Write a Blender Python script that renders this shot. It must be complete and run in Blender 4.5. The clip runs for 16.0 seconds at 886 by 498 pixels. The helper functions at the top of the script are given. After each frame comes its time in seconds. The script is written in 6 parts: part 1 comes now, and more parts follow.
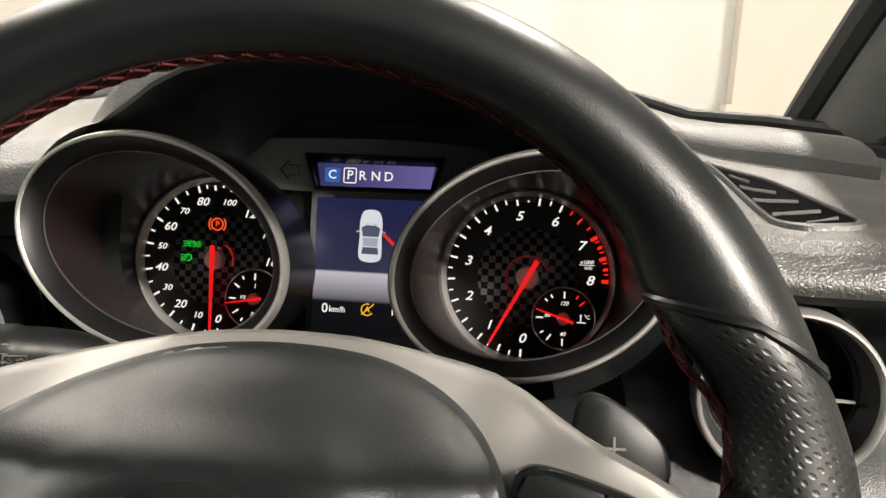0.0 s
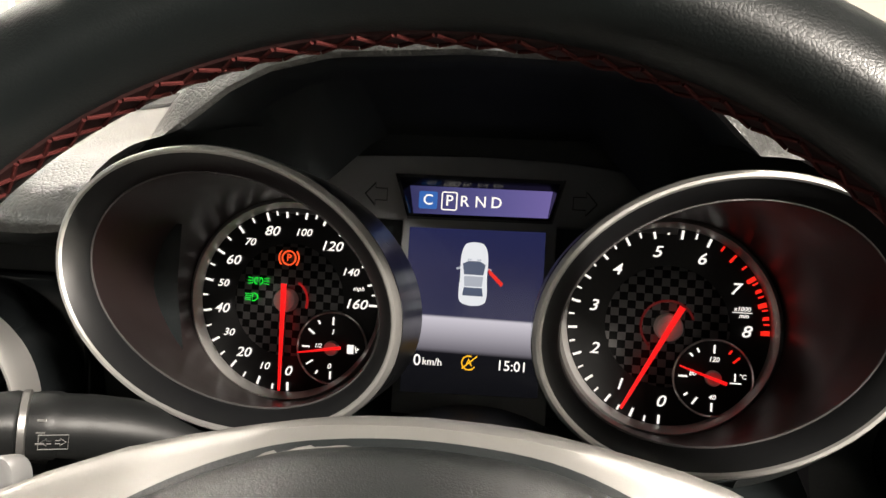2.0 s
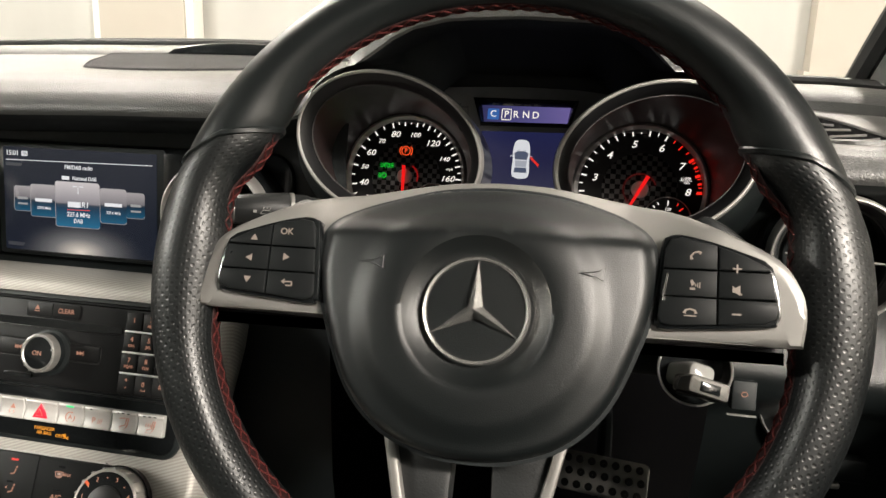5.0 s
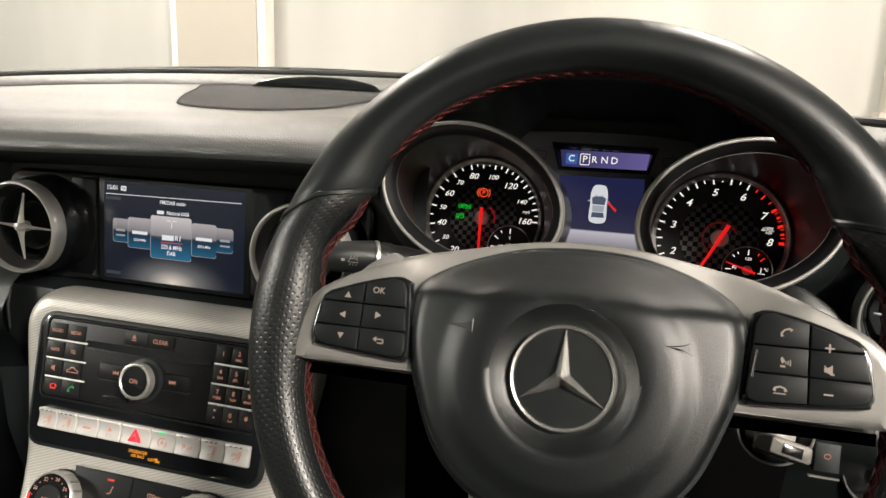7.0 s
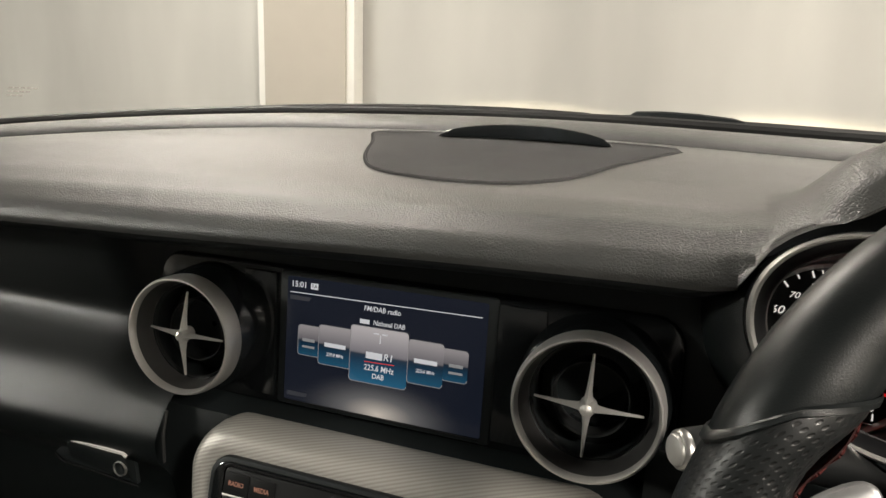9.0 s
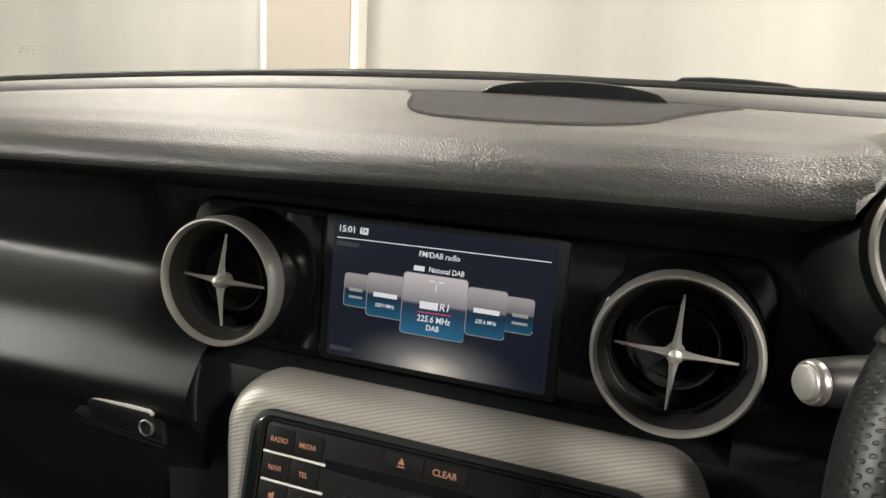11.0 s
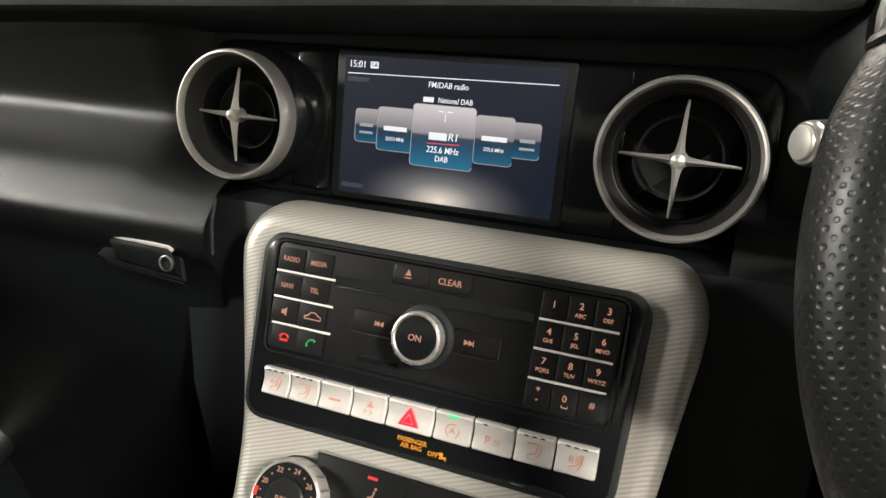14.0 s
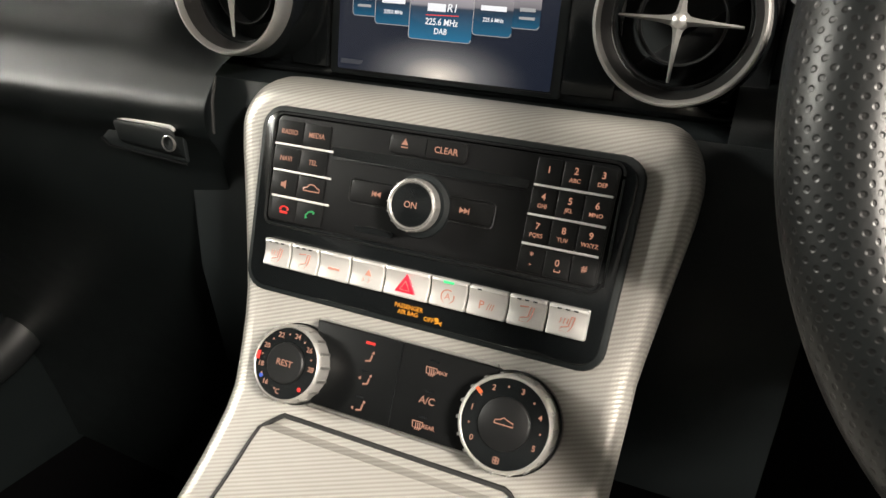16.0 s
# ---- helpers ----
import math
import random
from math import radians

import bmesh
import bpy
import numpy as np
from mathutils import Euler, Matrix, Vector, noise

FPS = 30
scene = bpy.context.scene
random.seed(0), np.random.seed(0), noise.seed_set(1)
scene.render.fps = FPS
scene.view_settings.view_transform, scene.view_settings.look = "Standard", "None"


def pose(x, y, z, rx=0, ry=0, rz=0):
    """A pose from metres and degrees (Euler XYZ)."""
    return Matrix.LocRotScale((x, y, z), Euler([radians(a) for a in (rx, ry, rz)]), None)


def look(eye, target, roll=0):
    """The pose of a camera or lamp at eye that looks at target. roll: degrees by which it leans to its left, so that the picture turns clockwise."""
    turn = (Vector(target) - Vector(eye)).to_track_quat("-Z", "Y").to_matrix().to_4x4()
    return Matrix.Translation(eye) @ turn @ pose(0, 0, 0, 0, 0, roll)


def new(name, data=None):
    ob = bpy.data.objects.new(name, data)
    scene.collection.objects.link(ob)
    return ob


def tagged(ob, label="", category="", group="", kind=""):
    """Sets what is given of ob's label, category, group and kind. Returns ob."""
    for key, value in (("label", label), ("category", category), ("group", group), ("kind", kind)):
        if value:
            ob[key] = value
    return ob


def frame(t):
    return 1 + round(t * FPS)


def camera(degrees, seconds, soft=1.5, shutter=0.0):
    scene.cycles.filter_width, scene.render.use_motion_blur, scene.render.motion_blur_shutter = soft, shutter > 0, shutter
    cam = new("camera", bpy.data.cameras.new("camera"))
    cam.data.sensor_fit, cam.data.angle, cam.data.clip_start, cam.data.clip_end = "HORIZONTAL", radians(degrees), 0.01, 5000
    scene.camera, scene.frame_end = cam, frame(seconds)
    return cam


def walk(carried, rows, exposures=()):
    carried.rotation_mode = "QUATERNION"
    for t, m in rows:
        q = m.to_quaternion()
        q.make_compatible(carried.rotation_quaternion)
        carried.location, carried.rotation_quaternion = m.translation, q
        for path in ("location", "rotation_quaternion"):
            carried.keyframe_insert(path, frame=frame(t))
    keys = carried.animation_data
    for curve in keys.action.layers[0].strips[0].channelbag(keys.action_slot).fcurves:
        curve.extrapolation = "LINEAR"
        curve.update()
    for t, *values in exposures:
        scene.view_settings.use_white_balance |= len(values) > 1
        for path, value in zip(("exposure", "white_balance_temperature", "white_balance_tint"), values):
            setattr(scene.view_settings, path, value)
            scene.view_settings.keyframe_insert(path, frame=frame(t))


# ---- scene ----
cam = camera(64.0, 16.0)
PATH = [
    (0, (0.142, 0.112, 1.173), (-0.073, 2.037, 0.673), 1.6),
    (0.5, (0.113, 0.129, 1.166), (-0.108, 2.06, 0.693), 1.7),
    (1, (0.091, 0.157, 1.161), (-0.145, 2.09, 0.706), 1.7),
    (1.5, (0.081, 0.179, 1.163), (-0.175, 2.108, 0.702), 1.6),
    (2, (0.083, 0.181, 1.164), (-0.193, 2.11, 0.713), 1.6),
    (2.5, (0.075, 0.163, 1.165), (-0.169, 2.092, 0.694), 1.7),
    (3, (0.075, 0.116, 1.157), (-0.177, 2.043, 0.687), 1.6),
    (3.5, (0.075, 0.065, 1.145), (-0.184, 1.991, 0.672), 1.8),
    (4, (0.086, 0.006, 1.139), (-0.207, 1.926, 0.665), 1.7),
    (4.2, (0.089, -0.014, 1.137), (-0.222, 1.903, 0.66), 1.7),
    (6.3, (0.123, -0.087, 1.137), (-0.352, 1.796, 0.657), 1.9),
    (6.5, (0.115, -0.084, 1.142), (-0.372, 1.795, 0.661), 2.0),
    (7, (0.087, -0.074, 1.171), (-0.448, 1.793, 0.695), 1.9),
    (7.5, (0.044, -0.056, 1.201), (-0.551, 1.794, 0.728), 1.9),
    (8, (-0.01, -0.022, 1.222), (-0.669, 1.808, 0.754), 2.0),
    (8.5, (-0.079, 0.019, 1.215), (-0.76, 1.847, 0.773), 1.6),
    (9, (-0.131, 0.057, 1.203), (-0.82, 1.877, 0.742), 1.7),
    (9.2, (-0.147, 0.066, 1.193), (-0.824, 1.89, 0.731), 2.5),
    (11.3, (-0.181, 0.065, 1.14), (-0.85, 1.9, 0.711), 3.0),
    (11.5, (-0.181, 0.062, 1.131), (-0.851, 1.897, 0.706), 3.1),
    (12, (-0.176, 0.055, 1.118), (-0.854, 1.886, 0.687), 3.1),
    (12.5, (-0.17, 0.048, 1.101), (-0.861, 1.872, 0.655), 3.0),
    (13, (-0.171, 0.047, 1.088), (-0.865, 1.86, 0.606), 3.0),
    (13.5, (-0.165, 0.046, 1.082), (-0.872, 1.839, 0.55), 3.0),
    (14, (-0.159, 0.045, 1.078), (-0.869, 1.824, 0.503), 2.9),
    (14.5, (-0.16, 0.04, 1.066), (-0.871, 1.806, 0.451), 3.0),
    (15, (-0.156, 0.039, 1.057), (-0.872, 1.787, 0.399), 2.9),
    (15.5, (-0.148, 0.041, 1.053), (-0.869, 1.766, 0.342), 2.7),
    (16, (-0.141, 0.039, 1.048), (-0.862, 1.737, 0.275), 2.7),
]
walk(cam, [(t, look(eye, target, roll)) for t, eye, target, roll in PATH], [(0, 0.05), (1, 0.28), (2.5, 0.28), (3.5, 0.18), (4.2, 0.08), (6.3, -0.03), (7, -0.05), (7.5, -0.22), (8.2, -0.46), (9.2, -0.54), (11.3, -0.14), (12.5, 0.12), (14, 0.25), (16, 0.3)])

# ---- world and light ----
world = bpy.data.worlds.new("world")
scene.world = world
world.use_nodes = True
bgn = world.node_tree.nodes["Background"]
bgn.inputs[0].default_value = (0.9, 0.92, 1.0, 1)
bgn.inputs[1].default_value = 0.05


def area_lamp(name, eye, target, sx, sy, watts, colour):
    d = bpy.data.lights.new(name, "AREA")
    d.shape, d.size, d.size_y, d.energy, d.color = "RECTANGLE", sx, sy, watts, colour
    ob = new(name, d)
    ob.matrix_world = look(eye, target)
    return ob


# unseen area lamps, added and aimed to light wall, dash and cabin
CEIL = 3.3
WARM, COOL = (1, 0.912, 0.81), (1.0, 0.975, 0.88)
LAMPS = ((-2.2, 2.1, 92, 0, WARM), (0.8, 2.1, 62, 0, WARM), (-5.2, -2.0, 530, 3.2, COOL), (2.6, -2.0, 840, -0.9, WARM))
for lx, ly, watts, tip, tone in LAMPS:
    area_lamp("added_area_lamp", (lx, ly, CEIL - 0.11), (lx + tip, ly, 0), 0.3, 1.5, watts, tone)
for hx in (-0.93, 0.1):
    d = bpy.data.lights.new("headlamp_beam", "SPOT")
    d.energy, d.spot_size, d.spot_blend, d.shadow_soft_size, d.color = 160, radians(40.5), 0.3, 0.04, (1, 0.84, 0.58)
    ob = new("headlamp_beam", d)
    ob.matrix_world = look((hx, 2.05, 0.75), (hx, 3.1, 0.655)) @ Matrix.Diagonal((2.4, 1, 1, 1))

# ---- materials ----
MATS = {}


def material(name, colour, rough=0.5, patchy=0.07, stretch=(1, 1, 1), metal=0.0, bump=0.0, scale=300.0, spots=0.0, kind="noise", coat=0.0, var=0.12, spec=0.5, large=9.0):
    """A surface with fine relief, and mottling at two scales."""
    if name in MATS:
        return MATS[name]
    m = bpy.data.materials.new(name)
    m.use_nodes = True
    nt = m.node_tree
    b = nt.nodes["Principled BSDF"]
    tc = nt.nodes.new("ShaderNodeTexCoord")
    b.inputs["Metallic"].default_value = metal
    b.inputs["Coat Weight"].default_value = coat
    b.inputs["Specular IOR Level"].default_value = spec
    big = nt.nodes.new("ShaderNodeTexNoise")
    big.inputs["Scale"].default_value = large
    big.inputs["Detail"].default_value = 5.0
    sv = nt.nodes.new("ShaderNodeVectorMath")
    sv.operation = "MULTIPLY"
    sv.inputs[1].default_value = stretch
    nt.links.new(tc.outputs["Object"], sv.inputs[0])
    nt.links.new(sv.outputs[0], big.inputs["Vector"])
    mix = nt.nodes.new("ShaderNodeMix")
    mix.data_type = "RGBA"
    lo = tuple(c * (1 - var) for c in colour)
    hi = tuple(min(1, c * (1 + var)) for c in colour)
    mix.inputs[6].default_value = (*lo, 1)
    mix.inputs[7].default_value = (*hi, 1)
    nt.links.new(big.outputs["Fac"], mix.inputs[0])
    nt.links.new(mix.outputs[2], b.inputs["Base Color"])
    mr = nt.nodes.new("ShaderNodeMapRange")
    mr.inputs["To Min"].default_value = max(0.02, rough - patchy)
    mr.inputs["To Max"].default_value = min(1, rough + patchy)
    small = nt.nodes.new("ShaderNodeTexNoise")
    small.inputs["Scale"].default_value = 45.0
    small.inputs["Detail"].default_value = 6.0
    nt.links.new(tc.outputs["Object"], small.inputs["Vector"])
    nt.links.new(small.outputs["Fac"], mr.inputs["Value"])
    nt.links.new(mr.outputs["Result"], b.inputs["Roughness"])
    if bump:
        if kind == "grain":
            t = nt.nodes.new("ShaderNodeTexVoronoi")
            t.feature = "DISTANCE_TO_EDGE"
            t.inputs["Scale"].default_value = scale
            wob = nt.nodes.new("ShaderNodeTexNoise")
            wob.inputs["Scale"].default_value = scale * 0.4
            wob.inputs["Detail"].default_value = 4.0
            nt.links.new(tc.outputs["Object"], wob.inputs["Vector"])
            add = nt.nodes.new("ShaderNodeVectorMath")
            add.operation = "MULTIPLY_ADD"
            add.inputs[1].default_value = (1.6 / scale,) * 3
            nt.links.new(wob.outputs["Color"], add.inputs[0])
            nt.links.new(tc.outputs["Object"], add.inputs[2])
            nt.links.new(add.outputs[0], t.inputs["Vector"])
            sh = nt.nodes.new("ShaderNodeMapRange")
            sh.inputs["From Max"].default_value = 0.25
            nt.links.new(t.outputs["Distance"], sh.inputs["Value"])
            out = sh.outputs["Result"]
        elif kind == "twill":
            dots = []
            for axis in ((1.0, 0.0, 0.0), (0.0, 0.6, 0.8)):
                dp = nt.nodes.new("ShaderNodeVectorMath")
                dp.operation = "DOT_PRODUCT"
                dp.inputs[1].default_value = axis
                nt.links.new(tc.outputs["Object"], dp.inputs[0])
                dots.append(dp)
            flat = nt.nodes.new("ShaderNodeCombineXYZ")
            nt.links.new(dots[0].outputs["Value"], flat.inputs[0])
            nt.links.new(dots[1].outputs["Value"], flat.inputs[1])
            waves = []
            for turn, sc in ((-20, scale), (28, scale * 1.9)):
                mp = nt.nodes.new("ShaderNodeMapping")
                mp.inputs["Rotation"].default_value = (0, 0, radians(turn))
                nt.links.new(flat.outputs[0], mp.inputs["Vector"])
                wv = nt.nodes.new("ShaderNodeTexWave")
                wv.inputs["Scale"].default_value = sc
                wv.bands_direction = "Y" if turn < 0 else "X"
                nt.links.new(mp.outputs[0], wv.inputs["Vector"])
                waves.append(wv)
            mul = nt.nodes.new("ShaderNodeMath")
            mul.operation = "MULTIPLY"
            nt.links.new(waves[0].outputs["Fac"], mul.inputs[0])
            nt.links.new(waves[1].outputs["Fac"], mul.inputs[1])
            mm = nt.nodes.new("ShaderNodeMath")
            mm.operation = "ADD"
            nt.links.new(waves[0].outputs["Fac"], mm.inputs[0])
            nt.links.new(mul.outputs[0], mm.inputs[1])
            out = mm.outputs[0]
            # light and shade of the woven relief, also multiplied into the base colour
            tint = nt.nodes.new("ShaderNodeMapRange")
            tint.inputs["From Max"].default_value = 1.5
            tint.inputs["To Min"].default_value = 0.80
            tint.inputs["To Max"].default_value = 1.12
            nt.links.new(out, tint.inputs["Value"])
            relief_tone = nt.nodes.new("ShaderNodeVectorMath")
            relief_tone.operation = "SCALE"
            nt.links.new(mix.outputs[2], relief_tone.inputs[0])
            nt.links.new(tint.outputs["Result"], relief_tone.inputs["Scale"])
            nt.links.new(relief_tone.outputs[0], b.inputs["Base Color"])
        elif kind == "holes":
            uv = nt.nodes.new("ShaderNodeUVMap")
            vo = nt.nodes.new("ShaderNodeTexVoronoi")
            vo.inputs["Scale"].default_value = scale
            vo.inputs["Randomness"].default_value = 0.0
            mp = nt.nodes.new("ShaderNodeMapping")
            mp.inputs["Rotation"].default_value = (0, 0, radians(45))
            nt.links.new(uv.outputs[0], mp.inputs["Vector"])
            nt.links.new(mp.outputs[0], vo.inputs["Vector"])
            sh = nt.nodes.new("ShaderNodeMapRange")
            sh.inputs["From Min"].default_value = 0.14
            sh.inputs["From Max"].default_value = 0.30
            nt.links.new(vo.outputs["Distance"], sh.inputs["Value"])
            out = sh.outputs["Result"]
            dk = nt.nodes.new("ShaderNodeMix")
            dk.data_type = "RGBA"
            dk.inputs[6].default_value = (0.002, 0.002, 0.002, 1)
            nt.links.new(out, dk.inputs[0])
            nt.links.new(mix.outputs[2], dk.inputs[7])
            nt.links.new(dk.outputs[2], b.inputs["Base Color"])
        else:
            t = nt.nodes.new("ShaderNodeTexNoise")
            t.inputs["Scale"].default_value = scale
            t.inputs["Detail"].default_value = 3.0
            nt.links.new(tc.outputs["Object"], t.inputs["Vector"])
            out = t.outputs["Fac"]
        bp = nt.nodes.new("ShaderNodeBump")
        bp.inputs["Strength"].default_value = bump
        bp.inputs["Distance"].default_value = 0.0006
        nt.links.new(out, bp.inputs["Height"])
        nt.links.new(bp.outputs[0], b.inputs["Normal"])
    MATS[name] = m
    return m


def glow(name, colour, power, base=(0.02, 0.02, 0.02)):
    if name in MATS:
        return MATS[name]
    m = bpy.data.materials.new(name)
    m.use_nodes = True
    b = m.node_tree.nodes["Principled BSDF"]
    b.inputs["Base Color"].default_value = (*base, 1)
    b.inputs["Roughness"].default_value = 0.35
    b.inputs["Emission Color"].default_value = (*colour, 1)
    b.inputs["Emission Strength"].default_value = power
    MATS[name] = m
    return m


def gradient_glow(name, stops, power, axis=1, lo=-0.05, hi=0.05):
    """A lit display whose colour runs along one local axis."""
    m = bpy.data.materials.new(name)
    m.use_nodes = True
    nt = m.node_tree
    b = nt.nodes["Principled BSDF"]
    b.inputs["Base Color"].default_value = (0.01, 0.01, 0.012, 1)
    b.inputs["Roughness"].default_value = 0.14
    tc = nt.nodes.new("ShaderNodeTexCoord")
    sep = nt.nodes.new("ShaderNodeSeparateXYZ")
    mr = nt.nodes.new("ShaderNodeMapRange")
    mr.inputs["From Min"].default_value, mr.inputs["From Max"].default_value = lo, hi
    ramp = nt.nodes.new("ShaderNodeValToRGB")
    els = ramp.color_ramp.elements
    while len(els) < len(stops):
        els.new(0.5)
    for e, (p, c) in zip(els, stops):
        e.position, e.color = p, (*c, 1)
    nt.links.new(tc.outputs["Object"], sep.inputs[0])
    nt.links.new(sep.outputs[axis], mr.inputs["Value"])
    nt.links.new(mr.outputs["Result"], ramp.inputs[0])
    nt.links.new(ramp.outputs[0], b.inputs["Emission Color"])
    b.inputs["Emission Strength"].default_value = power
    return m


# dash top base is paler than the fascia's, standing in for light on it
LEATHER = material("lit dash leather", (0.0365, 0.0373, 0.0362), 0.42, patchy=0.05, spec=0.9, bump=0.34, scale=430, kind="grain")
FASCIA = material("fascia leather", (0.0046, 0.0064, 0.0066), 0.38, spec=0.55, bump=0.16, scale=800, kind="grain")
RIM_LEATHER = material("rim leather", (0.0062, 0.0080, 0.0082), 0.35, spec=0.48, bump=0.08, scale=900, kind="grain")
PERFORATED = material("perforated leather", (0.0048, 0.0060, 0.0062), 0.40, spec=0.5, bump=0.3, scale=1.0, kind="holes")
PAD = material("airbag plastic", (0.0034, 0.0047, 0.0049), 0.40, patchy=0.03, spec=0.45, bump=0.11, scale=1000, kind="grain")
BLACK = material("matt black plastic", (0.0085, 0.0110, 0.0117), 0.5, spec=0.3, bump=0.2, scale=900)
SOFT = material("soft grey plastic", (0.0085, 0.0095, 0.0098), 0.5, bump=0.25, scale=900)
GLOSS = material("gloss black", (0.0060, 0.0070, 0.0075), 0.14)
VANE = material("satin vane metal", (0.66, 0.65, 0.62), 0.42, metal=0.8)
RIM_METAL = material("satin rim metal", (0.50, 0.49, 0.47), 0.40, metal=0.8, var=0.04)
RING_METAL = material("pale dial ring", (0.74, 0.73, 0.71), 0.45, metal=0.15, var=0.04)
CHROME = material("satin chrome", (0.60, 0.59, 0.57), 0.30, patchy=0.03, metal=0.9, var=0.04)
BRIGHT = material("bright chrome", (0.8, 0.79, 0.77), 0.12, metal=1.0)
SILVER = material("satin silver paint", (0.235, 0.229, 0.217), 0.44, metal=0.6, bump=0.05, scale=1500)
TWILL = material("silver twill trim", (0.405, 0.39, 0.358), 0.42, patchy=0.03, metal=0.45, bump=0.12, scale=132, kind="twill")
KEY = material("silver key cap", (0.56, 0.55, 0.53), 0.35, metal=0.35)
# carpet colour lowered almost to nothing, to hold the footwell's shade
SHADED_CARPET = material("black carpet", (0.0015, 0.0015, 0.0017), 0.95, spec=0.03, bump=0.8, scale=900)
# wide upright mottling in the wall colour imitates soft streaks of light
WALL = material("painted wall", (0.52, 0.51, 0.478), 0.8, stretch=(1, 1, 0.22), bump=0.3, scale=25, var=0.42, large=1.5)
SHED = material("dark unseen ceiling", (0.09, 0.09, 0.092), 0.8, bump=0.3, scale=25, large=1.1)
POST = material("post cladding", (0.5, 0.46, 0.4), 0.7, bump=0.2, scale=40, var=0.05)
CONCRETE = material("garage floor paint", (0.33, 0.33, 0.32), 0.6, bump=0.3, scale=60)
PAINT = material("white car paint", (0.7, 0.7, 0.68), 0.25, coat=0.6)
RUBBER = material("black rubber", (0.012, 0.012, 0.012), 0.6)
THREAD = material("red thread", (0.058, 0.011, 0.010), 0.85, spec=0.15)
STEEL = material("brushed pedal steel", (0.6, 0.59, 0.56), 0.35, metal=1.0)
TRIM_GREY = material("grey pillar cloth", (0.09, 0.089, 0.085), 0.85, bump=0.4, scale=700)
_lb = LEATHER.node_tree.nodes["Principled BSDF"]
_lb.inputs["Sheen Weight"].default_value = 0.13
_lb.inputs["Sheen Roughness"].default_value = 0.35
_lb.inputs["Sheen Tint"].default_value = (1.0, 0.95, 0.88, 1)
LIT_WHITE = glow("lit white marking", (1.0, 0.93, 0.86), 0.95)
LIT_RED = glow("lit red marking", (1.0, 0.02, 0.01), 0.9)
LIT_GREEN = glow("lit green telltale", (0.01, 0.85, 0.05), 0.7)
LIT_AMBER = glow("lit amber text", (1.0, 0.36, 0.01), 0.9)
LIT_ORANGE = glow("lit key legend", (0.95, 0.42, 0.26), 0.5)
NEEDLE = glow("lit red needle", (1.0, 0.012, 0.012), 0.75, (0.4, 0.01, 0.01))

# ---- mesh helpers ----


def plane_at(p, tilt=0.0, yaw=0.0, spin=0.0):
    """A local frame: x to the right, y up in the surface, z out of it towards the cabin; the surface leans back by tilt degrees."""
    return Matrix.Translation(p) @ Euler((0, 0, radians(yaw))).to_matrix().to_4x4() @ Euler((radians(90 - tilt), 0, 0)).to_matrix().to_4x4() @ Euler((0, 0, radians(spin))).to_matrix().to_4x4()


def thing(name, m, label, category, group="", kind=""):
    ob = new(name)
    ob.matrix_world = m
    ob.empty_display_size = 0.05
    return tagged(ob, label, category, group, kind)


def mesh_of(name, bm, mat, smooth=True):
    bmesh.ops.recalc_face_normals(bm, faces=bm.faces)
    me = bpy.data.meshes.new(name)
    bm.to_mesh(me)
    bm.free()
    me.materials.append(mat)
    if smooth:
        me.polygons.foreach_set("use_smooth", [True] * len(me.polygons))
        me.set_sharp_from_angle(angle=radians(35))
    return me


def part(name, bm, mat, parent, label="", smooth=True):
    ob = new(name, mesh_of(name, bm, mat, smooth))
    ob.parent = parent
    if label:
        ob["label"] = label
    return ob


def loops_mesh(bm, loops, closed=True, cap_first=False, cap_last=False):
    """Skin a row of loops of equal length."""
    rows = [[bm.verts.new(p) for p in lp] for lp in loops]
    n = len(rows[0])
    for a, b in zip(rows, rows[1:]):
        for i in range(n if closed else n - 1):
            j = (i + 1) % n
            bm.faces.new((a[i], a[j], b[j], b[i]))
    if cap_first:
        bm.faces.new(rows[0][::-1])
    if cap_last:
        bm.faces.new(rows[-1])
    return bm


def rrect(w, h, r, cx=0.0, cy=0.0, n=5, top=1.0):
    """Outline of a rounded rectangle; top: its width at the top as a share of w."""
    out = []
    for sx, sy, a0 in ((1, 1, 0), (-1, 1, 90), (-1, -1, 180), (1, -1, 270)):
        half = w / 2 * (top if sy > 0 else 1)
        for k in range(n + 1):
            a = radians(a0 + 90 * k / n)
            out.append((cx + sx * (half - r) + r * math.cos(a), cy + sy * (h / 2 - r) + r * math.sin(a)))
    return out


def inset(pts, d):
    """The outline moved inwards by d."""
    n, out = len(pts), []
    area = sum(pts[i][0] * pts[(i + 1) % n][1] - pts[(i + 1) % n][0] * pts[i][1] for i in range(n))
    sg = 1 if area > 0 else -1
    for i in range(n):
        a, p, b = Vector(pts[i - 1]), Vector(pts[i]), Vector(pts[(i + 1) % n])
        e1, e2 = (p - a), (b - p)
        n1 = Vector((-e1.y, e1.x)).normalized() if e1.length > 1e-9 else Vector((0, 0))
        n2 = Vector((-e2.y, e2.x)).normalized() if e2.length > 1e-9 else Vector((0, 0))
        nn = n1 + n2
        if nn.length < 1e-6:
            nn = n1
        nn.normalize()
        k = max(0.6, nn.dot(n1))
        out.append(tuple(p + nn * (sg * d / k)))
    return out


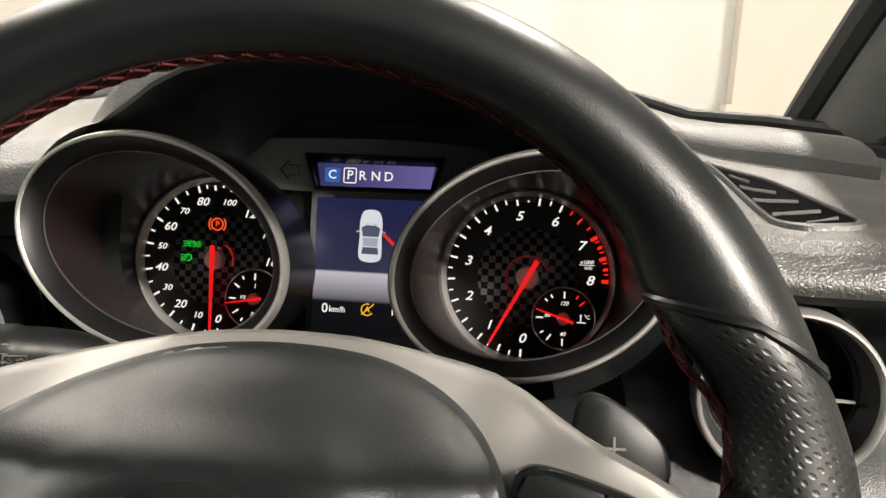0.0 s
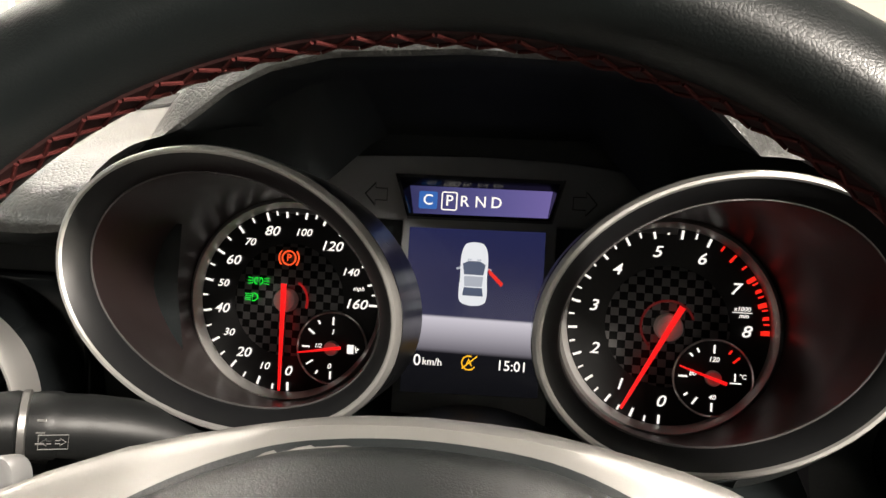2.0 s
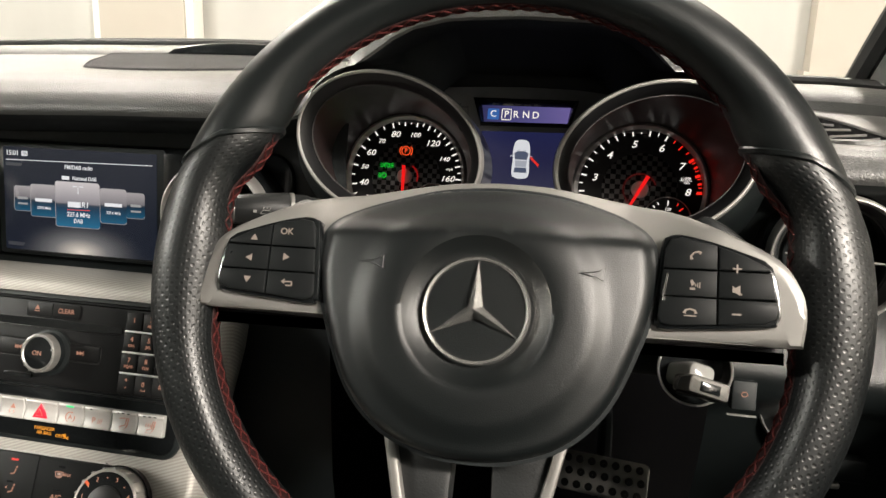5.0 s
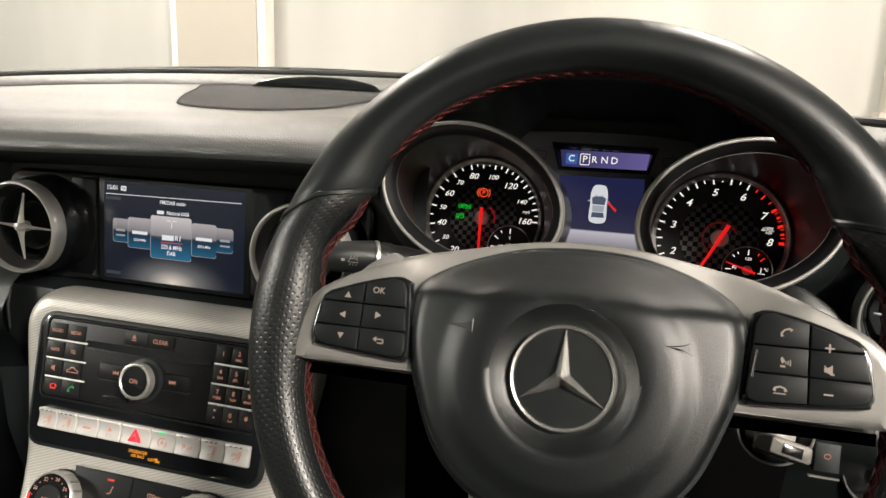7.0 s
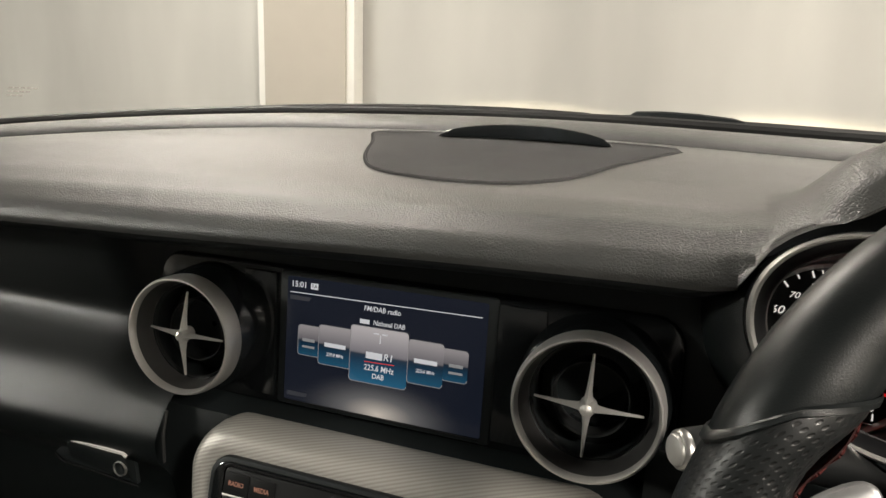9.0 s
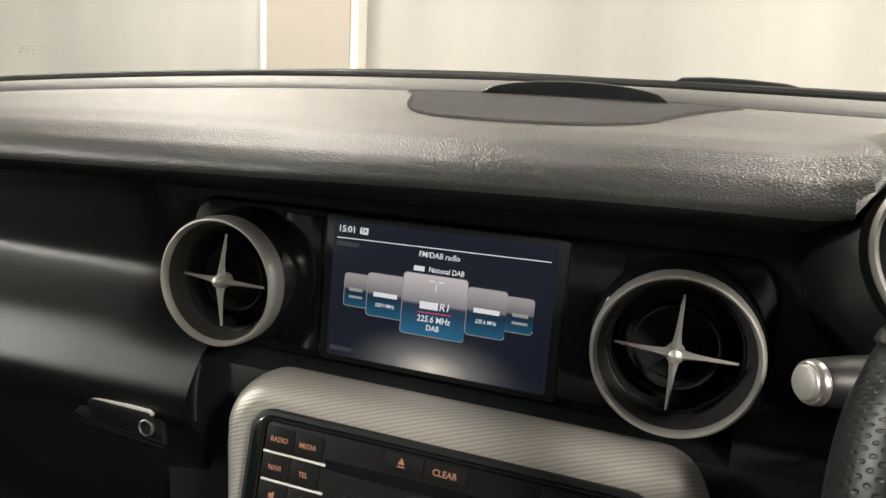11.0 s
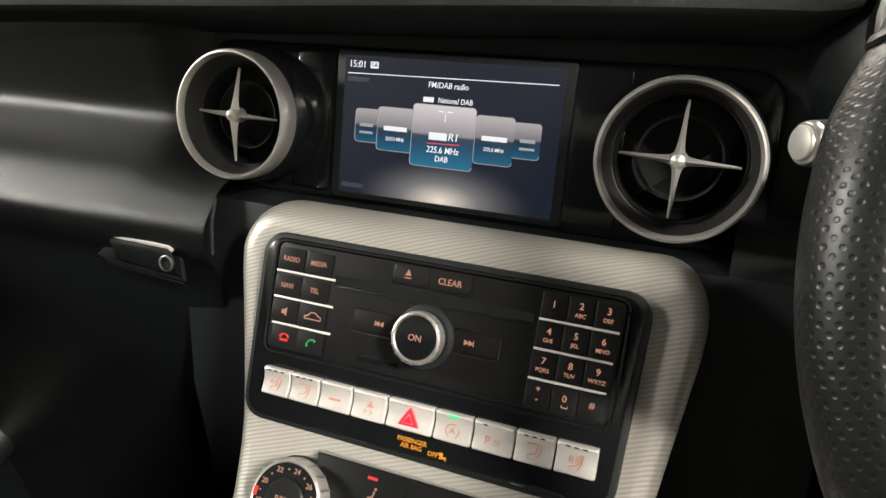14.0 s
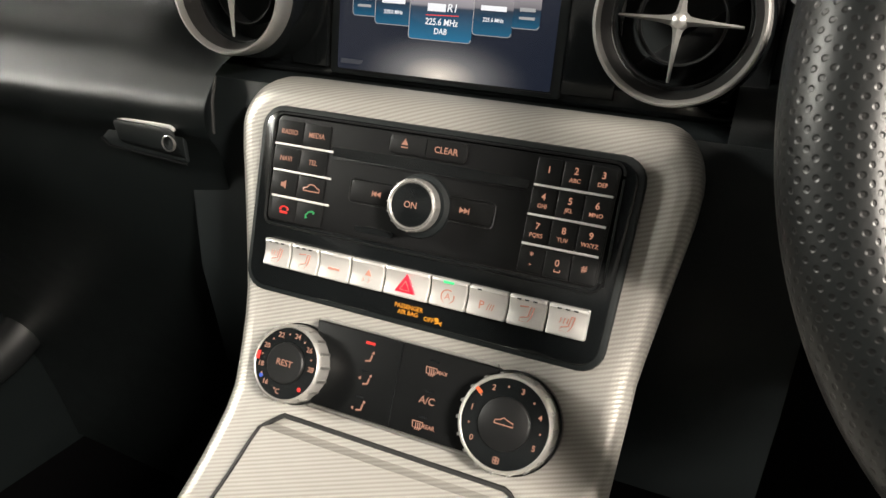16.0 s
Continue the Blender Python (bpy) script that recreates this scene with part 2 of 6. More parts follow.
def prism(pts, z0, z1, bevel=0.0, bm=None, bend=None):
    """A plate with an outline, from z0 up to z1, with a rounded upper edge."""
    bm = bm or bmesh.new()
    lift = bend or (lambda x, y: 0.0)
    loops = [[(x, y, z0 + lift(x, y)) for x, y in pts]]
    if bevel:
        loops.append([(x, y, z1 - bevel + lift(x, y)) for x, y in pts])
        q = inset(pts, bevel * 0.35)
        loops.append([(x, y, z1 - bevel * 0.3 + lift(x, y)) for x, y in q])
        q = inset(pts, bevel)
        loops.append([(x, y, z1 + lift(x, y)) for x, y in q])
    else:
        loops.append([(x, y, z1 + lift(x, y)) for x, y in pts])
    return loops_mesh(bm, loops, True, True, True)


def lathe(profile, n=48, cx=0.0, cy=0.0, bm=None, closed=False, cap=False):
    """Turn (radius, z) pairs round the local z axis."""
    bm = bm or bmesh.new()
    loops = [[(cx + r * math.cos(2 * math.pi * k / n), cy + r * math.sin(2 * math.pi * k / n), z) for k in range(n)] for r, z in profile]
    if closed:
        loops.append(loops[0])
    loops_mesh(bm, loops, True, False, cap)
    if closed:
        bmesh.ops.remove_doubles(bm, verts=bm.verts, dist=1e-7)
    return bm


def box(x0, x1, y0, y1, z0, z1, bm=None, bevel=0.0):
    return prism([(x1, y1), (x0, y1), (x0, y0), (x1, y0)], z0, z1, bevel, bm)


def bar(p, q, w, z0, z1, bm=None, w2=None):
    """A flat bar from p to q on the local plane, w wide at p and w2 at q."""
    p, q = Vector(p), Vector(q)
    d = (q - p).normalized()
    s = Vector((-d.y, d.x))
    w2 = w if w2 is None else w2
    return prism([tuple(p - s * w / 2), tuple(q - s * w2 / 2), tuple(q + s * w2 / 2), tuple(p + s * w / 2)], z0, z1, 0, bm)


def tube(pts, r, n=10, bm=None, radii=None):
    """A round rod along points."""
    bm = bm or bmesh.new()
    pts = [Vector(p) for p in pts]
    loops, up = [], Vector((0, 0, 1))
    for i, p in enumerate(pts):
        d = (pts[min(i + 1, len(pts) - 1)] - pts[max(i - 1, 0)]).normalized()
        ref = up if abs(d.dot(up)) < 0.95 else Vector((1, 0, 0))
        a = d.cross(ref).normalized()
        b = d.cross(a)
        rr = radii[i] if radii else r
        loops.append([tuple(p + a * rr * math.cos(2 * math.pi * k / n) + b * rr * math.sin(2 * math.pi * k / n)) for k in range(n)])
    return loops_mesh(bm, loops, True, True, True)


def words(text, size, x, y, z, bm=None, slant=0.0, align="CENTER", wide=1.0):
    """Lettering in the built-in font, size = height of a capital, as flat raised characters."""
    cu = bpy.data.curves.new("lettering", "FONT")
    cu.body, cu.size, cu.shear, cu.extrude, cu.offset = text, size / 0.69, slant, 0.00008, size * 0.013
    cu.align_x, cu.align_y = align, "CENTER"
    cu.resolution_u = 3
    ob = bpy.data.objects.new("lettering", cu)
    me = bpy.data.meshes.new_from_object(ob)
    bm = bm or bmesh.new()
    k = len(bm.verts)
    bm.from_mesh(me)
    bm.verts.ensure_lookup_table()
    for v in bm.verts[k:]:
        v.co = Vector((v.co.x * wide + x, v.co.y + y, v.co.z + z))
    bpy.data.objects.remove(ob)
    bpy.data.meshes.remove(me)
    bpy.data.curves.remove(cu)
    return bm


def clip_poly(pts, x0, x1, y0, y1):
    """The piece of an outline inside a rectangle."""
    for ax, lim, sg in ((0, x0, 1), (0, x1, -1), (1, y0, 1), (1, y1, -1)):
        out = []
        for i, p in enumerate(pts):
            q = pts[i - 1]
            pin, qin = (p[ax] - lim) * sg >= 0, (q[ax] - lim) * sg >= 0
            if pin != qin:
                k = (lim - q[ax]) / (p[ax] - q[ax])
                out.append((q[0] + k * (p[0] - q[0]), q[1] + k * (p[1] - q[1])))
            if pin:
                out.append(p)
        pts = out
    return pts


def smooth_line(pts, n):
    """A smooth line through points, n steps to each span."""
    pts = [Vector(p) for p in pts]
    out = []
    for i in range(len(pts) - 1):
        p0, p1, p2, p3 = pts[max(i - 1, 0)], pts[i], pts[i + 1], pts[min(i + 2, len(pts) - 1)]
        for k in range(n):
            t = k / n
            out.append(0.5 * (2 * p1 + (p2 - p0) * t + (2 * p0 - 5 * p1 + 4 * p2 - p3) * t * t + (3 * p1 - p0 - 3 * p2 + p3) * t ** 3))
    out.append(pts[-1])
    return out


def closed_smooth(pts, n):
    m = len(pts)
    pts = [Vector(p) for p in pts]
    out = []
    for i in range(m):
        p0, p1, p2, p3 = pts[i - 1], pts[i], pts[(i + 1) % m], pts[(i + 2) % m]
        for k in range(n):
            t = k / n
            out.append(tuple(0.5 * (2 * p1 + (p2 - p0) * t + (2 * p0 - 5 * p1 + 4 * p2 - p3) * t * t + (3 * p1 - p0 - 3 * p2 + p3) * t ** 3)))
    return out


def step(a, b, v):
    v = min(1, max(0, (v - a) / (b - a)))
    return v * v * (3 - 2 * v)


def setting(name, bm, mat, label, category, smooth=False):
    ob = new(name, mesh_of(name, bm, mat, smooth))
    return tagged(ob, label, category, "", "structure")


# ---- garage round the car ----
setting("ground", box(-7, 6, -7, 8, -0.1, 0.0), CONCRETE, "grey painted concrete garage floor under the car", "floor")
# unseen ceiling, side and back walls, their tones picked to shape bounced light
setting("ceiling", box(-7, 6, -7, 8, CEIL, CEIL + 0.15), SHED, "unseen garage ceiling, dark to keep bounced light down", "ceiling")
setting("wall_left", box(-6.7, -6.5, -5.2, 3.1, 0, CEIL), WALL, "unseen garage side wall, pale to bounce light into the cabin", "wall")
setting("wall_right", box(3.4, 3.6, -5.2, 3.1, 0, CEIL), WALL, "unseen garage side wall, pale to bounce light into the cabin", "wall")
setting("wall_back", box(-6.7, 3.6, -5.4, -5.2, 0, CEIL), material("grey unseen back wall", (0.2, 0.2, 0.2), 0.8, bump=0.3, scale=25, large=1.1), "unseen garage wall behind the car, grey to limit bounced light", "wall")
setting("wall_front", box(-6.7, 3.6, 3.1, 3.3, 0, CEIL), WALL, "cream painted garage wall lit by headlamps", "wall")
# housings for the added lamps, none of them in view
for lx, ly, *_rest in LAMPS:
    lamp = thing("added_lamp_fixture", Matrix.Translation((lx, ly, CEIL)), "unseen strip light added where an area lamp hangs", "ceiling light", "garage strip lights")
    part("housing", box(-0.16, 0.16, -0.8, 0.8, -0.08, 0.0, bevel=0.01), material("lamp housing white", (0.8, 0.8, 0.8), 0.5), lamp)
for px0, px1, nm in ((-2.202, -1.765, "wall_post_1"), (0.9, 1.5, "wall_post_2")):
    setting(nm, box(px0, px1, 3.0, 3.096, 0, CEIL, bevel=0.0), POST, "taupe clad post standing before the cream wall", "wall post")
    for e in ((px0 - 0.040, px1) if px0 < 0 else (px1,)):
        setting("trim", box(e, e + 0.040, 3.01, 3.096, 0, CEIL), material("white edge trim", (0.85, 0.83, 0.78), 0.5), "white edge strip beside a clad post", "trim")

# ---- dashboard ----
CAR_X, HOOD_X = -0.332, 0.052
HOOD_DX = (0, 0.05, 0.076, 0.092, 0.103, 0.115, 0.126, 0.133, 0.150, 0.18)
HOOD_RIGHT = (0, 0.05, 0.076, 0.088, 0.098, 0.106, 0.116, 0.127, 0.150, 0.19)
HOOD_Z = (0.076, 0.074, 0.068, 0.060, 0.052, 0.044, 0.031, 0.018, 0.004, 0.0)
TOP = [(0.86, 1.147), (0.78, 1.143), (0.70, 1.142), (0.62, 1.137), (0.56, 1.130), (0.51, 1.1235), (0.475, 1.1155), (0.454, 1.105)]
BROW = [(0.4455, 1.0965), (0.444, 1.0895), (0.449, 1.083), (0.462, 1.078), (0.486, 1.071)]
UNDER = [(0.446, 1.093), (0.445, 1.089), (0.454, 1.086), (0.49, 1.083), (0.52, 1.07)]


def hood_rise(x):
    d = x - HOOD_X
    return float(np.interp(abs(d), HOOD_RIGHT if d > 0 else HOOD_DX, HOOD_Z))


def rear_y(x):
    return 0.86 - 0.25 * ((x - CAR_X) / 0.74) ** 2


def dash_z(x, y):
    """Height of the dash top."""
    ys, zs = zip(*TOP[::-1])
    yn = 0.454 + (y - 0.454) * (0.86 - 0.454) / (rear_y(x) - 0.454)
    z = float(np.interp(yn, ys, zs))
    z += hood_rise(x) * (1 - step(0.462, 0.64, yn))
    z += 0.011 * step(-0.65, -0.15, x) * (1 - step(0.12, 0.2, x)) * (1 - step(0.46, 0.62, yn))
    z += 0.007 * math.exp(-((x - CAR_X) / 0.28) ** 2) * step(0.58, 0.74, y)
    z -= 0.035 * max(0, (-0.55 - x) / 0.5) ** 2 + step(0.18, 0.28, x) * float(np.interp(y, (0.45, 0.475, 0.50, 0.55, 0.60, 0.67), (0.012, 0.024, 0.031, 0.032, 0.029, 0.021)))
    return z


def oval_top(x):
    """Height that the hood keeps clear of, above the two oval dial sleeves."""
    z = 0.0
    for cx, turn, a in ((-0.0375, -19, 0.0731), (0.1488, 19, 0.0698)):
        c, s, b = math.cos(radians(turn)), math.sin(radians(turn)), 0.0538
        u, q = x - cx, (a * c) ** 2 + (b * s) ** 2
        if u * u < q:
            z = max(z, 1.0856 + 0.97 * (u * c * s * (a * a - b * b) + a * b * math.sqrt(q - u * u)) / q)
    return z + 0.003


def dash_column(x):
    hood = 1 - step(0.160, 0.186, abs(x - HOOD_X))
    rise = hood_rise(x)
    pts = []
    yr = rear_y(x)
    line = smooth_line([(y, z, 0) for y, z in TOP], 4)
    for p in line:
        y = 0.454 + (p.x - 0.454) * (yr - 0.454) / (0.86 - 0.454)
        pts.append((x, y, dash_z(x, y)))
    side = step(0.05, 0.085, abs(x - HOOD_X))
    a, b = smooth_line([(y, z, 0) for y, z in [TOP[-1]] + BROW], 3)[1:], smooth_line([(y, z, 0) for y, z in [TOP[-1]] + UNDER], 3)[1:]
    drop = dash_z(x, 0.454) - 1.105 - rise
    for k, (p, q) in enumerate(zip(a, b)):
        qy, qz = q.x, q.y + rise + drop
        if k > 11:
            f = (k - 11) / 3
            qy, qz = 0.49 + (0.06 - 0.035 * side) * f, (b[11].y + rise + drop) * (1 - f) + (1.138 - 0.026 * side) * f
        y = p.x + (qy - p.x) * hood
        z = (p.y + drop) * (1 - hood) + qz * hood
        pts.append((x, y, z + rise * (1 - hood) * max(0, 1 - k / 6)))
    low = oval_top(x)
    return [(x, y, max(z, low) if y < 0.502 else z) for x, y, z in pts]


dash = thing("dashboard", Matrix.Identity(4), "black grained leather dashboard with a raised instrument hood", "dashboard")
xs = [-1.04 + 0.02 * k for k in range(int(1.46 / 0.02))]
xs = sorted(set([round(v, 4) for v in xs] + [round(HOOD_X - 0.27 + 0.0075 * k, 4) for k in range(73)]))
columns = [dash_column(x) for x in xs]
part("upper_pad", loops_mesh(bmesh.new(), [c[:36] for c in columns], closed=False), LEATHER, dash, "grained leather pad, part of its lit paleness put into the colour")
part("hood_lining", loops_mesh(bmesh.new(), [c[35:] for c in columns], closed=False), material("hood lining", (0.014, 0.0165, 0.0175), 0.8, spec=0.15), dash, "matt black underside of the brow and hood")

# recessed band under the brow, then the rounded lower fascia
def fascia_column(x):
    pts = [(0.466, 1.088), (0.473, 1.06), (0.482, 1.036), (0.4870, 1.011), (0.482, 0.997), (0.4745, 0.988), (0.457, 0.972), (0.442, 0.953), (0.434, 0.941), (0.4325, 0.931), (0.4355, 0.918), (0.446, 0.903), (0.454, 0.87), (0.472, 0.82), (0.52, 0.72), (0.58, 0.60), (0.64, 0.46), (0.68, 0.30)]
    bulge = 0.015 * math.exp(-((x + 0.75) / 0.25) ** 2)
    tuck = 0.03 * step(-0.565, -0.505, x) * (1 - step(0.1, 0.2, x)) if x < -0.3 else 0.0
    return [(x, p.x - bulge * step(1.01, 0.97, p.y) + tuck * step(0.962, 0.985, p.y), p.y) for p in smooth_line([(y, z, 0) for y, z in pts], 4)]


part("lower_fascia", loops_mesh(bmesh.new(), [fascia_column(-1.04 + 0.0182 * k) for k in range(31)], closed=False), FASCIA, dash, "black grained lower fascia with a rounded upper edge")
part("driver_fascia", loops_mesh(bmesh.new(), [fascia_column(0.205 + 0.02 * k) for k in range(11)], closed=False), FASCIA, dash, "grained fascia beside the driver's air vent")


def knee_column(x):
    return [(x, p.x, p.y) for p in smooth_line([(y, z, 0) for y, z in ((0.56, 1.0), (0.50, 0.992), (0.468, 0.982), (0.456, 0.965), (0.454, 0.945), (0.458, 0.925), (0.475, 0.912), (0.52, 0.905))], 4)]


part("knee_panel", loops_mesh(bmesh.new(), [knee_column(-0.15 + 0.021 * k) for k in range(18)], closed=False), BLACK, dash)
part("centre_fascia", loops_mesh(bmesh.new(), [[(x, y, z) for y, z in ((0.496, 1.095), (0.488, 1.065), (0.492, 1.0), (0.478, 0.962), (0.454, 0.957), (0.446, 0.94), (0.45, 0.8), (0.47, 0.7))] for x in (-0.53, -0.33, -0.09)], closed=False), BLACK, dash)

# speaker grille and light sensor on the dash top
grille_edge = [(-0.457, 0.742), (-0.438, 0.67), (-0.415, 0.61), (-0.385, 0.568), (-0.345, 0.548), (-0.30, 0.54), (-0.265, 0.545), (-0.235, 0.575), (-0.205, 0.64), (-0.165, 0.735), (-0.31, 0.748)]
GRILLE = material("speaker mesh cloth", (0.021, 0.021, 0.021), 0.8, spec=0.3, bump=0.8, scale=1600)
ring = closed_smooth([(x, y) for x, y in grille_edge], 5)
cxg, cyg = -0.315, 0.65
rows = []
for s, dz in ((1.02, 0.0004), (1.0, 0.0024), (0.985, 0.0012), (0.8, 0.0014), (0.6, 0.0014), (0.4, 0.0014), (0.2, 0.0014), (0.02, 0.0014)):
    rows.append([(cxg + (x - cxg) * s, cyg + (y - cyg) * s, dash_z(cxg + (x - cxg) * s, cyg + (y - cyg) * s) + dz) for x, y in ring])
part("speaker_grille", loops_mesh(bmesh.new(), rows, True, False, True), GRILLE, dash, "flat grey mesh speaker cover let into the dash")
bm = bmesh.new()
rows = []
for k in range(21):
    u = -1 + 2 * k / 20
    h = 0.013 * (1 - u * u) ** 0.5 + 0.0005
    wd = 0.011 * (1 - u * u) ** 0.5 + 0.001
    x, y = -0.303 + 0.084 * u, 0.728 - 0.016 * u * u
    z = dash_z(x, y) + 0.002
    rows.append([(x, y + wd * math.cos(math.pi * j / 8), z + h * math.sin(math.pi * j / 8)) for j in range(9)])
part("light_sensor", loops_mesh(bm, rows, closed=False), GLOSS, dash, "low gloss black sensor dome on the dash")
rows = []
for k in range(57):
    x = -1.04 + 0.025 * k
    yr, zr = rear_y(x), dash_z(x, rear_y(x)) - 0.002
    rows.append([(x, yr - 0.066, zr - 0.012), (x, yr - 0.066, zr - 0.001), (x, yr - 0.062, zr + 0.003), (x, yr - 0.050, zr + 0.008), (x, yr - 0.032, zr + 0.012), (x, yr - 0.012, zr + 0.013), (x, yr - 0.001, zr + 0.008)])
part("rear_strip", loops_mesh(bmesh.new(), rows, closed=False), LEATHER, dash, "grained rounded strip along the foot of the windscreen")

# ---- windscreen, scuttle and bonnet ----
part("hood_liner", box(HOOD_X - 0.1, HOOD_X + 0.1, 0.562, 0.568, 1.04, 1.148), BLACK, dash)
car = thing("scuttle_panel", Matrix.Identity(4), "black plastic scuttle panel below the windscreen", "scuttle panel")
wx = [-1.08 + 0.05 * k for k in range(31)]
part("cowl", loops_mesh(bmesh.new(), [[(x, rear_y(x) - 0.004, dash_z(x, rear_y(x)) - 0.02), (x, rear_y(x) - 0.002, dash_z(x, rear_y(x)) + 0.006), (x, rear_y(x) + 0.012, dash_z(x, rear_y(x)) + 0.015), (x, rear_y(x) + 0.05, dash_z(x, rear_y(x)) + 0.013), (x, rear_y(x) + 0.12, dash_z(x, rear_y(x)) - 0.01), (x, rear_y(x) + 0.2, dash_z(x, rear_y(x)) - 0.06)] for x in wx], closed=False), BLACK, car)
part("rubber_seal", tube([(x, rear_y(x) + 0.004, dash_z(x, rear_y(x)) + 0.014) for x in wx], 0.005, 8), RUBBER, car)
bonnet = thing("bonnet", Matrix.Identity(4), "white painted car bonnet beyond the windscreen", "car bonnet")
bm = bmesh.new()
rows = []
for i in range(13):
    f = i / 12
    y = 1.03 + 1.0 * f
    rows.append([(CAR_X + (-0.78 + 1.56 * j / 20) * (1 - 0.12 * f), y - 0.25 * ((-1 + 2 * j / 20) ** 2) * (1 - 0.3 * f), 1.118 - 0.02 * f - 0.28 * f ** 2.4 - 0.07 * (-1 + 2 * j / 20) ** 2 + 0.012 * math.exp(-(((abs(-1 + 2 * j / 20)) - 0.55) / 0.12) ** 2)) for j in range(21)])
part("skin", loops_mesh(bm, rows, closed=False), PAINT, bonnet)
for x0, x1, nm in ((-0.72, -0.27, 0), (-0.23, 0.22, 1)):
    wiper = thing("wiper_arm", Matrix.Identity(4), "black wiper arm lying along the windscreen base", "wiper arm", "windscreen wipers")
    pts = [(x0 + (x1 - x0) * k / 10, rear_y(x0 + (x1 - x0) * k / 10) + 0.022, dash_z(x0 + (x1 - x0) * k / 10, rear_y(x0 + (x1 - x0) * k / 10)) + 0.0155 - 0.004 * nm * (k / 10)) for k in range(11)]
    part("blade", tube(pts, 0.004, 8, radii=[0.0055 - 0.003 * abs(k / 5 - 1) ** 2 for k in range(11)]), RUBBER, wiper)
    cx = -0.165 if nm else -0.66
    part("blade_holder", tube([(cx + 0.058 * q, rear_y(cx + 0.058 * q) + 0.016, dash_z(cx + 0.058 * q, rear_y(cx + 0.058 * q)) + (0.0195 if nm else 0.0145) - 0.002 * abs(q)) for q in (-1, -0.9, -0.4, 0.2, 0.8, 1)], 0.005, 8, radii=[0.002, 0.0048, 0.0052, 0.0046, 0.004, 0.002]), BLACK, wiper)

# ---- steering wheel ----
WHEEL_M = plane_at((0.055, 0.2709, 1.0209), 24, 0, 1.3) @ Matrix.Translation((0, 0, -0.012))
wheel = thing("steering_wheel", WHEEL_M, "black leather steering wheel with red stitching and silver spokes", "steering wheel")
RIM_R, RIM_A, RIM_B = 0.1726, 0.0198, 0.0198
RIM_K = WHEEL_M.inverted() @ plane_at((0.0588, 0.302, 1.0234), 19.1, 4.0)


def rim_centre(a):
    x, y = RIM_R * math.cos(a), RIM_R * math.sin(a)
    if y < -0.142:
        y = -0.142 + (y + 0.142) * 0.35
    return Vector((x, y, 0))


SWELL_DEG = (-90, -60, -49, -30, -14, -7, 0, 6, 11, 15, 20, 24, 29, 32, 36, 42, 50, 60, 75, 90)
SWELL = (0.8, 0.72, 0.66, 0.62, 0.68, 0.85, 1.0, 1.0, 0.78, 0.64, 0.80, 1.06, 1.04, 0.94, 0.82, 0.70, 0.63, 0.59, 0.59, 0.60)


def fold(deg):
    """Angle above the horizontal on either side of the wheel."""
    deg = (deg + 90) % 360 - 90
    return 180 - deg if deg > 90 else deg


def inner_swell(deg):
    """How far the inner side of the rim stands out: thumb rests above the spokes, a waist at them."""
    d = fold(deg)
    return sum(float(np.interp(d + k, SWELL_DEG, SWELL)) for k in (-2, 0, 2)) / 3


def outer_swell(deg):
    return 1.0 + 0.12 * (1 - step(14, 30, fold(deg))) * step(-60, -30, fold(deg))


def rim_section(a, grow=1.0, n=20):
    c = rim_centre(a)
    d = (rim_centre(a + 0.01) - rim_centre(a - 0.01)).normalized()
    out = Vector((d.y, -d.x, 0))
    up = Vector((0, 0, 1))
    pts = []
    deg = math.degrees(a) % 360
    slant = math.exp(-((deg - 152) / 15) ** 2) - math.exp(-((deg - 28) / 15) ** 2)
    for k in range(n):
        t = 2 * math.pi * k / n
        g = grow * inner_swell(deg)
        ct = math.cos(t)
        turn = Matrix.Rotation(radians(slant * ((9.0 if ct > 0 else 5.3) * ct + 2.0 * max(0, math.sin(t)))), 3, "Z")
        pts.append(tuple(turn @ (c + out * (RIM_A * (g if ct < 0 else grow * outer_swell(deg)) * ct) + up * (RIM_B * grow * (1 + 0.25 * (inner_swell(deg) - 1)) * math.sin(t)))))
    return pts


def rim_piece(name, a0, a1, mat, label):
    steps = max(8, int(abs(a1 - a0) / 2))
    n = 20
    bm = bmesh.new()
    uvl = bm.loops.layers.uv.new("UVMap")
    rows, info = [], {}
    for i in range(steps + 1):
        f = i / steps
        a = radians(a0 + (a1 - a0) * f)
        end = min(i, steps - i)
        g = 1.0 - (0.03 if end == 0 else 0.0)
        ring_ = [bm.verts.new(p) for p in rim_section(a, g, n)]
        rows.append(ring_)
        for k, v in enumerate(ring_):
            info[v] = (radians(a0 + (a1 - a0) * f) * RIM_R, k)
    for r0, r1 in zip(rows, rows[1:]):
        for k in range(n):
            j = (k + 1) % n
            fc = bm.faces.new((r0[k], r0[j], r1[j], r1[k]))
            for lp in fc.loops:
                s, kk = info[lp.vert]
                if kk == 0 and k == n - 1:
                    kk = n
                lp[uvl].uv = (s / 0.0038, kk / n * 33)
    bm.faces.new(rows[0][::-1])
    bm.faces.new(rows[-1])
    ob = part(name, bm, mat, wheel, label)
    ob.data.transform(RIM_K)
    return ob


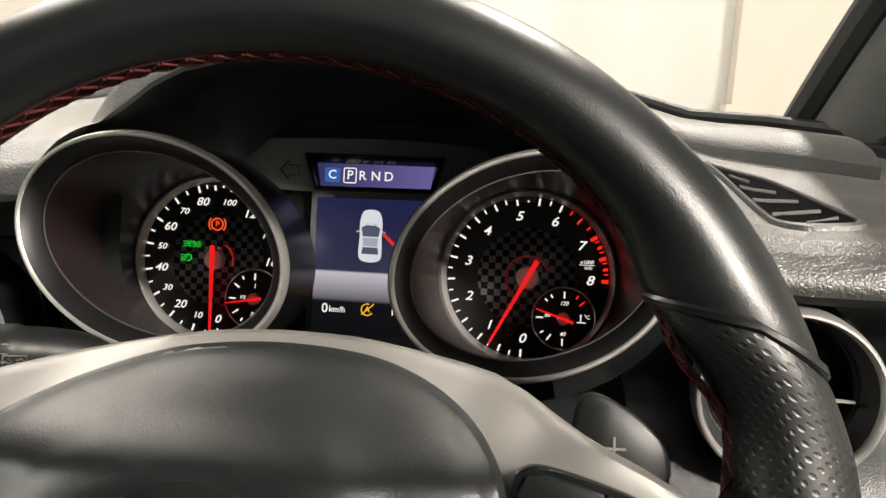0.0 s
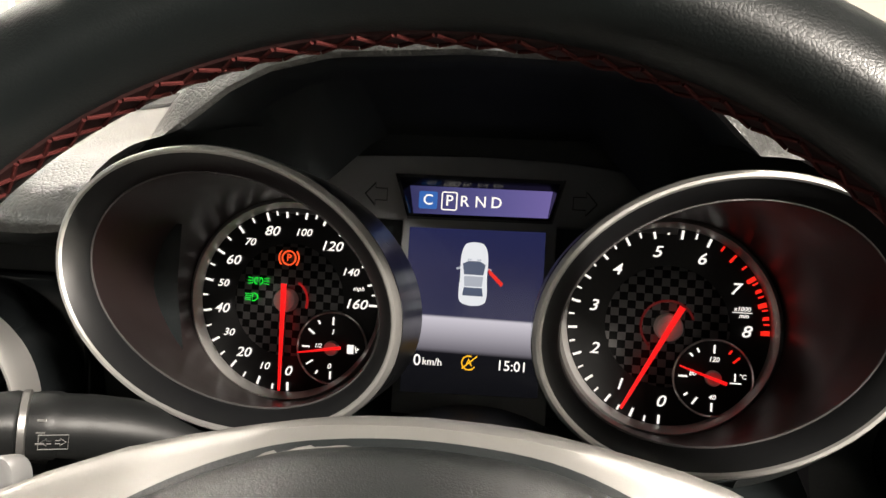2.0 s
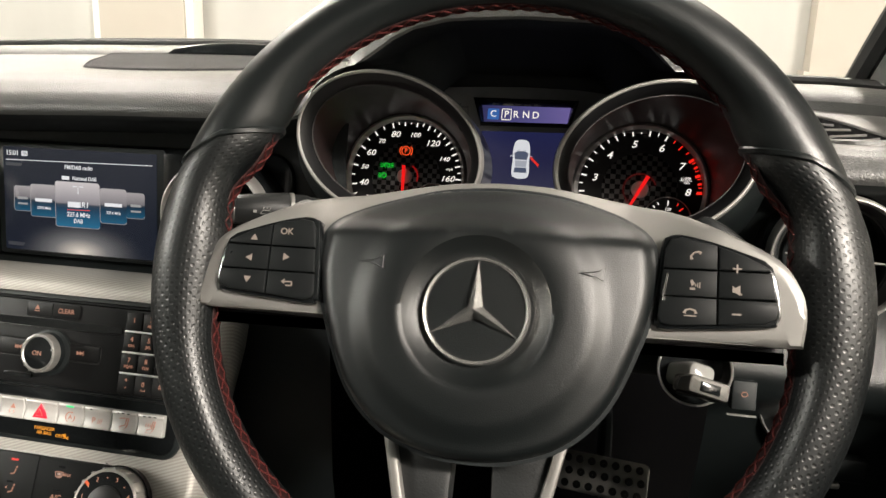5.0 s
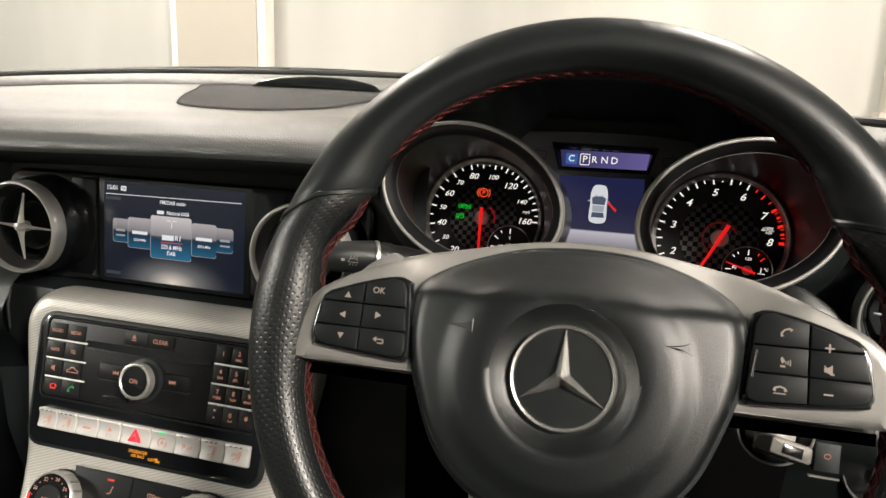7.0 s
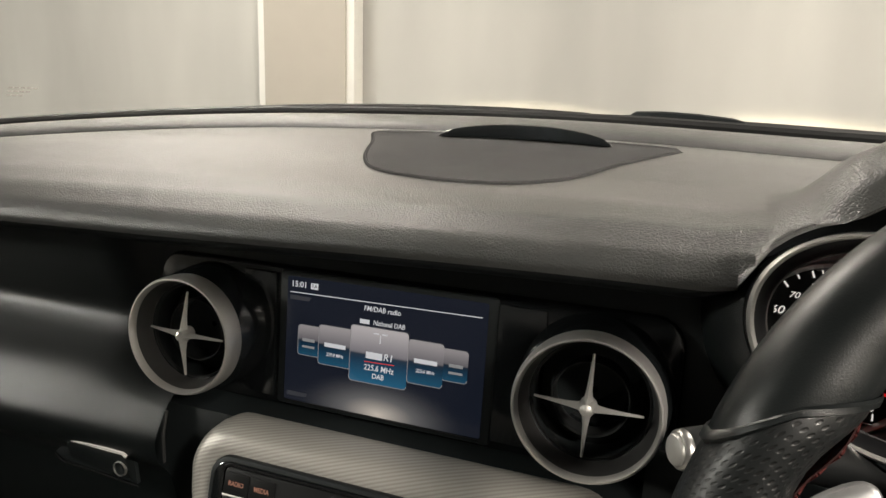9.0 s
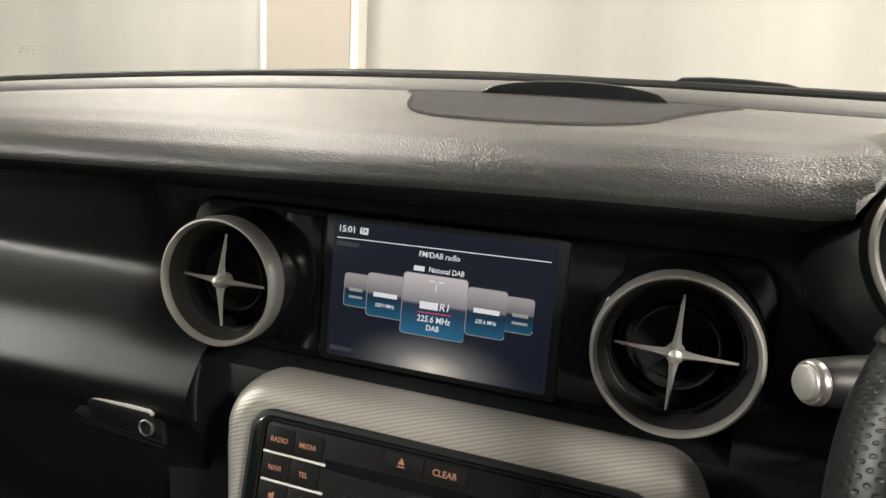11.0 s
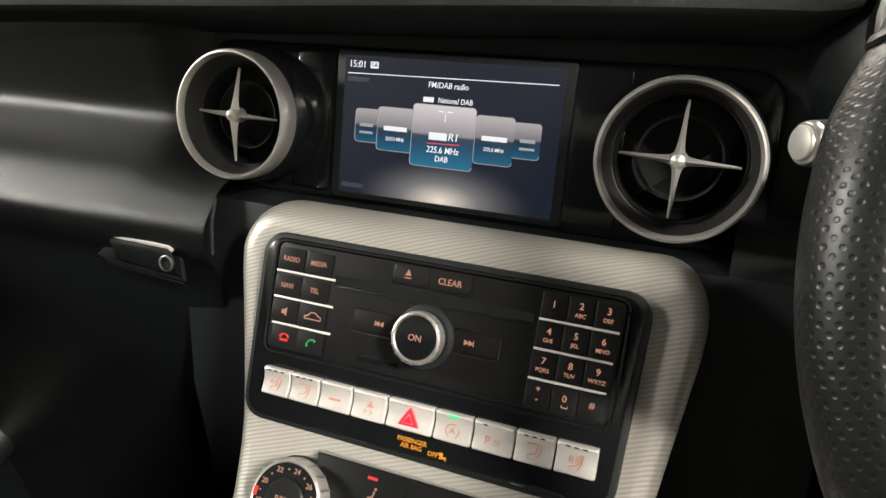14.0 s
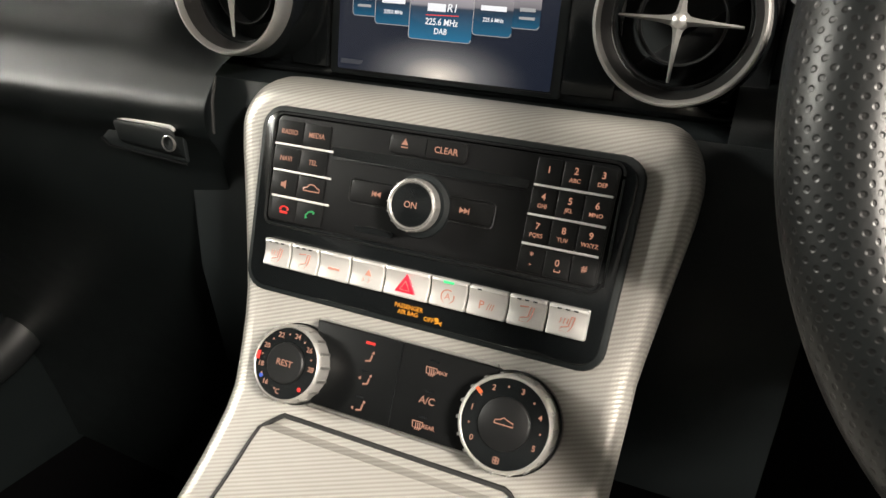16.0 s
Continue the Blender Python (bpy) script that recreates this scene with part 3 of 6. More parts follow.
rim_piece("rim_top", 28.3, 151.7, RIM_LEATHER, "smooth black leather upper rim, worn and shiny")
rim_piece("rim_grip", 152.3, 229, PERFORATED, "perforated black leather grip")
rim_piece("rim_grip", 27.7, -49, PERFORATED, "perforated black leather grip")
rim_piece("rim_bottom", 229.5, 310.5, RIM_LEATHER, "flattened smooth leather bottom of the rim")
for a in (28, 152):
    bm = bmesh.new()
    loops_mesh(bm, [rim_section(radians(a - 0.9), 1.0), rim_section(radians(a - 0.5), 1.05), rim_section(radians(a + 0.4), 1.06), rim_section(radians(a + 0.7), 1.0)])
    part("rim_seam", bm, RIM_LEATHER, wheel, "raised leather lip where the grip begins").data.transform(RIM_K)

# stitching: a dark red seam along the inner edge, laced with crossed stitches
def seam_point(a, across, lift):
    """Point on the inner side of the rim: across in degrees round its section."""
    c = rim_centre(a)
    d = (rim_centre(a + 0.01) - rim_centre(a - 0.01)).normalized()
    out = Vector((d.y, -d.x, 0))
    t = radians(178 + 8 * math.sin(a) + across)
    g = inner_swell(math.degrees(a))
    side = out * math.cos(t) + Vector((0, 0, math.sin(t)))
    return c + out * (RIM_A * g * math.cos(t)) + Vector((0, 0, RIM_B * (1 + 0.25 * (g - 1)) * math.sin(t))) + side * lift


bm = loops_mesh(bmesh.new(), [[seam_point(radians(2 * k), w, up_) for k in range(180)] for w, up_ in ((-15, -0.0003), (-12, 0.00035), (0, 0.0004), (12, 0.00035), (15, -0.0003))], True)
part("seam", bm, material("dark red seam", (0.017, 0.0040, 0.0038), 0.7, spec=0.25, bump=0.3, scale=900), wheel, "dark red seam along the inner edge").data.transform(RIM_K)
bm = bmesh.new()
STITCHES = 104
for k in range(STITCHES):
    a = radians(-90 + 360 * k / STITCHES)
    for w0, w1 in ((-13, 13), (13, -13)):
        tube([seam_point(a + q * 2 * math.pi / STITCHES, w0 + (w1 - w0) * q, 0.0007 if 0 < q < 1 else 0.0004) for q in (0.04, 0.3, 0.7, 0.96)], 0.00055, 6, bm)
st = part("stitching", bm, THREAD, wheel, "red thread cross stitching")
st.data.transform(RIM_K)
st["kind"] = "stuff"

# airbag pad
half = [(0, 0.0768), (0.03, 0.0746), (0.050, 0.0692), (0.067, 0.0606), (0.079, 0.0500), (0.0852, 0.0390), (0.0868, 0.0250), (0.0855, 0.0100), (0.0805, -0.0090), (0.066, -0.042), (0.046, -0.062), (0.022, -0.0715), (0, -0.0735)]
pad_line = closed_smooth([(x, y) for x, y in half] + [(-x, y) for x, y in half[-2:0:-1]], 5)


def pad_point(x, y, z, f):
    """The upper edge of the pad slopes back."""
    k = step(0.036, 0.079, y)
    return (x, y, z - 0.046 * k)


rows = [[pad_point(x, y, -0.012, 0) for x, y in pad_line], [pad_point(x, y, 0.0062, 0) for x, y in pad_line]]
for f in (0.03, 0.07, 0.12, 0.17, 0.22, 0.27, 0.32, 0.37, 0.42, 0.47, 0.52, 0.57, 0.63, 0.72, 0.82, 0.92, 1.0):
    lp = []
    for x, y in pad_line:
        a = math.atan2(y, x)
        qx, qy = x + (0.0378 * math.cos(a) - x) * f, y + (0.0378 * math.sin(a) - y) * f
        r = math.hypot(qx, qy)
        z = 0.0238 - 1.3 * r * r - 0.0030 * step(0.054, 0.067, r) - 0.0050 * (1 - min(1, f / 0.14)) ** 2 - 0.0012 * step(0.90, 1.0, f)
        lp.append(pad_point(qx, qy, z, f))
    rows.append(lp)
top_z = rows[-1][0][2]
ringc = [(0.0378 * math.cos(math.atan2(y, x)), 0.0378 * math.sin(math.atan2(y, x))) for x, y in pad_line]
for r, z in ((0.0368, top_z - 0.0008), (0.0345, top_z - 0.0024), (0.0318, top_z - 0.0044), (0.0292, top_z - 0.0058), (0.0282, 0.0145), (0.001, 0.0145)):
    rows.append([(px / 0.0378 * r, py / 0.0378 * r, z) for px, py in ringc])
part("airbag_pad", loops_mesh(bmesh.new(), rows, True, True, True), PAD, wheel, "grained black airbag cover, shiny where handled")

# black ring laid round the pad to draw the shadow in its gap
gap_line = inset(pad_line, -0.0021)
part("pad_gap_shadow", loops_mesh(bmesh.new(), [[pad_point(x, y, z, 0) for x, y in lp] for lp, z in ((gap_line, -0.010), (gap_line, 0.0052), (inset(pad_line, 0.001), 0.0052))]), BLACK, wheel, "black ring drawn for the shadowed gap round the airbag cover")

# silver plate behind the pad, carrying the switch groups
side = smooth_line([(x, y, 0) for x, y in ((0.1565, 0.003), (0.1568, 0.012), (0.1540, 0.0225), (0.1445, 0.0360), (0.121, 0.0490), (0.094, 0.0582), (0.058, 0.0662), (0.028, 0.0714), (0, 0.0728))], 3)
upper = [(p.x, p.y) for p in side] + [(-p.x, p.y) for p in side[-2::-1]]
lower = [(x * 0.99, float(np.interp(abs(x), (0, 0.06, 0.082, 0.156), (-0.03, -0.03, -0.008, -0.0062)))) for x, y in upper]


def plate_point(x, y, z, back):
    """back 0 to 1 slopes the upper edge up and away behind the pad."""
    w = step(0.078, 0.112, abs(x))
    k = step(0.036, 0.066, y) * (1 - w) + step(0.049, 0.069, y) * w
    return (x, y + 0.0112 * back * k, z + 0.006 * (x / 0.155) ** 2 - (0.046 - 0.016 * w) * back * k)


rows, hull = [], upper + lower[::-1]
for shrink, z, back in ((0, -0.017, 1.0), (0, -0.012, 1.0), (0, -0.007, 1.0), (0, -0.0025, 0.98), (0.0014, 0.0005, 0.96), (0.004, 0.0015, 0.95)):
    last = [(x, y) for x, y in (inset(hull, shrink) if shrink else hull)]
    for i, (x, y) in enumerate(hull):
        if abs(x) > 0.1475 and y < 0.012:  # the blunt outer ends draw in towards the middle of the spoke
            dx, dy = math.copysign(0.13, x) - x, 0.012 - y
            last[i] = (x + shrink * 0.45 * dx / math.hypot(dx, dy), y + shrink * 0.45 * dy / math.hypot(dx, dy))
    rows.append([plate_point(x, y, z if z > 0 else z * (1 - 0.85 * step(0.128, 0.150, abs(x))), back) for x, y in last])
bm = loops_mesh(bmesh.new(), rows, True, True, False)
n = len(upper)
loops_mesh(bm, [[plate_point(t[0] + (u[0] - t[0]) * j / 8, t[1] + (u[1] - t[1]) * j / 8, 0.0015, 0.95) for j in range(9)] for t, u in zip(last[:n], last[n:][::-1])], closed=False)
bmesh.ops.remove_doubles(bm, verts=bm.verts, dist=1e-6)
part("spoke_plate", bm, SILVER, wheel, "satin silver spoke trim")
part("spoke_back", prism([(x * 0.965, min(y, 0.055) - 0.005) for x, y in hull], -0.03, -0.012, 0.003, bend=lambda x, y: 0.006 * (x / 0.155) ** 2), BLACK, wheel)

# lower spokes
for s in (-1, 1):
    pts = [(s * 0.047, -0.052), (s * 0.010, -0.068), (s * 0.013, -0.155), (s * 0.022, -0.155)]
    part("lower_spoke", prism(pts if s > 0 else pts[::-1], -0.03, -0.016, 0.002), SOFT, wheel)
    pts = [(s * 0.052, -0.050), (s * 0.045, -0.052), (s * 0.0205, -0.156), (s * 0.027, -0.156)]
    part("spoke_trim", prism(pts if s > 0 else pts[::-1], -0.028, -0.011, 0.002), SILVER, wheel, "narrow satin silver strip")

# ---- instrument cluster ----
CLUSTER_M = plane_at((0.05, 0.537, 1.06), 14)
cluster = thing("instrument_cluster", CLUSTER_M, "twin-dial instrument cluster with lit red needles and centre display", "instrument cluster")
OPEN_D = 0.1135
part("back_panel", box(-0.155, 0.155, -0.09, 0.045, -0.02, -0.006), BLACK, cluster)


def cowl_loop(sg, grow=0.0, z=OPEN_D, n=72):
    out = []
    for k in range(n):
        t = 2 * math.pi * k / n
        x, y = ((0.0685 if sg > 0 else 0.0652) + grow) * math.cos(t), (0.0492 + grow) * math.sin(t)
        c, s = math.cos(radians(-19)), math.sin(radians(-19))
        x, y = x * c - y * s, x * s + y * c
        out.append((0.004 + sg * (-0.0915 + x), -0.002 + y, z) if sg > 0 else (0.004 + 0.0948 - x, -0.002 + y, z))
    return out


def blend(a, b, f, z):
    return [(p[0] + (q[0] - p[0]) * f, p[1] + (q[1] - p[1]) * f, z) for p, q in zip(a, b)]
BEVEL = material("dark satin bevel", (0.007, 0.0072, 0.0078), 0.33)
SLEEVE = material("satin black sleeve", (0.004, 0.0042, 0.0045), 0.30, spec=0.4)
# funnel colour leans red to carry the needles' reflection
FUNNEL = material("red-tinted funnel plastic", (0.020, 0.0135, 0.0135), 0.36, spec=0.4)
SPEEDO, TACHO, DIAL_R = (-0.101, -0.0123), (0.0975, -0.012), 0.0545
for sg, (dx, dy), nm in ((1, SPEEDO, "speedometer_tube"), (-1, TACHO, "rev_counter_tube")):
    o = cowl_loop(sg)
    d = [(dx + DIAL_R * math.cos(math.atan2(p[1] + 0.002, p[0] - (0.004 - sg * (0.0915 if sg > 0 else 0.0948)))), dy + DIAL_R * math.sin(math.atan2(p[1] + 0.002, p[0] - (0.004 - sg * (0.0915 if sg > 0 else 0.0948)))), 0) for p in o]
    o = cowl_loop(sg, -0.0055)
    rows = [[(p[0], p[1], OPEN_D - 0.0085) for p in o]]
    for f in (0.15, 0.3, 0.5, 0.7, 0.85, 1.0):
        rows.append(blend(o, d, f ** 0.9, (OPEN_D - 0.0085) * (1 - f)))
    tb = part(nm, loops_mesh(bmesh.new(), rows), FUNNEL, cluster, "dark glossy funnel round a dial, red reflection tinted into it")
    part("sleeve", loops_mesh(bmesh.new(), [cowl_loop(sg, 0.0046, OPEN_D - 0.045), cowl_loop(sg, 0.0043, OPEN_D - 0.0035)]), SLEEVE, tb, "gloss black outer sleeve")
    around = [[(x, y, OPEN_D - dz) for x, y, z in cowl_loop(sg, g)[34:56]] for g, dz in ((0.0047, 0.020), (0.010, 0.026), (0.020, 0.042), (0.028, 0.075))]
    part("surround", loops_mesh(bmesh.new(), around, closed=False), FASCIA, tb)
    rows = [cowl_loop(sg, 0.0040, OPEN_D - 0.004), cowl_loop(sg, 0.0034, OPEN_D - 0.001), cowl_loop(sg, 0.0023, OPEN_D + 0.0010), cowl_loop(sg, 0.0011, OPEN_D + 0.0010), cowl_loop(sg, 0.0004, OPEN_D + 0.0002)]
    part("rim", loops_mesh(bmesh.new(), rows), RIM_METAL, tb, "satin chrome oval rim")
    part("bevel", loops_mesh(bmesh.new(), [cowl_loop(sg, 0.0006, OPEN_D), cowl_loop(sg, -0.0014, OPEN_D - 0.0022), cowl_loop(sg, -0.0050, OPEN_D - 0.0070), cowl_loop(sg, -0.0057, OPEN_D - 0.0088)]), BEVEL, tb, "dark grey satin inner edge")
    # thin tube modelled for the glint along the bevel's inner edge
    lip = cowl_loop(sg, -0.0060, OPEN_D - 0.0092)
    part("bevel_glint", tube(lip + lip[:1], 0.00045, 6), material("bevel glint metal", (0.16, 0.15, 0.15), 0.3, metal=0.7), tb, "thin ring standing in for light caught on the bevel edge")

# ---- air vents ----
VENT_CHROME = material("polished vent chrome", (0.68, 0.665, 0.64), 0.36, patchy=0.02, metal=0.8, var=0.03)
# chrome coloured dark to hold the reflection of the unlit cabin
DARK_CHROME = material("darkened chrome", (0.13, 0.128, 0.126), 0.3, patchy=0.02, metal=0.8, var=0.03)


def air_vent(p, tilt, yaw, r, label):
    v = thing("air_vent", plane_at(p, tilt, yaw), label, "air vent", "round air vents")
    part("ring", lathe([(r * 0.908, 0.0036), (r * 0.925, 0.0070), (r * 0.945, 0.0088), (r * 0.97, 0.0086), (r * 0.992, 0.0065), (r * 1.003, 0.002), (r * 1.003, -0.004), (r * 0.98, -0.02)], 72), VENT_CHROME, v, "polished chrome ring")
    part("throat", lathe([(r * 0.825, -0.010), (r * 0.87, -0.003), (r * 0.909, 0.0037)], 72), DARK_CHROME, v, "chrome throat, the dark cabin's reflection put into its colour")
    part("barrel", lathe([(r * 0.985, -0.006), (r * 1.04, -0.012), (r * 1.08, -0.03), (r * 1.1, -0.05)], 64), GLOSS, v, "glossy black barrel")
    part("inner_barrel", lathe([(r * 0.83, -0.0095), (r * 0.81, -0.0100), (r * 0.80, -0.011), (r * 0.80, -0.034), (0.002, -0.034)], 64), BLACK, v)
    part("inner_ring", lathe([(r * 0.775, -0.012), (r * 0.785, -0.0095), (r * 0.80, -0.0095), (r * 0.81, -0.012)], 64), SOFT, v)
    part("core_ring", lathe([(r * 0.50, -0.016), (r * 0.51, -0.013), (r * 0.53, -0.013), (r * 0.54, -0.016), (r * 0.52, -0.03), (r * 0.50, -0.016)], 48), SOFT, v)
    for k in range(4):
        a = radians(90 * k - 2)
        d, s = Vector((math.cos(a), math.sin(a), 0)), Vector((-math.sin(a), math.cos(a), 0))
        rows = []
        for f in (0.0, 0.1, 0.2, 0.35, 0.6, 0.85, 0.97, 1.0):
            w = r * (0.070 * math.exp(-f * 8) + 0.026 * (1 - f) + 0.018)
            h = r * (0.06 * math.exp(-f * 6) + 0.05 * (1 - f) + 0.02)
            c = d * (f * r * 0.72) + Vector((0, 0, 0.004 - 0.006 * f))
            rows.append([tuple(c - s * w + Vector((0, 0, -h))), tuple(c - s * w * 0.5), tuple(c + Vector((0, 0, h * 0.6))), tuple(c + s * w * 0.5), tuple(c + s * w + Vector((0, 0, -h)))])
        part("vane", loops_mesh(bmesh.new(), rows, True, False, True), VANE, v, "chrome cross vane")
    part("hub", lathe([(r * 0.115, -0.006), (r * 0.108, 0.002), (r * 0.08, 0.0055), (r * 0.03, 0.0068), (0.0004, 0.007)], 32), VANE, v)
    return v


air_vent((-0.475, 0.443, 1.0195), 4, 1.5, 0.0437, "round turbine air vent with chrome ring and cross, beside the screen")
air_vent((-0.185, 0.445, 1.020), 4, 1.5, 0.0447, "round turbine air vent with chrome ring and cross, near the wheel")
air_vent((0.276, 0.449, 1.021), 4, -4, 0.0447, "round turbine air vent with chrome ring at the dash end")

# ---- infotainment display ----
SCREEN_M = plane_at((-0.334, 0.479, 1.03), 6)
display = thing("infotainment_display", SCREEN_M, "wide radio display in a gloss black surround, switched on", "car display")
part("surround", prism(rrect(0.395, 0.106, 0.02, 0.002, -0.0138), -0.02, -0.0015, 0.003), GLOSS, display, "gloss black panel")
part("bezel", prism(rrect(0.166, 0.1005, 0.003, -0.0005, -0.0137), -0.004, 0.0008, 0.0012), BLACK, display)

# ---- centre console ----
CON_X = -0.304
front = [(0.4205, 0.967), (0.4145, 0.948), (0.398, 0.9), (0.3775, 0.845), (0.363, 0.815), (0.336, 0.775), (0.30, 0.738), (0.24, 0.70), (0.14, 0.665), (-0.05, 0.65)]
line = smooth_line([(y, z, 0) for y, z in front], 12)
arc = [0.0]
for p, q in zip(line, line[1:]):
    arc.append(arc[-1] + (q - p).length)
ARC_Y, ARC_Z = [p.x for p in line], [p.y for p in line]


def console_point(x, v, depth):
    """A point of the console trim: v metres down its front, depth metres into it."""
    y, z = float(np.interp(v, arc, ARC_Y)), float(np.interp(v, arc, ARC_Z))
    dy = float(np.interp(v + 0.004, arc, ARC_Y) - np.interp(v - 0.004, arc, ARC_Y))
    dz = float(np.interp(v + 0.004, arc, ARC_Z) - np.interp(v - 0.004, arc, ARC_Z))
    k = math.hypot(dy, dz)
    into = Vector((0, -dz / k, dy / k)).lerp(Vector((0, 1, 0)), step(0.93, 0.962, z)).normalized()
    return (x, y + into.y * depth, z + into.z * depth)


def console_edge(shrink, wide=(0.166, 0.143, 0.132, 0.134, 0.148)):
    """Half the trim's outline from the middle of its top round the corner and down, drawn in by shrink."""
    rad, pts = 0.030, []
    w_top = 0.148
    for k in range(9):
        pts.append((w_top - rad - (w_top - rad) * (1 - k / 8), shrink))
    for k in range(1, 9):
        a = radians(90 - 90 * k / 8)
        pts.append((w_top - rad + (rad - shrink) * math.cos(a), rad - (rad - shrink) * math.sin(a)))
    for k in range(1, 40):
        v = rad + (arc[-1] - rad - 0.002) * k / 39
        z = float(np.interp(v, arc, ARC_Z))
        pts.append((float(np.interp(z, (0.65, 0.72, 0.78, 0.84, 0.93), wide)) - shrink, v))
    return pts


console = thing("centre_console", Matrix.Identity(4), "silver twill-patterned centre console trim", "console trim")
ROLL = ((0.0125, 0.0), (0.0085, 0.0005), (0.0052, 0.0018), (0.0026, 0.0042), (0.0009, 0.0078), (0.0002, 0.0125), (0.0, 0.020), (0.0015, 0.030), (0.008, 0.040))
LEFT = (0.150, 0.121, 0.112, 0.124, 0.147)
inner, inner_left = console_edge(ROLL[0][0]), console_edge(ROLL[0][0], LEFT)
bm = loops_mesh(bmesh.new(), [[console_point(CON_X - x, v, 0) for x, v in inner_left], [console_point(CON_X, v, 0) for x, v in inner], [console_point(CON_X + x, v, 0) for x, v in inner]], closed=False)
part("front_panel", bm, TWILL, console, "silver trim with woven relief")
for s in (-1, 1):
    part("side_rail", loops_mesh(bmesh.new(), [[console_point(CON_X + s * x, v, d) for x, v in (console_edge(e) if s > 0 else console_edge(e, LEFT))] for e, d in ROLL], closed=False), TWILL, console)

PANEL_M = plane_at((-0.313, 0.3965, 0.909), 18.3)
audio = thing("audio_panel", PANEL_M, "black radio control panel with lit keys and round knob", "radio panel")
part("lip", prism(rrect(0.236, 0.119, 0.014, 0.0075, -0.0125, top=1.03), -0.004, 0.0012, 0.002), BLACK, audio)
part("faceplate", prism(rrect(0.229, 0.1125, 0.012, 0.0075, -0.0125, top=1.03), -0.003, 0.0022, 0.001), GLOSS, audio, "gloss black face")

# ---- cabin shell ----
setting("cabin_floor", box(-1.05, 0.4, -0.9, 1.0, 0.26, 0.28), SHADED_CARPET, "footwell carpet, its shade put into a near-black colour", "floor")
setting("bulkhead", box(-1.05, 0.4, 0.92, 0.94, 0.28, 1.07), SHADED_CARPET, "carpeted footwell bulkhead, its shade put into a near-black colour", "bulkhead")
setting("door_1", box(-1.09, -1.05, -0.9, 0.95, 0.26, 1.0, bevel=0.01), FASCIA, "black passenger door lining", "car door")
part("door_moulding", tube(smooth_line([(-1.045, 0.60, 0.75), (-1.035, 0.675, 0.69), (-1.03, 0.69, 0.62), (-1.025, 0.64, 0.55), (-1.025, 0.55, 0.50), (-1.03, 0.35, 0.48)], 6), 0.03, 14), SOFT, bpy.data.objects["door_1"], "rounded edge of the door pocket")
setting("door_2", box(0.40, 0.44, -0.9, 0.6, 0.26, 1.0, bevel=0.01), FASCIA, "black driver door lining", "car door")
# unseen wall, added to block low light coming from behind
setting("unseen_rear_wall", box(-1.05, 0.4, -0.94, -0.9, 0.26, 1.22), SHADED_CARPET, "unseen black wall added behind the cabin to block low light", "bulkhead")

# unseen roof, added and cut narrow to keep lamp light off brow and footwell
rows = []
for k in range(9):
    u = -1 + k / 4
    x = CAR_X + 0.55 * u
    z = 1.435 - 0.035 * u * u
    rows.append([(x, 0.155, z - 0.01), (x, 0.05, z), (x, -0.4, z + 0.015), (x, -0.92, z - 0.02), (x, -0.92, z + 0.02), (x, -0.4, z + 0.055), (x, 0.05, z + 0.04), (x, 0.155, z + 0.02)])
setting("roof", loops_mesh(bmesh.new(), rows, True, True, True), SHADED_CARPET, "unseen black roof added to block lamp light from the cabin", "car roof", True)

# ---- dials ----
CHECK = bpy.data.materials.new("chequered dial centre")
CHECK.use_nodes = True
_nt = CHECK.node_tree
_b = _nt.nodes["Principled BSDF"]
_tc = _nt.nodes.new("ShaderNodeTexCoord")
_ck = _nt.nodes.new("ShaderNodeTexChecker")
_ck.inputs["Scale"].default_value = 245.0
_ck.inputs["Color1"].default_value = (0.18, 0.18, 0.18, 1)
_ck.inputs["Color2"].default_value = (0.008, 0.008, 0.008, 1)
_nt.links.new(_tc.outputs["Object"], _ck.inputs["Vector"])
_nt.links.new(_ck.outputs["Color"], _b.inputs["Base Color"])
_b.inputs["Metallic"].default_value = 0.7
_b.inputs["Roughness"].default_value = 0.38
DIAL = material("dial black", (0.004, 0.004, 0.0045), 0.45)
PIN = material("machined pin", (0.88, 0.86, 0.84), 0.5)
DIAL_RING = material("knurled dial ring", (0.46, 0.455, 0.44), 0.38, metal=0.6, var=0.04)
mm = 0.001


def polar(c, r, deg):
    return (c[0] + r * math.cos(radians(deg)), c[1] + r * math.sin(radians(deg)))


def tick(parent, c, deg, r0, r1, w, mat, z=0.0014):
    part("tick_mark", bar(polar(c, r0, deg), polar(c, r1, deg), w, z - 0.0004, z), mat, parent, smooth=False)


def needle(parent, c, deg, r, tail, w, z):
    p, q = polar(c, -tail, deg), polar(c, r, deg)
    nd = part("needle", bar(p, q, w * 0.68, z, z + 0.0012, w2=w * 0.26), NEEDLE, parent, "glowing red pointer")
    part("pin", lathe([(w * 1.5, z - 0.006), (w * 1.5, z - 0.002), (w * 1.35, z - 0.0008), (0.0004, z - 0.0006)], 32, c[0], c[1]), PIN, nd, "bare metal pointer pin")
    return nd


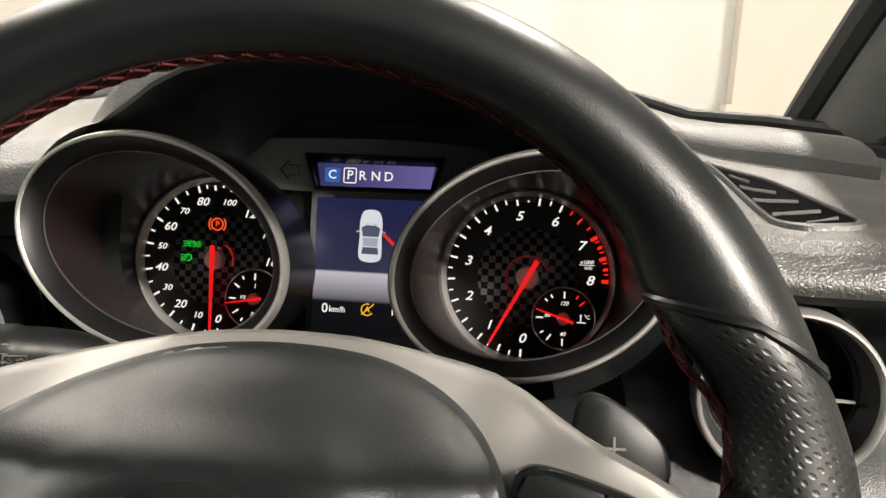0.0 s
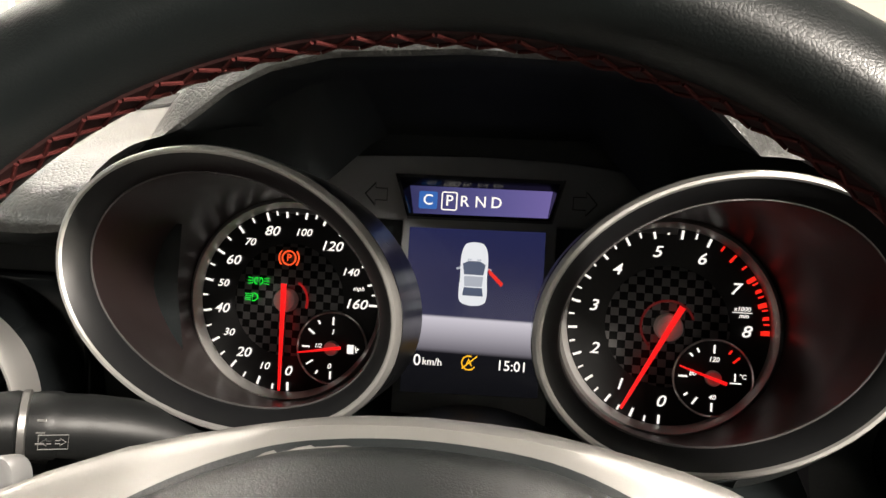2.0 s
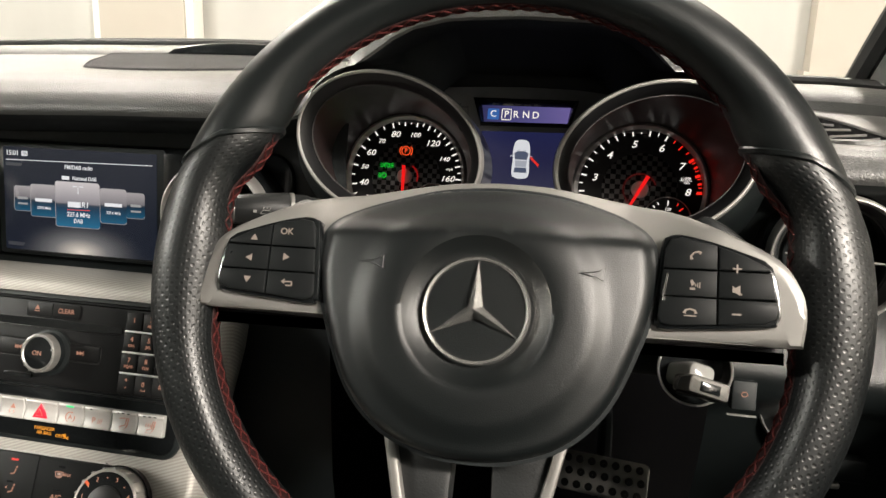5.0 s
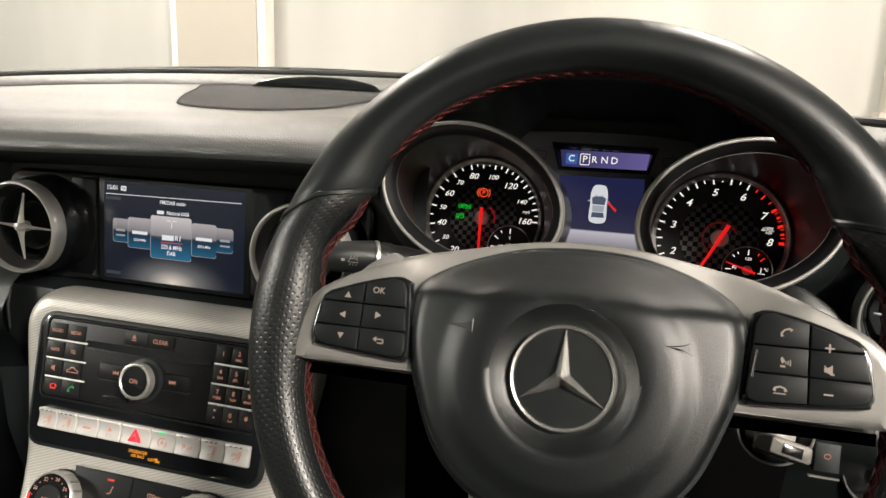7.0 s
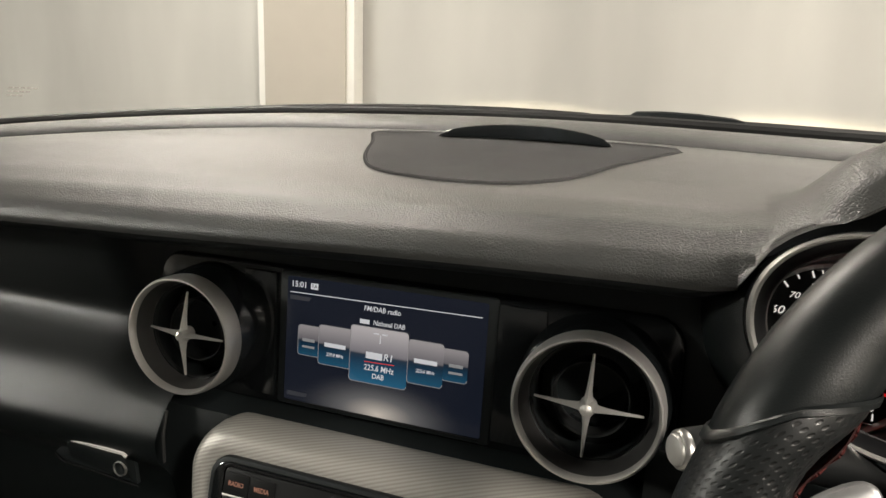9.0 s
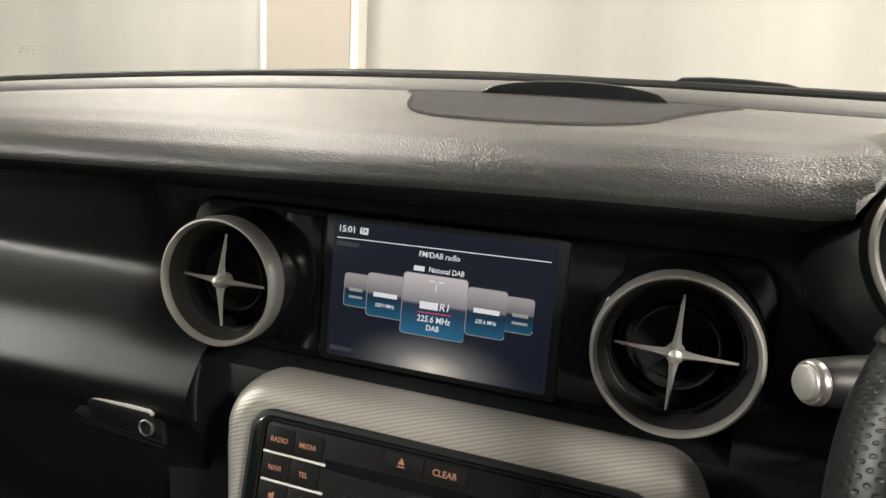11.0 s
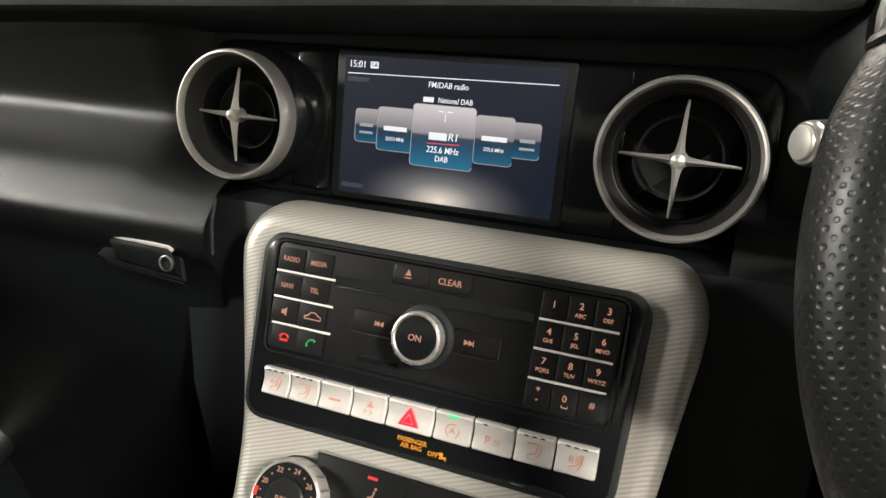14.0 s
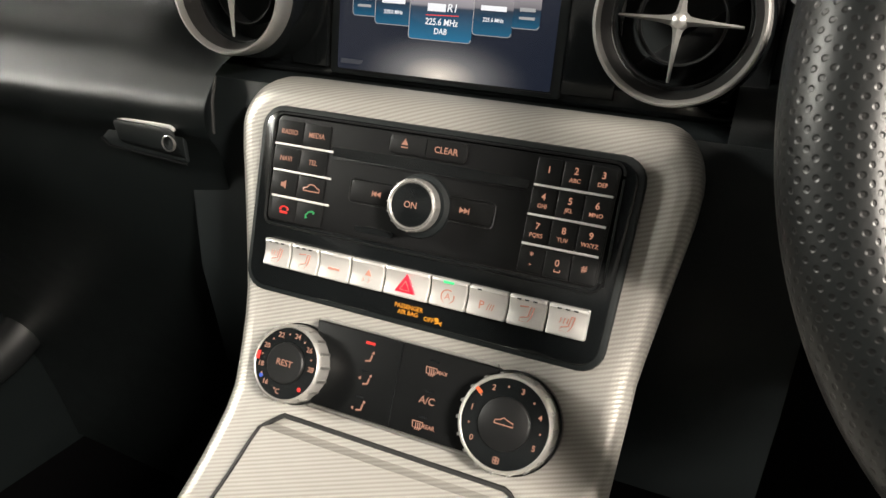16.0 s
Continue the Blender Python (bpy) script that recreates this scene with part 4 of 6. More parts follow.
def dial(name, c, label):
    d = part(name, lathe([(DIAL_R - 0.004, 0.0), (DIAL_R - 0.006, 0.0005), (0.0004, 0.0005)], 96, c[0], c[1]), DIAL, cluster, label)
    part("dial_ring", lathe([(DIAL_R - 0.0048, 0.0006), (DIAL_R - 0.0042, 0.0035), (DIAL_R - 0.002, 0.0062), (DIAL_R, 0.005), (DIAL_R + 0.001, 0.0)], 96, c[0], c[1]), DIAL_RING, d, "ribbed satin ring")
    part("chequered_centre", lathe([(0.0305, 0.0006), (0.0300, 0.0009), (0.0004, 0.0009)], 64, c[0], c[1]), CHECK, d, "chequered metal centre")
    return d


def small_dial(parent, c, deg, marks):
    s = part("sub_dial", lathe([(0.0195, 0.0008), (0.0195, 0.0022), (0.0188, 0.0026), (0.0182, 0.0018), (0.0004, 0.0018)], 64, c[0], c[1]), DIAL, cluster, "small round gauge let into the dial")
    part("sub_ring", lathe([(0.0186, 0.0024), (0.0191, 0.0031), (0.0196, 0.0024)], 64, c[0], c[1]), CHROME, s)
    for a, long, mat in marks:
        tick(s, c, a, 0.0165 - (0.0042 if long else 0.0022), 0.0165, 0.0009, mat, 0.0026)
    needle(s, c, deg, 0.0178, 0.006, 0.0026, 0.006)
    return s


speedo = dial("speedometer", SPEEDO, "black speedometer dial marked to 160 mph")
SPEEDS = [(v, 273 - 41.2 * v / 20 if v <= 80 else 108.2 - 27.05 * (v - 80) / 20) for v in range(0, 161, 10)]
for v, a in SPEEDS:
    tick(speedo, SPEEDO, a, 0.0445, 0.0490, 0.0012, LIT_WHITE)
    if v < 160:
        nxt = SPEEDS[v // 10 + 1][1]
        tick(speedo, SPEEDO, (a + nxt) / 2, 0.0462, 0.0490, 0.0009, LIT_WHITE)
    big = v in (0, 20, 40, 60, 80, 120, 160)
    if v <= 80 or v in (100, 120, 140, 160):
        x, y = polar(SPEEDO, 0.0385 if v < 100 else 0.0372, a)
        part("numeral", words(str(v), 0.0050 if big else 0.0038, x, y, 0.0012, slant=0.25, wide=1.15), LIT_WHITE, speedo)
part("unit_text", words("mph", 0.0024, SPEEDO[0] + 0.0385, SPEEDO[1] + 0.0085, 0.0012, slant=0.2), LIT_WHITE, speedo)
needle(speedo, SPEEDO, 271, 0.0475, 0.009, 0.0042, 0.009)
# the needle's red glow on the dial, drawn as a dim lit arc
part("needle_glow_arc", loops_mesh(bmesh.new(), [[(*polar(SPEEDO, 0.0105, a), 0.003) for a in range(-20, 61, 8)], [(*polar(SPEEDO, 0.0118, a), 0.003) for a in range(-20, 61, 8)]], closed=False), glow("dim red arc", (1.0, 0.02, 0.02), 0.25), speedo)
fuel = small_dial(cluster, (-0.0749, -0.0363), 190, [(180, 1, LIT_WHITE), (90, 1, LIT_WHITE), (270, 1, LIT_WHITE), (120, 0, LIT_WHITE), (145, 1, LIT_WHITE), (215, 1, LIT_WHITE), (240, 0, LIT_WHITE)])
for tx, dx, dy, sz in (("1", 0, 0.0085, 0.0028), ("0", -0.001, -0.0098, 0.0028), ("1/2", -0.0078, 0.0008, 0.0022)):
    part("numeral", words(tx, sz, -0.0749 + dx, -0.0363 + dy, 0.0022, slant=0.2), LIT_WHITE, fuel)
bm = box(-0.0665, -0.0630, -0.0385, -0.0338, 0.0020, 0.0024)
bar((-0.0622, -0.0345), (-0.0614, -0.038), 0.0006, 0.0020, 0.0024, bm)
prism([(-0.0598, -0.036), (-0.0612, -0.0352), (-0.0612, -0.0368)], 0.0020, 0.0024, 0, bm)
part("pump_symbol", bm, LIT_WHITE, fuel)

# warning lamps in the speedometer
bm = lathe([(0.0034, 0.0012), (0.0034, 0.0016), (0.0041, 0.0016), (0.0041, 0.0012)], 32, -0.1022, 0.0104)
words("P", 0.0036, -0.1022, 0.0104, 0.0014, bm)
for s in (-1, 1):
    pts = [(*polar((-0.1022, 0.0104), 0.0056, a), 0.0014) for a in range(-42 + (180 if s < 0 else 0), 43 + (180 if s < 0 else 0), 12)]
    tube(pts, 0.0004, 5, bm)
part("parking_brake_lamp", bm, glow("lit orange-red telltale", (1.0, 0.09, 0.02), 1.1), speedo, "lit red parking brake symbol")
bm = bmesh.new()
for s in (-1, 1):
    cx = -0.1186 + s * 0.0018
    tube([(cx + s * (0.0016 * math.cos(radians(a)) - 0.001), -0.0031 + 0.0019 * math.sin(radians(a)), 0.0014) for a in range(-90, 91, 20)] + [(cx - s * 0.001, -0.0050, 0.0014), (cx - s * 0.001, -0.0012, 0.0014)], 0.00035, 5, bm)
    for k in (-1, 0, 1):
        bar((cx + s * 0.0014, -0.0031 + k * 0.0012), (cx + s * 0.0042, -0.0031 + k * 0.0018), 0.0005, 0.0011, 0.0015, bm)
part("side_lamp_symbol", bm, LIT_GREEN, speedo, "lit green side lamp symbol")
bm = bmesh.new()
tube([(-0.1215 + 0.0030 * math.cos(radians(a)), -0.0120 + 0.0021 * math.sin(radians(a)), 0.0014) for a in range(-90, 91, 20)] + [(-0.1215, -0.0141, 0.0014), (-0.1215, -0.0099, 0.0014)], 0.0004, 5, bm)
for k in range(4):
    bar((-0.1258, -0.0104 - k * 0.0011), (-0.1224, -0.0104 - k * 0.0011), 0.0005, 0.0011, 0.0015, bm)
part("low_beam_symbol", bm, LIT_GREEN, speedo, "lit green headlamp symbol")

tacho = dial("rev_counter", TACHO, "black rev counter dial marked to 8")
for k in range(33):
    a = 268 - 33.5 * k / 4
    red = k >= 25
    r0 = 0.0445 if k % 2 == 0 else 0.0462
    if k > 28:
        r0 = 0.0458
    tick(tacho, TACHO, a, r0, 0.0490, 0.0012 if k % 2 == 0 else 0.0009, LIT_RED if red else LIT_WHITE)
for k in range(8):
    tick(tacho, TACHO, 33.5 * (k + 0.5) / 8 - 1, 0.0462, 0.0490, 0.0008, LIT_RED)
for q in (0, 16.75, 33.5):
    tick(tacho, TACHO, q, 0.0448, 0.0490, 0.0022, LIT_RED, 0.0016)
for k in range(9):
    x, y = polar(TACHO, 0.0378, 268 - 33.5 * k)
    part("numeral", words(str(k), 0.0056, x, y, 0.0012, slant=0.25, wide=1.15), LIT_WHITE, tacho)
bm = words("x1000", 0.0022, TACHO[0] + 0.0355, TACHO[1] + 0.0112, 0.0012, slant=0.2)
words("min", 0.0022, TACHO[0] + 0.0365, TACHO[1] + 0.0079, 0.0012, bm, slant=0.2)
bar((TACHO[0] + 0.031, TACHO[1] + 0.0095), (TACHO[0] + 0.0405, TACHO[1] + 0.0095), 0.0004, 0.0011, 0.0014, bm)
part("unit_text", bm, LIT_WHITE, tacho)
needle(tacho, TACHO, 242.6, 0.0465, 0.012, 0.0046, 0.009)
# halo of needle light round the pin, drawn as a faint lit band
part("needle_glow_arc", loops_mesh(bmesh.new(), [[(*polar(TACHO, 0.0125, a), 0.003) for a in range(20, 231, 10)], [(*polar(TACHO, 0.0137, a), 0.003) for a in range(20, 231, 10)]], closed=False), glow("faint red halo", (1.0, 0.02, 0.02), 0.06), tacho)
temp = small_dial(cluster, (0.1207, -0.0358), 162, [(180, 1, LIT_WHITE), (90, 1, LIT_WHITE), (270, 1, LIT_WHITE), (135, 0, LIT_WHITE), (120, 0, LIT_WHITE), (215, 0, LIT_WHITE), (235, 1, LIT_WHITE), (60, 0, LIT_RED), (42, 1, LIT_RED)])
for tx, dx, dy in (("120", 0, 0.0092), ("80", -0.0098, 0.0016), ("40", 0, -0.0096)):
    part("numeral", words(tx, 0.0024, 0.1207 + dx, -0.0358 + dy, 0.0022, slant=0.2), LIT_WHITE, temp)
bm = words("°C", 0.0022, 0.1207 + 0.0142, -0.0358 + 0.0016, 0.0022)
bar((0.1207 + 0.0105, -0.0358 - 0.0010), (0.1207 + 0.0105, -0.0358 + 0.0030), 0.0007, 0.0020, 0.0024, bm)
bar((0.1207 + 0.0082, -0.0358 - 0.0018), (0.1207 + 0.0136, -0.0358 - 0.0018), 0.0006, 0.0020, 0.0024, bm)
part("coolant_symbol", bm, LIT_WHITE, temp)

# ---- centre of the cluster: gear display and trip screen ----
hous = part("centre_housing", prism([(0.040, -0.075), (0.040, 0.0345), (0.100, 0.0345), (0.103, 0.050), (0.094, 0.0580), (0.0832, 0.0620), (0.065, 0.0658), (0.040, 0.0684), (0.0, 0.0694), (-0.0284, 0.0690), (-0.060, 0.0679), (-0.088, 0.0660), (-0.106, 0.0630), (-0.115, 0.0560), (-0.114, 0.0345), (-0.041, 0.0345), (-0.041, -0.075)], -0.004, 0.0015, 0.001), material("grey cluster plastic", (0.15, 0.155, 0.16), 0.5, bump=0.2, scale=900), cluster)
for s in (-1, 1):
    cx, cy = -0.0013 + s * 0.0540, 0.0475
    pts = [(cx + s * 0.0068, cy), (cx + s * 0.0012, cy + 0.0062), (cx + s * 0.0012, cy + 0.0032), (cx - s * 0.0052, cy + 0.0032), (cx - s * 0.0052, cy - 0.0032), (cx + s * 0.0012, cy - 0.0032), (cx + s * 0.0012, cy - 0.0062), (cx + s * 0.0068, cy)]
    part("unlit_arrow", tube([(x, y, 0.0016) for x, y in pts], 0.0004, 5), SOFT, hous)
out = [(0.0435, 0.0592), (-0.0465, 0.0592), (-0.0385, 0.0352), (0.0375, 0.0362)]
inn = [(0.0368, 0.0530), (-0.0380, 0.0528), (-0.0352, 0.0378), (0.0348, 0.0384)]
bm = bmesh.new()
loops_mesh(bm, [[(x, y, 0.0014) for x, y in out], [(x, y, 0.007) for x, y in inset(out, 0.001)], [(x, y, 0.007) for x, y in inset(out, 0.0026)], [(x, y, 0.002) for x, y in inn]])
part("gear_display", bm, GLOSS, hous, "gear selector window in a bevelled visor")
PRND = gradient_glow("violet gear window", [(0.0, (0.035, 0.035, 0.11)), (0.55, (0.10, 0.09, 0.26)), (1.0, (0.17, 0.13, 0.36))], 0.8, 0, -0.038, 0.038)
part("window", prism([(x, y) for x, y in inn], 0.0012, 0.0021), PRND, cluster, "violet lit gear window")
part("mode_tile", prism(rrect(0.0098, 0.0092, 0.001, -0.0278, 0.0455), 0.0021, 0.0024), glow("blue mode tile", (0.03, 0.11, 0.36), 1.0), cluster, "blue tile with a letter C")
part("gear_letter", words("C", 0.0054, -0.0278, 0.0455, 0.0026), LIT_WHITE, cluster)
for tx, x in (("P", -0.0165), ("R", -0.0085), ("N", 0.0000), ("D", 0.0082)):
    part("gear_letter", words(tx, 0.0056, x, 0.0455, 0.0025), LIT_WHITE, cluster)
bm = tube([(x, y, 0.0024) for x, y in rrect(0.0078, 0.0092, 0.0008, -0.0165, 0.0455, 2)] + [(-0.0165 + 0.0039, 0.0493, 0.0024)], 0.00035, 4)
part("selected_frame", bm, LIT_WHITE, cluster)

TRIP = gradient_glow("trip screen", [(0.0, (0.004, 0.004, 0.005)), (0.25, (0.006, 0.006, 0.008)), (0.275, (0.13, 0.12, 0.14)), (0.46, (0.50, 0.47, 0.52)), (0.475, (0.03, 0.03, 0.062)), (0.72, (0.017, 0.017, 0.052)), (1.0, (0.014, 0.016, 0.06))], 1.0, 1, -0.056, 0.0315)
trip = part("trip_screen", prism([(0.0345, 0.0318), (-0.0368, 0.0308), (-0.0366, -0.056), (0.0352, -0.0535)], -0.002, 0.0018), TRIP, cluster, "colour trip screen showing a white car with a door ajar")
CARWHITE = glow("pictured white car", (0.82, 0.83, 0.86), 0.8)
CARGLASS = glow("pictured car glass", (0.08, 0.10, 0.16), 0.8)
CARGREY = glow("pictured car shade", (0.42, 0.44, 0.50), 0.8)
cx, cy = -0.0014, 0.0082
body = closed_smooth([(0.0, 0.0165), (0.0046, 0.0155), (0.0066, 0.0115), (0.0072, 0.006), (0.0070, -0.002), (0.0074, -0.009), (0.0064, -0.0150), (0.0, -0.0167), (-0.0064, -0.0150), (-0.0074, -0.009), (-0.0070, -0.002), (-0.0072, 0.006), (-0.0066, 0.0115), (-0.0046, 0.0155)], 3)
part("car_picture", prism([(cx + x, cy + y) for x, y in body], 0.0018, 0.0021), CARWHITE, trip)
part("car_picture_glass", prism([(cx + 0.0060, cy + 0.0050), (cx + 0.003, cy + 0.0066), (cx - 0.003, cy + 0.0066), (cx - 0.0060, cy + 0.0050), (cx - 0.0050, cy - 0.0005), (cx + 0.0050, cy - 0.0005)], 0.0021, 0.0023), CARGLASS, trip)
part("car_picture_glass", prism([(cx + 0.0048, cy - 0.0072), (cx - 0.0048, cy - 0.0072), (cx - 0.0054, cy - 0.0115), (cx + 0.0054, cy - 0.0115)], 0.0021, 0.0023), CARGLASS, trip)
part("car_picture_shade", prism([(cx + 0.0050, cy - 0.0013), (cx - 0.0050, cy - 0.0013), (cx - 0.0046, cy - 0.0066), (cx + 0.0046, cy - 0.0066)], 0.0021, 0.0023), CARGREY, trip)
bm = bmesh.new()
for s in (-1, 1):
    bar((cx + s * 0.0072, cy + 0.0028), (cx + s * 0.0092, cy + 0.0022), 0.0011, 0.0018, 0.0021, bm)
    for k in range(2):
        bar((cx + s * (0.0016 + 0.0012 * k), cy + 0.0078), (cx + s * (0.0022 + 0.0012 * k), cy + 0.0068), 0.0006, 0.0021, 0.0024, bm)
part("car_picture_mirror", bm, CARGREY, trip)
part("open_door_mark", prism([(cx + 0.0076, cy + 0.0032), (cx + 0.0156, cy - 0.0040), (cx + 0.0146, cy - 0.0060), (cx + 0.0078, cy + 0.0006)], 0.0020, 0.0024), glow("red door mark", (0.85, 0.03, 0.02), 0.8), trip, "red open door mark")
bm = words("0", 0.0058, -0.0285, -0.0390, 0.0019)
words("km/h", 0.0036, -0.0205, -0.0393, 0.0019, bm)
part("speed_readout", bm, LIT_WHITE, trip)
part("clock_readout", words("15:01", 0.0050, 0.0212, -0.0385, 0.0019), LIT_WHITE, trip)
bm = words("A", 0.0036, -0.0012, -0.0382, 0.0019)
tube([(*polar((-0.0012, -0.0382), 0.0036, a), 0.0021) for a in range(70, 331, 20)], 0.0004, 5, bm)
bar((-0.0048, -0.0415), (0.0030, -0.0345), 0.0007, 0.0019, 0.0022, bm)
part("stop_start_symbol", bm, glow("amber symbol", (1.0, 0.50, 0.02), 0.9), trip)

# ---- emblem, switches and legends on the wheel ----
BADGE = material("badge chrome", (0.72, 0.71, 0.68), 0.25, patchy=0.02, metal=0.9)
emblem = part("emblem", lathe([(0.0275, 0.0150), (0.0273, 0.0176), (0.0264, 0.0190), (0.0253, 0.0186), (0.0247, 0.0172)], 72), BADGE, wheel, "round chrome badge")
part("badge_field", lathe([(0.0252, 0.0170), (0.0248, 0.0174), (0.0004, 0.0174)], 48), PAD, emblem)
bm = bmesh.new()
for k in range(3):
    a = radians(90 + 120 * k)
    d, s = Vector((math.cos(a), math.sin(a), 0)), Vector((-math.sin(a), math.cos(a), 0))
    tip, lo, hi = d * 0.0250 + Vector((0, 0, 0.0186)), Vector((0, 0, 0.0175)), Vector((0, 0, 0.0255))
    e1, e2 = (d * math.cos(radians(60)) + s * math.sin(radians(60))) * 0.0042, (d * math.cos(radians(60)) - s * math.sin(radians(60))) * 0.0042
    v = [bm.verts.new(q) for q in (tip, e1 + lo, hi, e2 + lo, tip - Vector((0, 0, 0.001)))]
    bm.faces.new((v[0], v[1], v[2]))
    bm.faces.new((v[0], v[2], v[3]))
part("star", bm, BADGE, emblem, "raised three-armed chrome star", smooth=False)

grp = [(0.139, 0.0300), (0.127, 0.0362), (0.112, 0.0412), (0.099, 0.0440), (0.0935, 0.0430), (0.0912, 0.0385), (0.0882, 0.0045), (0.0895, 0.0012), (0.0940, 0.0), (0.137, 0.0035), (0.1415, 0.006), (0.1425, 0.0110)]
SWITCH = material("switch rubber", (0.0050, 0.0060, 0.0063), 0.48, spec=0.18)
LEGEND = glow("pale switch legend", (0.95, 0.72, 0.55), 0.42)
bend = lambda x, y: 0.006 * (x / 0.155) ** 2


def legend(bm):
    """One small lit symbol on a switch key."""
    mid = sum((v.co for v in bm.verts), Vector()) / len(bm.verts)
    for v in bm.verts:
        v.co.x, v.co.y = mid.x + (v.co.x - mid.x) * 0.83, mid.y + (v.co.y - mid.y) * 0.83
    return part("legend", bm, LEGEND, wheel)


def tri(cx, cy, deg, r, z, bm=None):
    return prism([polar((cx, cy), r, deg + a) for a in (0, 120, 240)], z, z + 0.0003, 0, bm, bend)


for s in (-1, 1):
    line_ = [(s * x, y) for x, y in grp]
    if s < 0:
        line_ = line_[::-1]
    part("switch_bezel", prism(closed_smooth([(x, y) for x, y in inset(line_, -0.0018)], 3), -0.006, 0.0055, 0.0015, bend=bend), GLOSS, wheel, "dark frame round a switch group")
    xm = 0.1155
    for ya, yb in ((-0.01, 0.0143), (0.0148, 0.0278), (0.0283, 0.06)):
        for xa, xb in ((0.08, xm - 0.0003), (xm + 0.0003, 0.16)):
            pc = clip_poly(line_, min(s * xa, s * xb), max(s * xa, s * xb), ya, yb)
            part("switch_key", prism(pc, 0.002, 0.0076, 0.0009, bend=bend), SWITCH, wheel)
    if s < 0:
        part("chrome_accent", tube([(s * 0.1400, 0.0150, 0.0118), (s * 0.1392, 0.019, 0.0118), (s * 0.1368, 0.0235, 0.0118)], 0.0006, 6), BRIGHT, wheel)
    else:
        part("chrome_accent", tube([(s * 0.0905, 0.0120, 0.0098), (s * 0.0913, 0.0195, 0.0098), (s * 0.0922, 0.0255, 0.0098)], 0.0006, 6), BRIGHT, wheel)
zz = 0.0077
legend(words("OK", 0.0042, -0.107, 0.0362, zz + 0.003))
for x, y, a in ((-0.125, 0.0318, 90), (-0.1262, 0.0208, 180), (-0.1063, 0.0224, 0), (-0.1262, 0.0094, 270)):
    legend(tri(x, y, a, 0.0027, zz))
bm = bar((-0.1062, 0.0092), (-0.1005, 0.0092), 0.0008, zz + 0.0028, zz + 0.0032)
bar((-0.1005, 0.0092), (-0.1005, 0.0067), 0.0008, zz + 0.0028, zz + 0.0032, bm)
bar((-0.1005, 0.0067), (-0.1045, 0.0067), 0.0008, zz + 0.0028, zz + 0.0032, bm)
prism([(-0.1078, 0.0092), (-0.1055, 0.0110), (-0.1055, 0.0074)], zz + 0.0028, zz + 0.0032, 0, bm)
legend(bm)


def handset(cx, cy, deg, z, size=1.0):
    pts = [Vector((-0.0032, -0.0008)), Vector((-0.0026, 0.0010)), Vector((0, 0.0018)), Vector((0.0026, 0.0010)), Vector((0.0032, -0.0008))]
    c, s = math.cos(radians(deg)), math.sin(radians(deg))
    pp = [(cx + size * (p.x * c - p.y * s), cy + size * (p.x * s + p.y * c), z) for p in pts]
    return tube(pp, 0.0006 * size, 6, radii=[0.0010 * size, 0.0006 * size, 0.0005 * size, 0.0006 * size, 0.0010 * size])


legend(handset(0.1050, 0.0350, 35, zz + 0.0028))
bm = handset(0.1030, 0.0072, 0, zz + 0.0028)
bar((0.0996, 0.0050), (0.1064, 0.0050), 0.0007, zz + 0.0026, zz + 0.0030, bm)
legend(bm)
legend(bar((0.1215, 0.0073), (0.1265, 0.0073), 0.0010, zz + 0.0036, zz + 0.0040))
bm = bar((0.1215, 0.0293), (0.1265, 0.0293), 0.0009, zz + 0.0036, zz + 0.0040)
bar((0.1240, 0.0268), (0.1240, 0.0318), 0.0009, zz + 0.0036, zz + 0.0041, bm)
legend(bm)
bm = prism([(0.1032, 0.0196), (0.1048, 0.0212), (0.1032, 0.0238), (0.1022, 0.0226)], zz + 0.0026, zz + 0.0030)
for k in range(3):
    bar((0.1052 + 0.0012 * k, 0.0196 - 0.0005 * k), (0.1052 + 0.0012 * k, 0.0212 + 0.0005 * k), 0.0005, zz + 0.0026, zz + 0.0030, bm)
bar((0.1022, 0.0182), (0.1050, 0.0182), 0.0012, zz + 0.0026, zz + 0.0030, bm)
legend(bm)
bm = prism([(0.1232, 0.0174), (0.1258, 0.0158), (0.1258, 0.0218), (0.1232, 0.0202)], zz + 0.0036, zz + 0.0040)
bar((0.1216, 0.0188), (0.1234, 0.0188), 0.0026, zz + 0.0036, zz + 0.0040, bm)
bar((0.1214, 0.0212), (0.1268, 0.0162), 0.0006, zz + 0.0037, zz + 0.0042, bm)
legend(bm)
# moulded horn outlines and marking on the pad
EMBOSS = material("moulded mark", (0.007, 0.0075, 0.0076), 0.3)
for s in (-1, 1):
    cx, cy = s * 0.0555, 0.0215
    pts = [(cx - 0.006, cy), (cx + 0.002, cy + 0.0012), (cx + 0.0066, cy + 0.0034), (cx + 0.0066, cy - 0.0034), (cx + 0.002, cy - 0.0012), (cx - 0.006, cy)]
    part("horn_mark", tube([(x, y, 0.0238 - 1.3 * (x * x + y * y) + 0.0001) for x, y in pts], 0.00022, 5), EMBOSS, wheel)
bm = bmesh.new()
for k in range(6):
    bar((-0.008 + 0.0036 * k, -0.0525), (-0.0058 + 0.0036 * k, -0.0525), 0.0022, 0.0125, 0.0148, bm)
part("moulded_word_bars", bm, EMBOSS, wheel, "small unreadable moulded letters")

# ---- radio panel ----
KEYBLACK = material("key black", (0.0072, 0.0075, 0.0078), 0.42, spec=0.28, bump=0.1, scale=900)
SLATE = material("slate black panel", (0.0075, 0.0078, 0.0082), 0.38, spec=0.28, bump=0.08, scale=900)
ZF = 0.0022
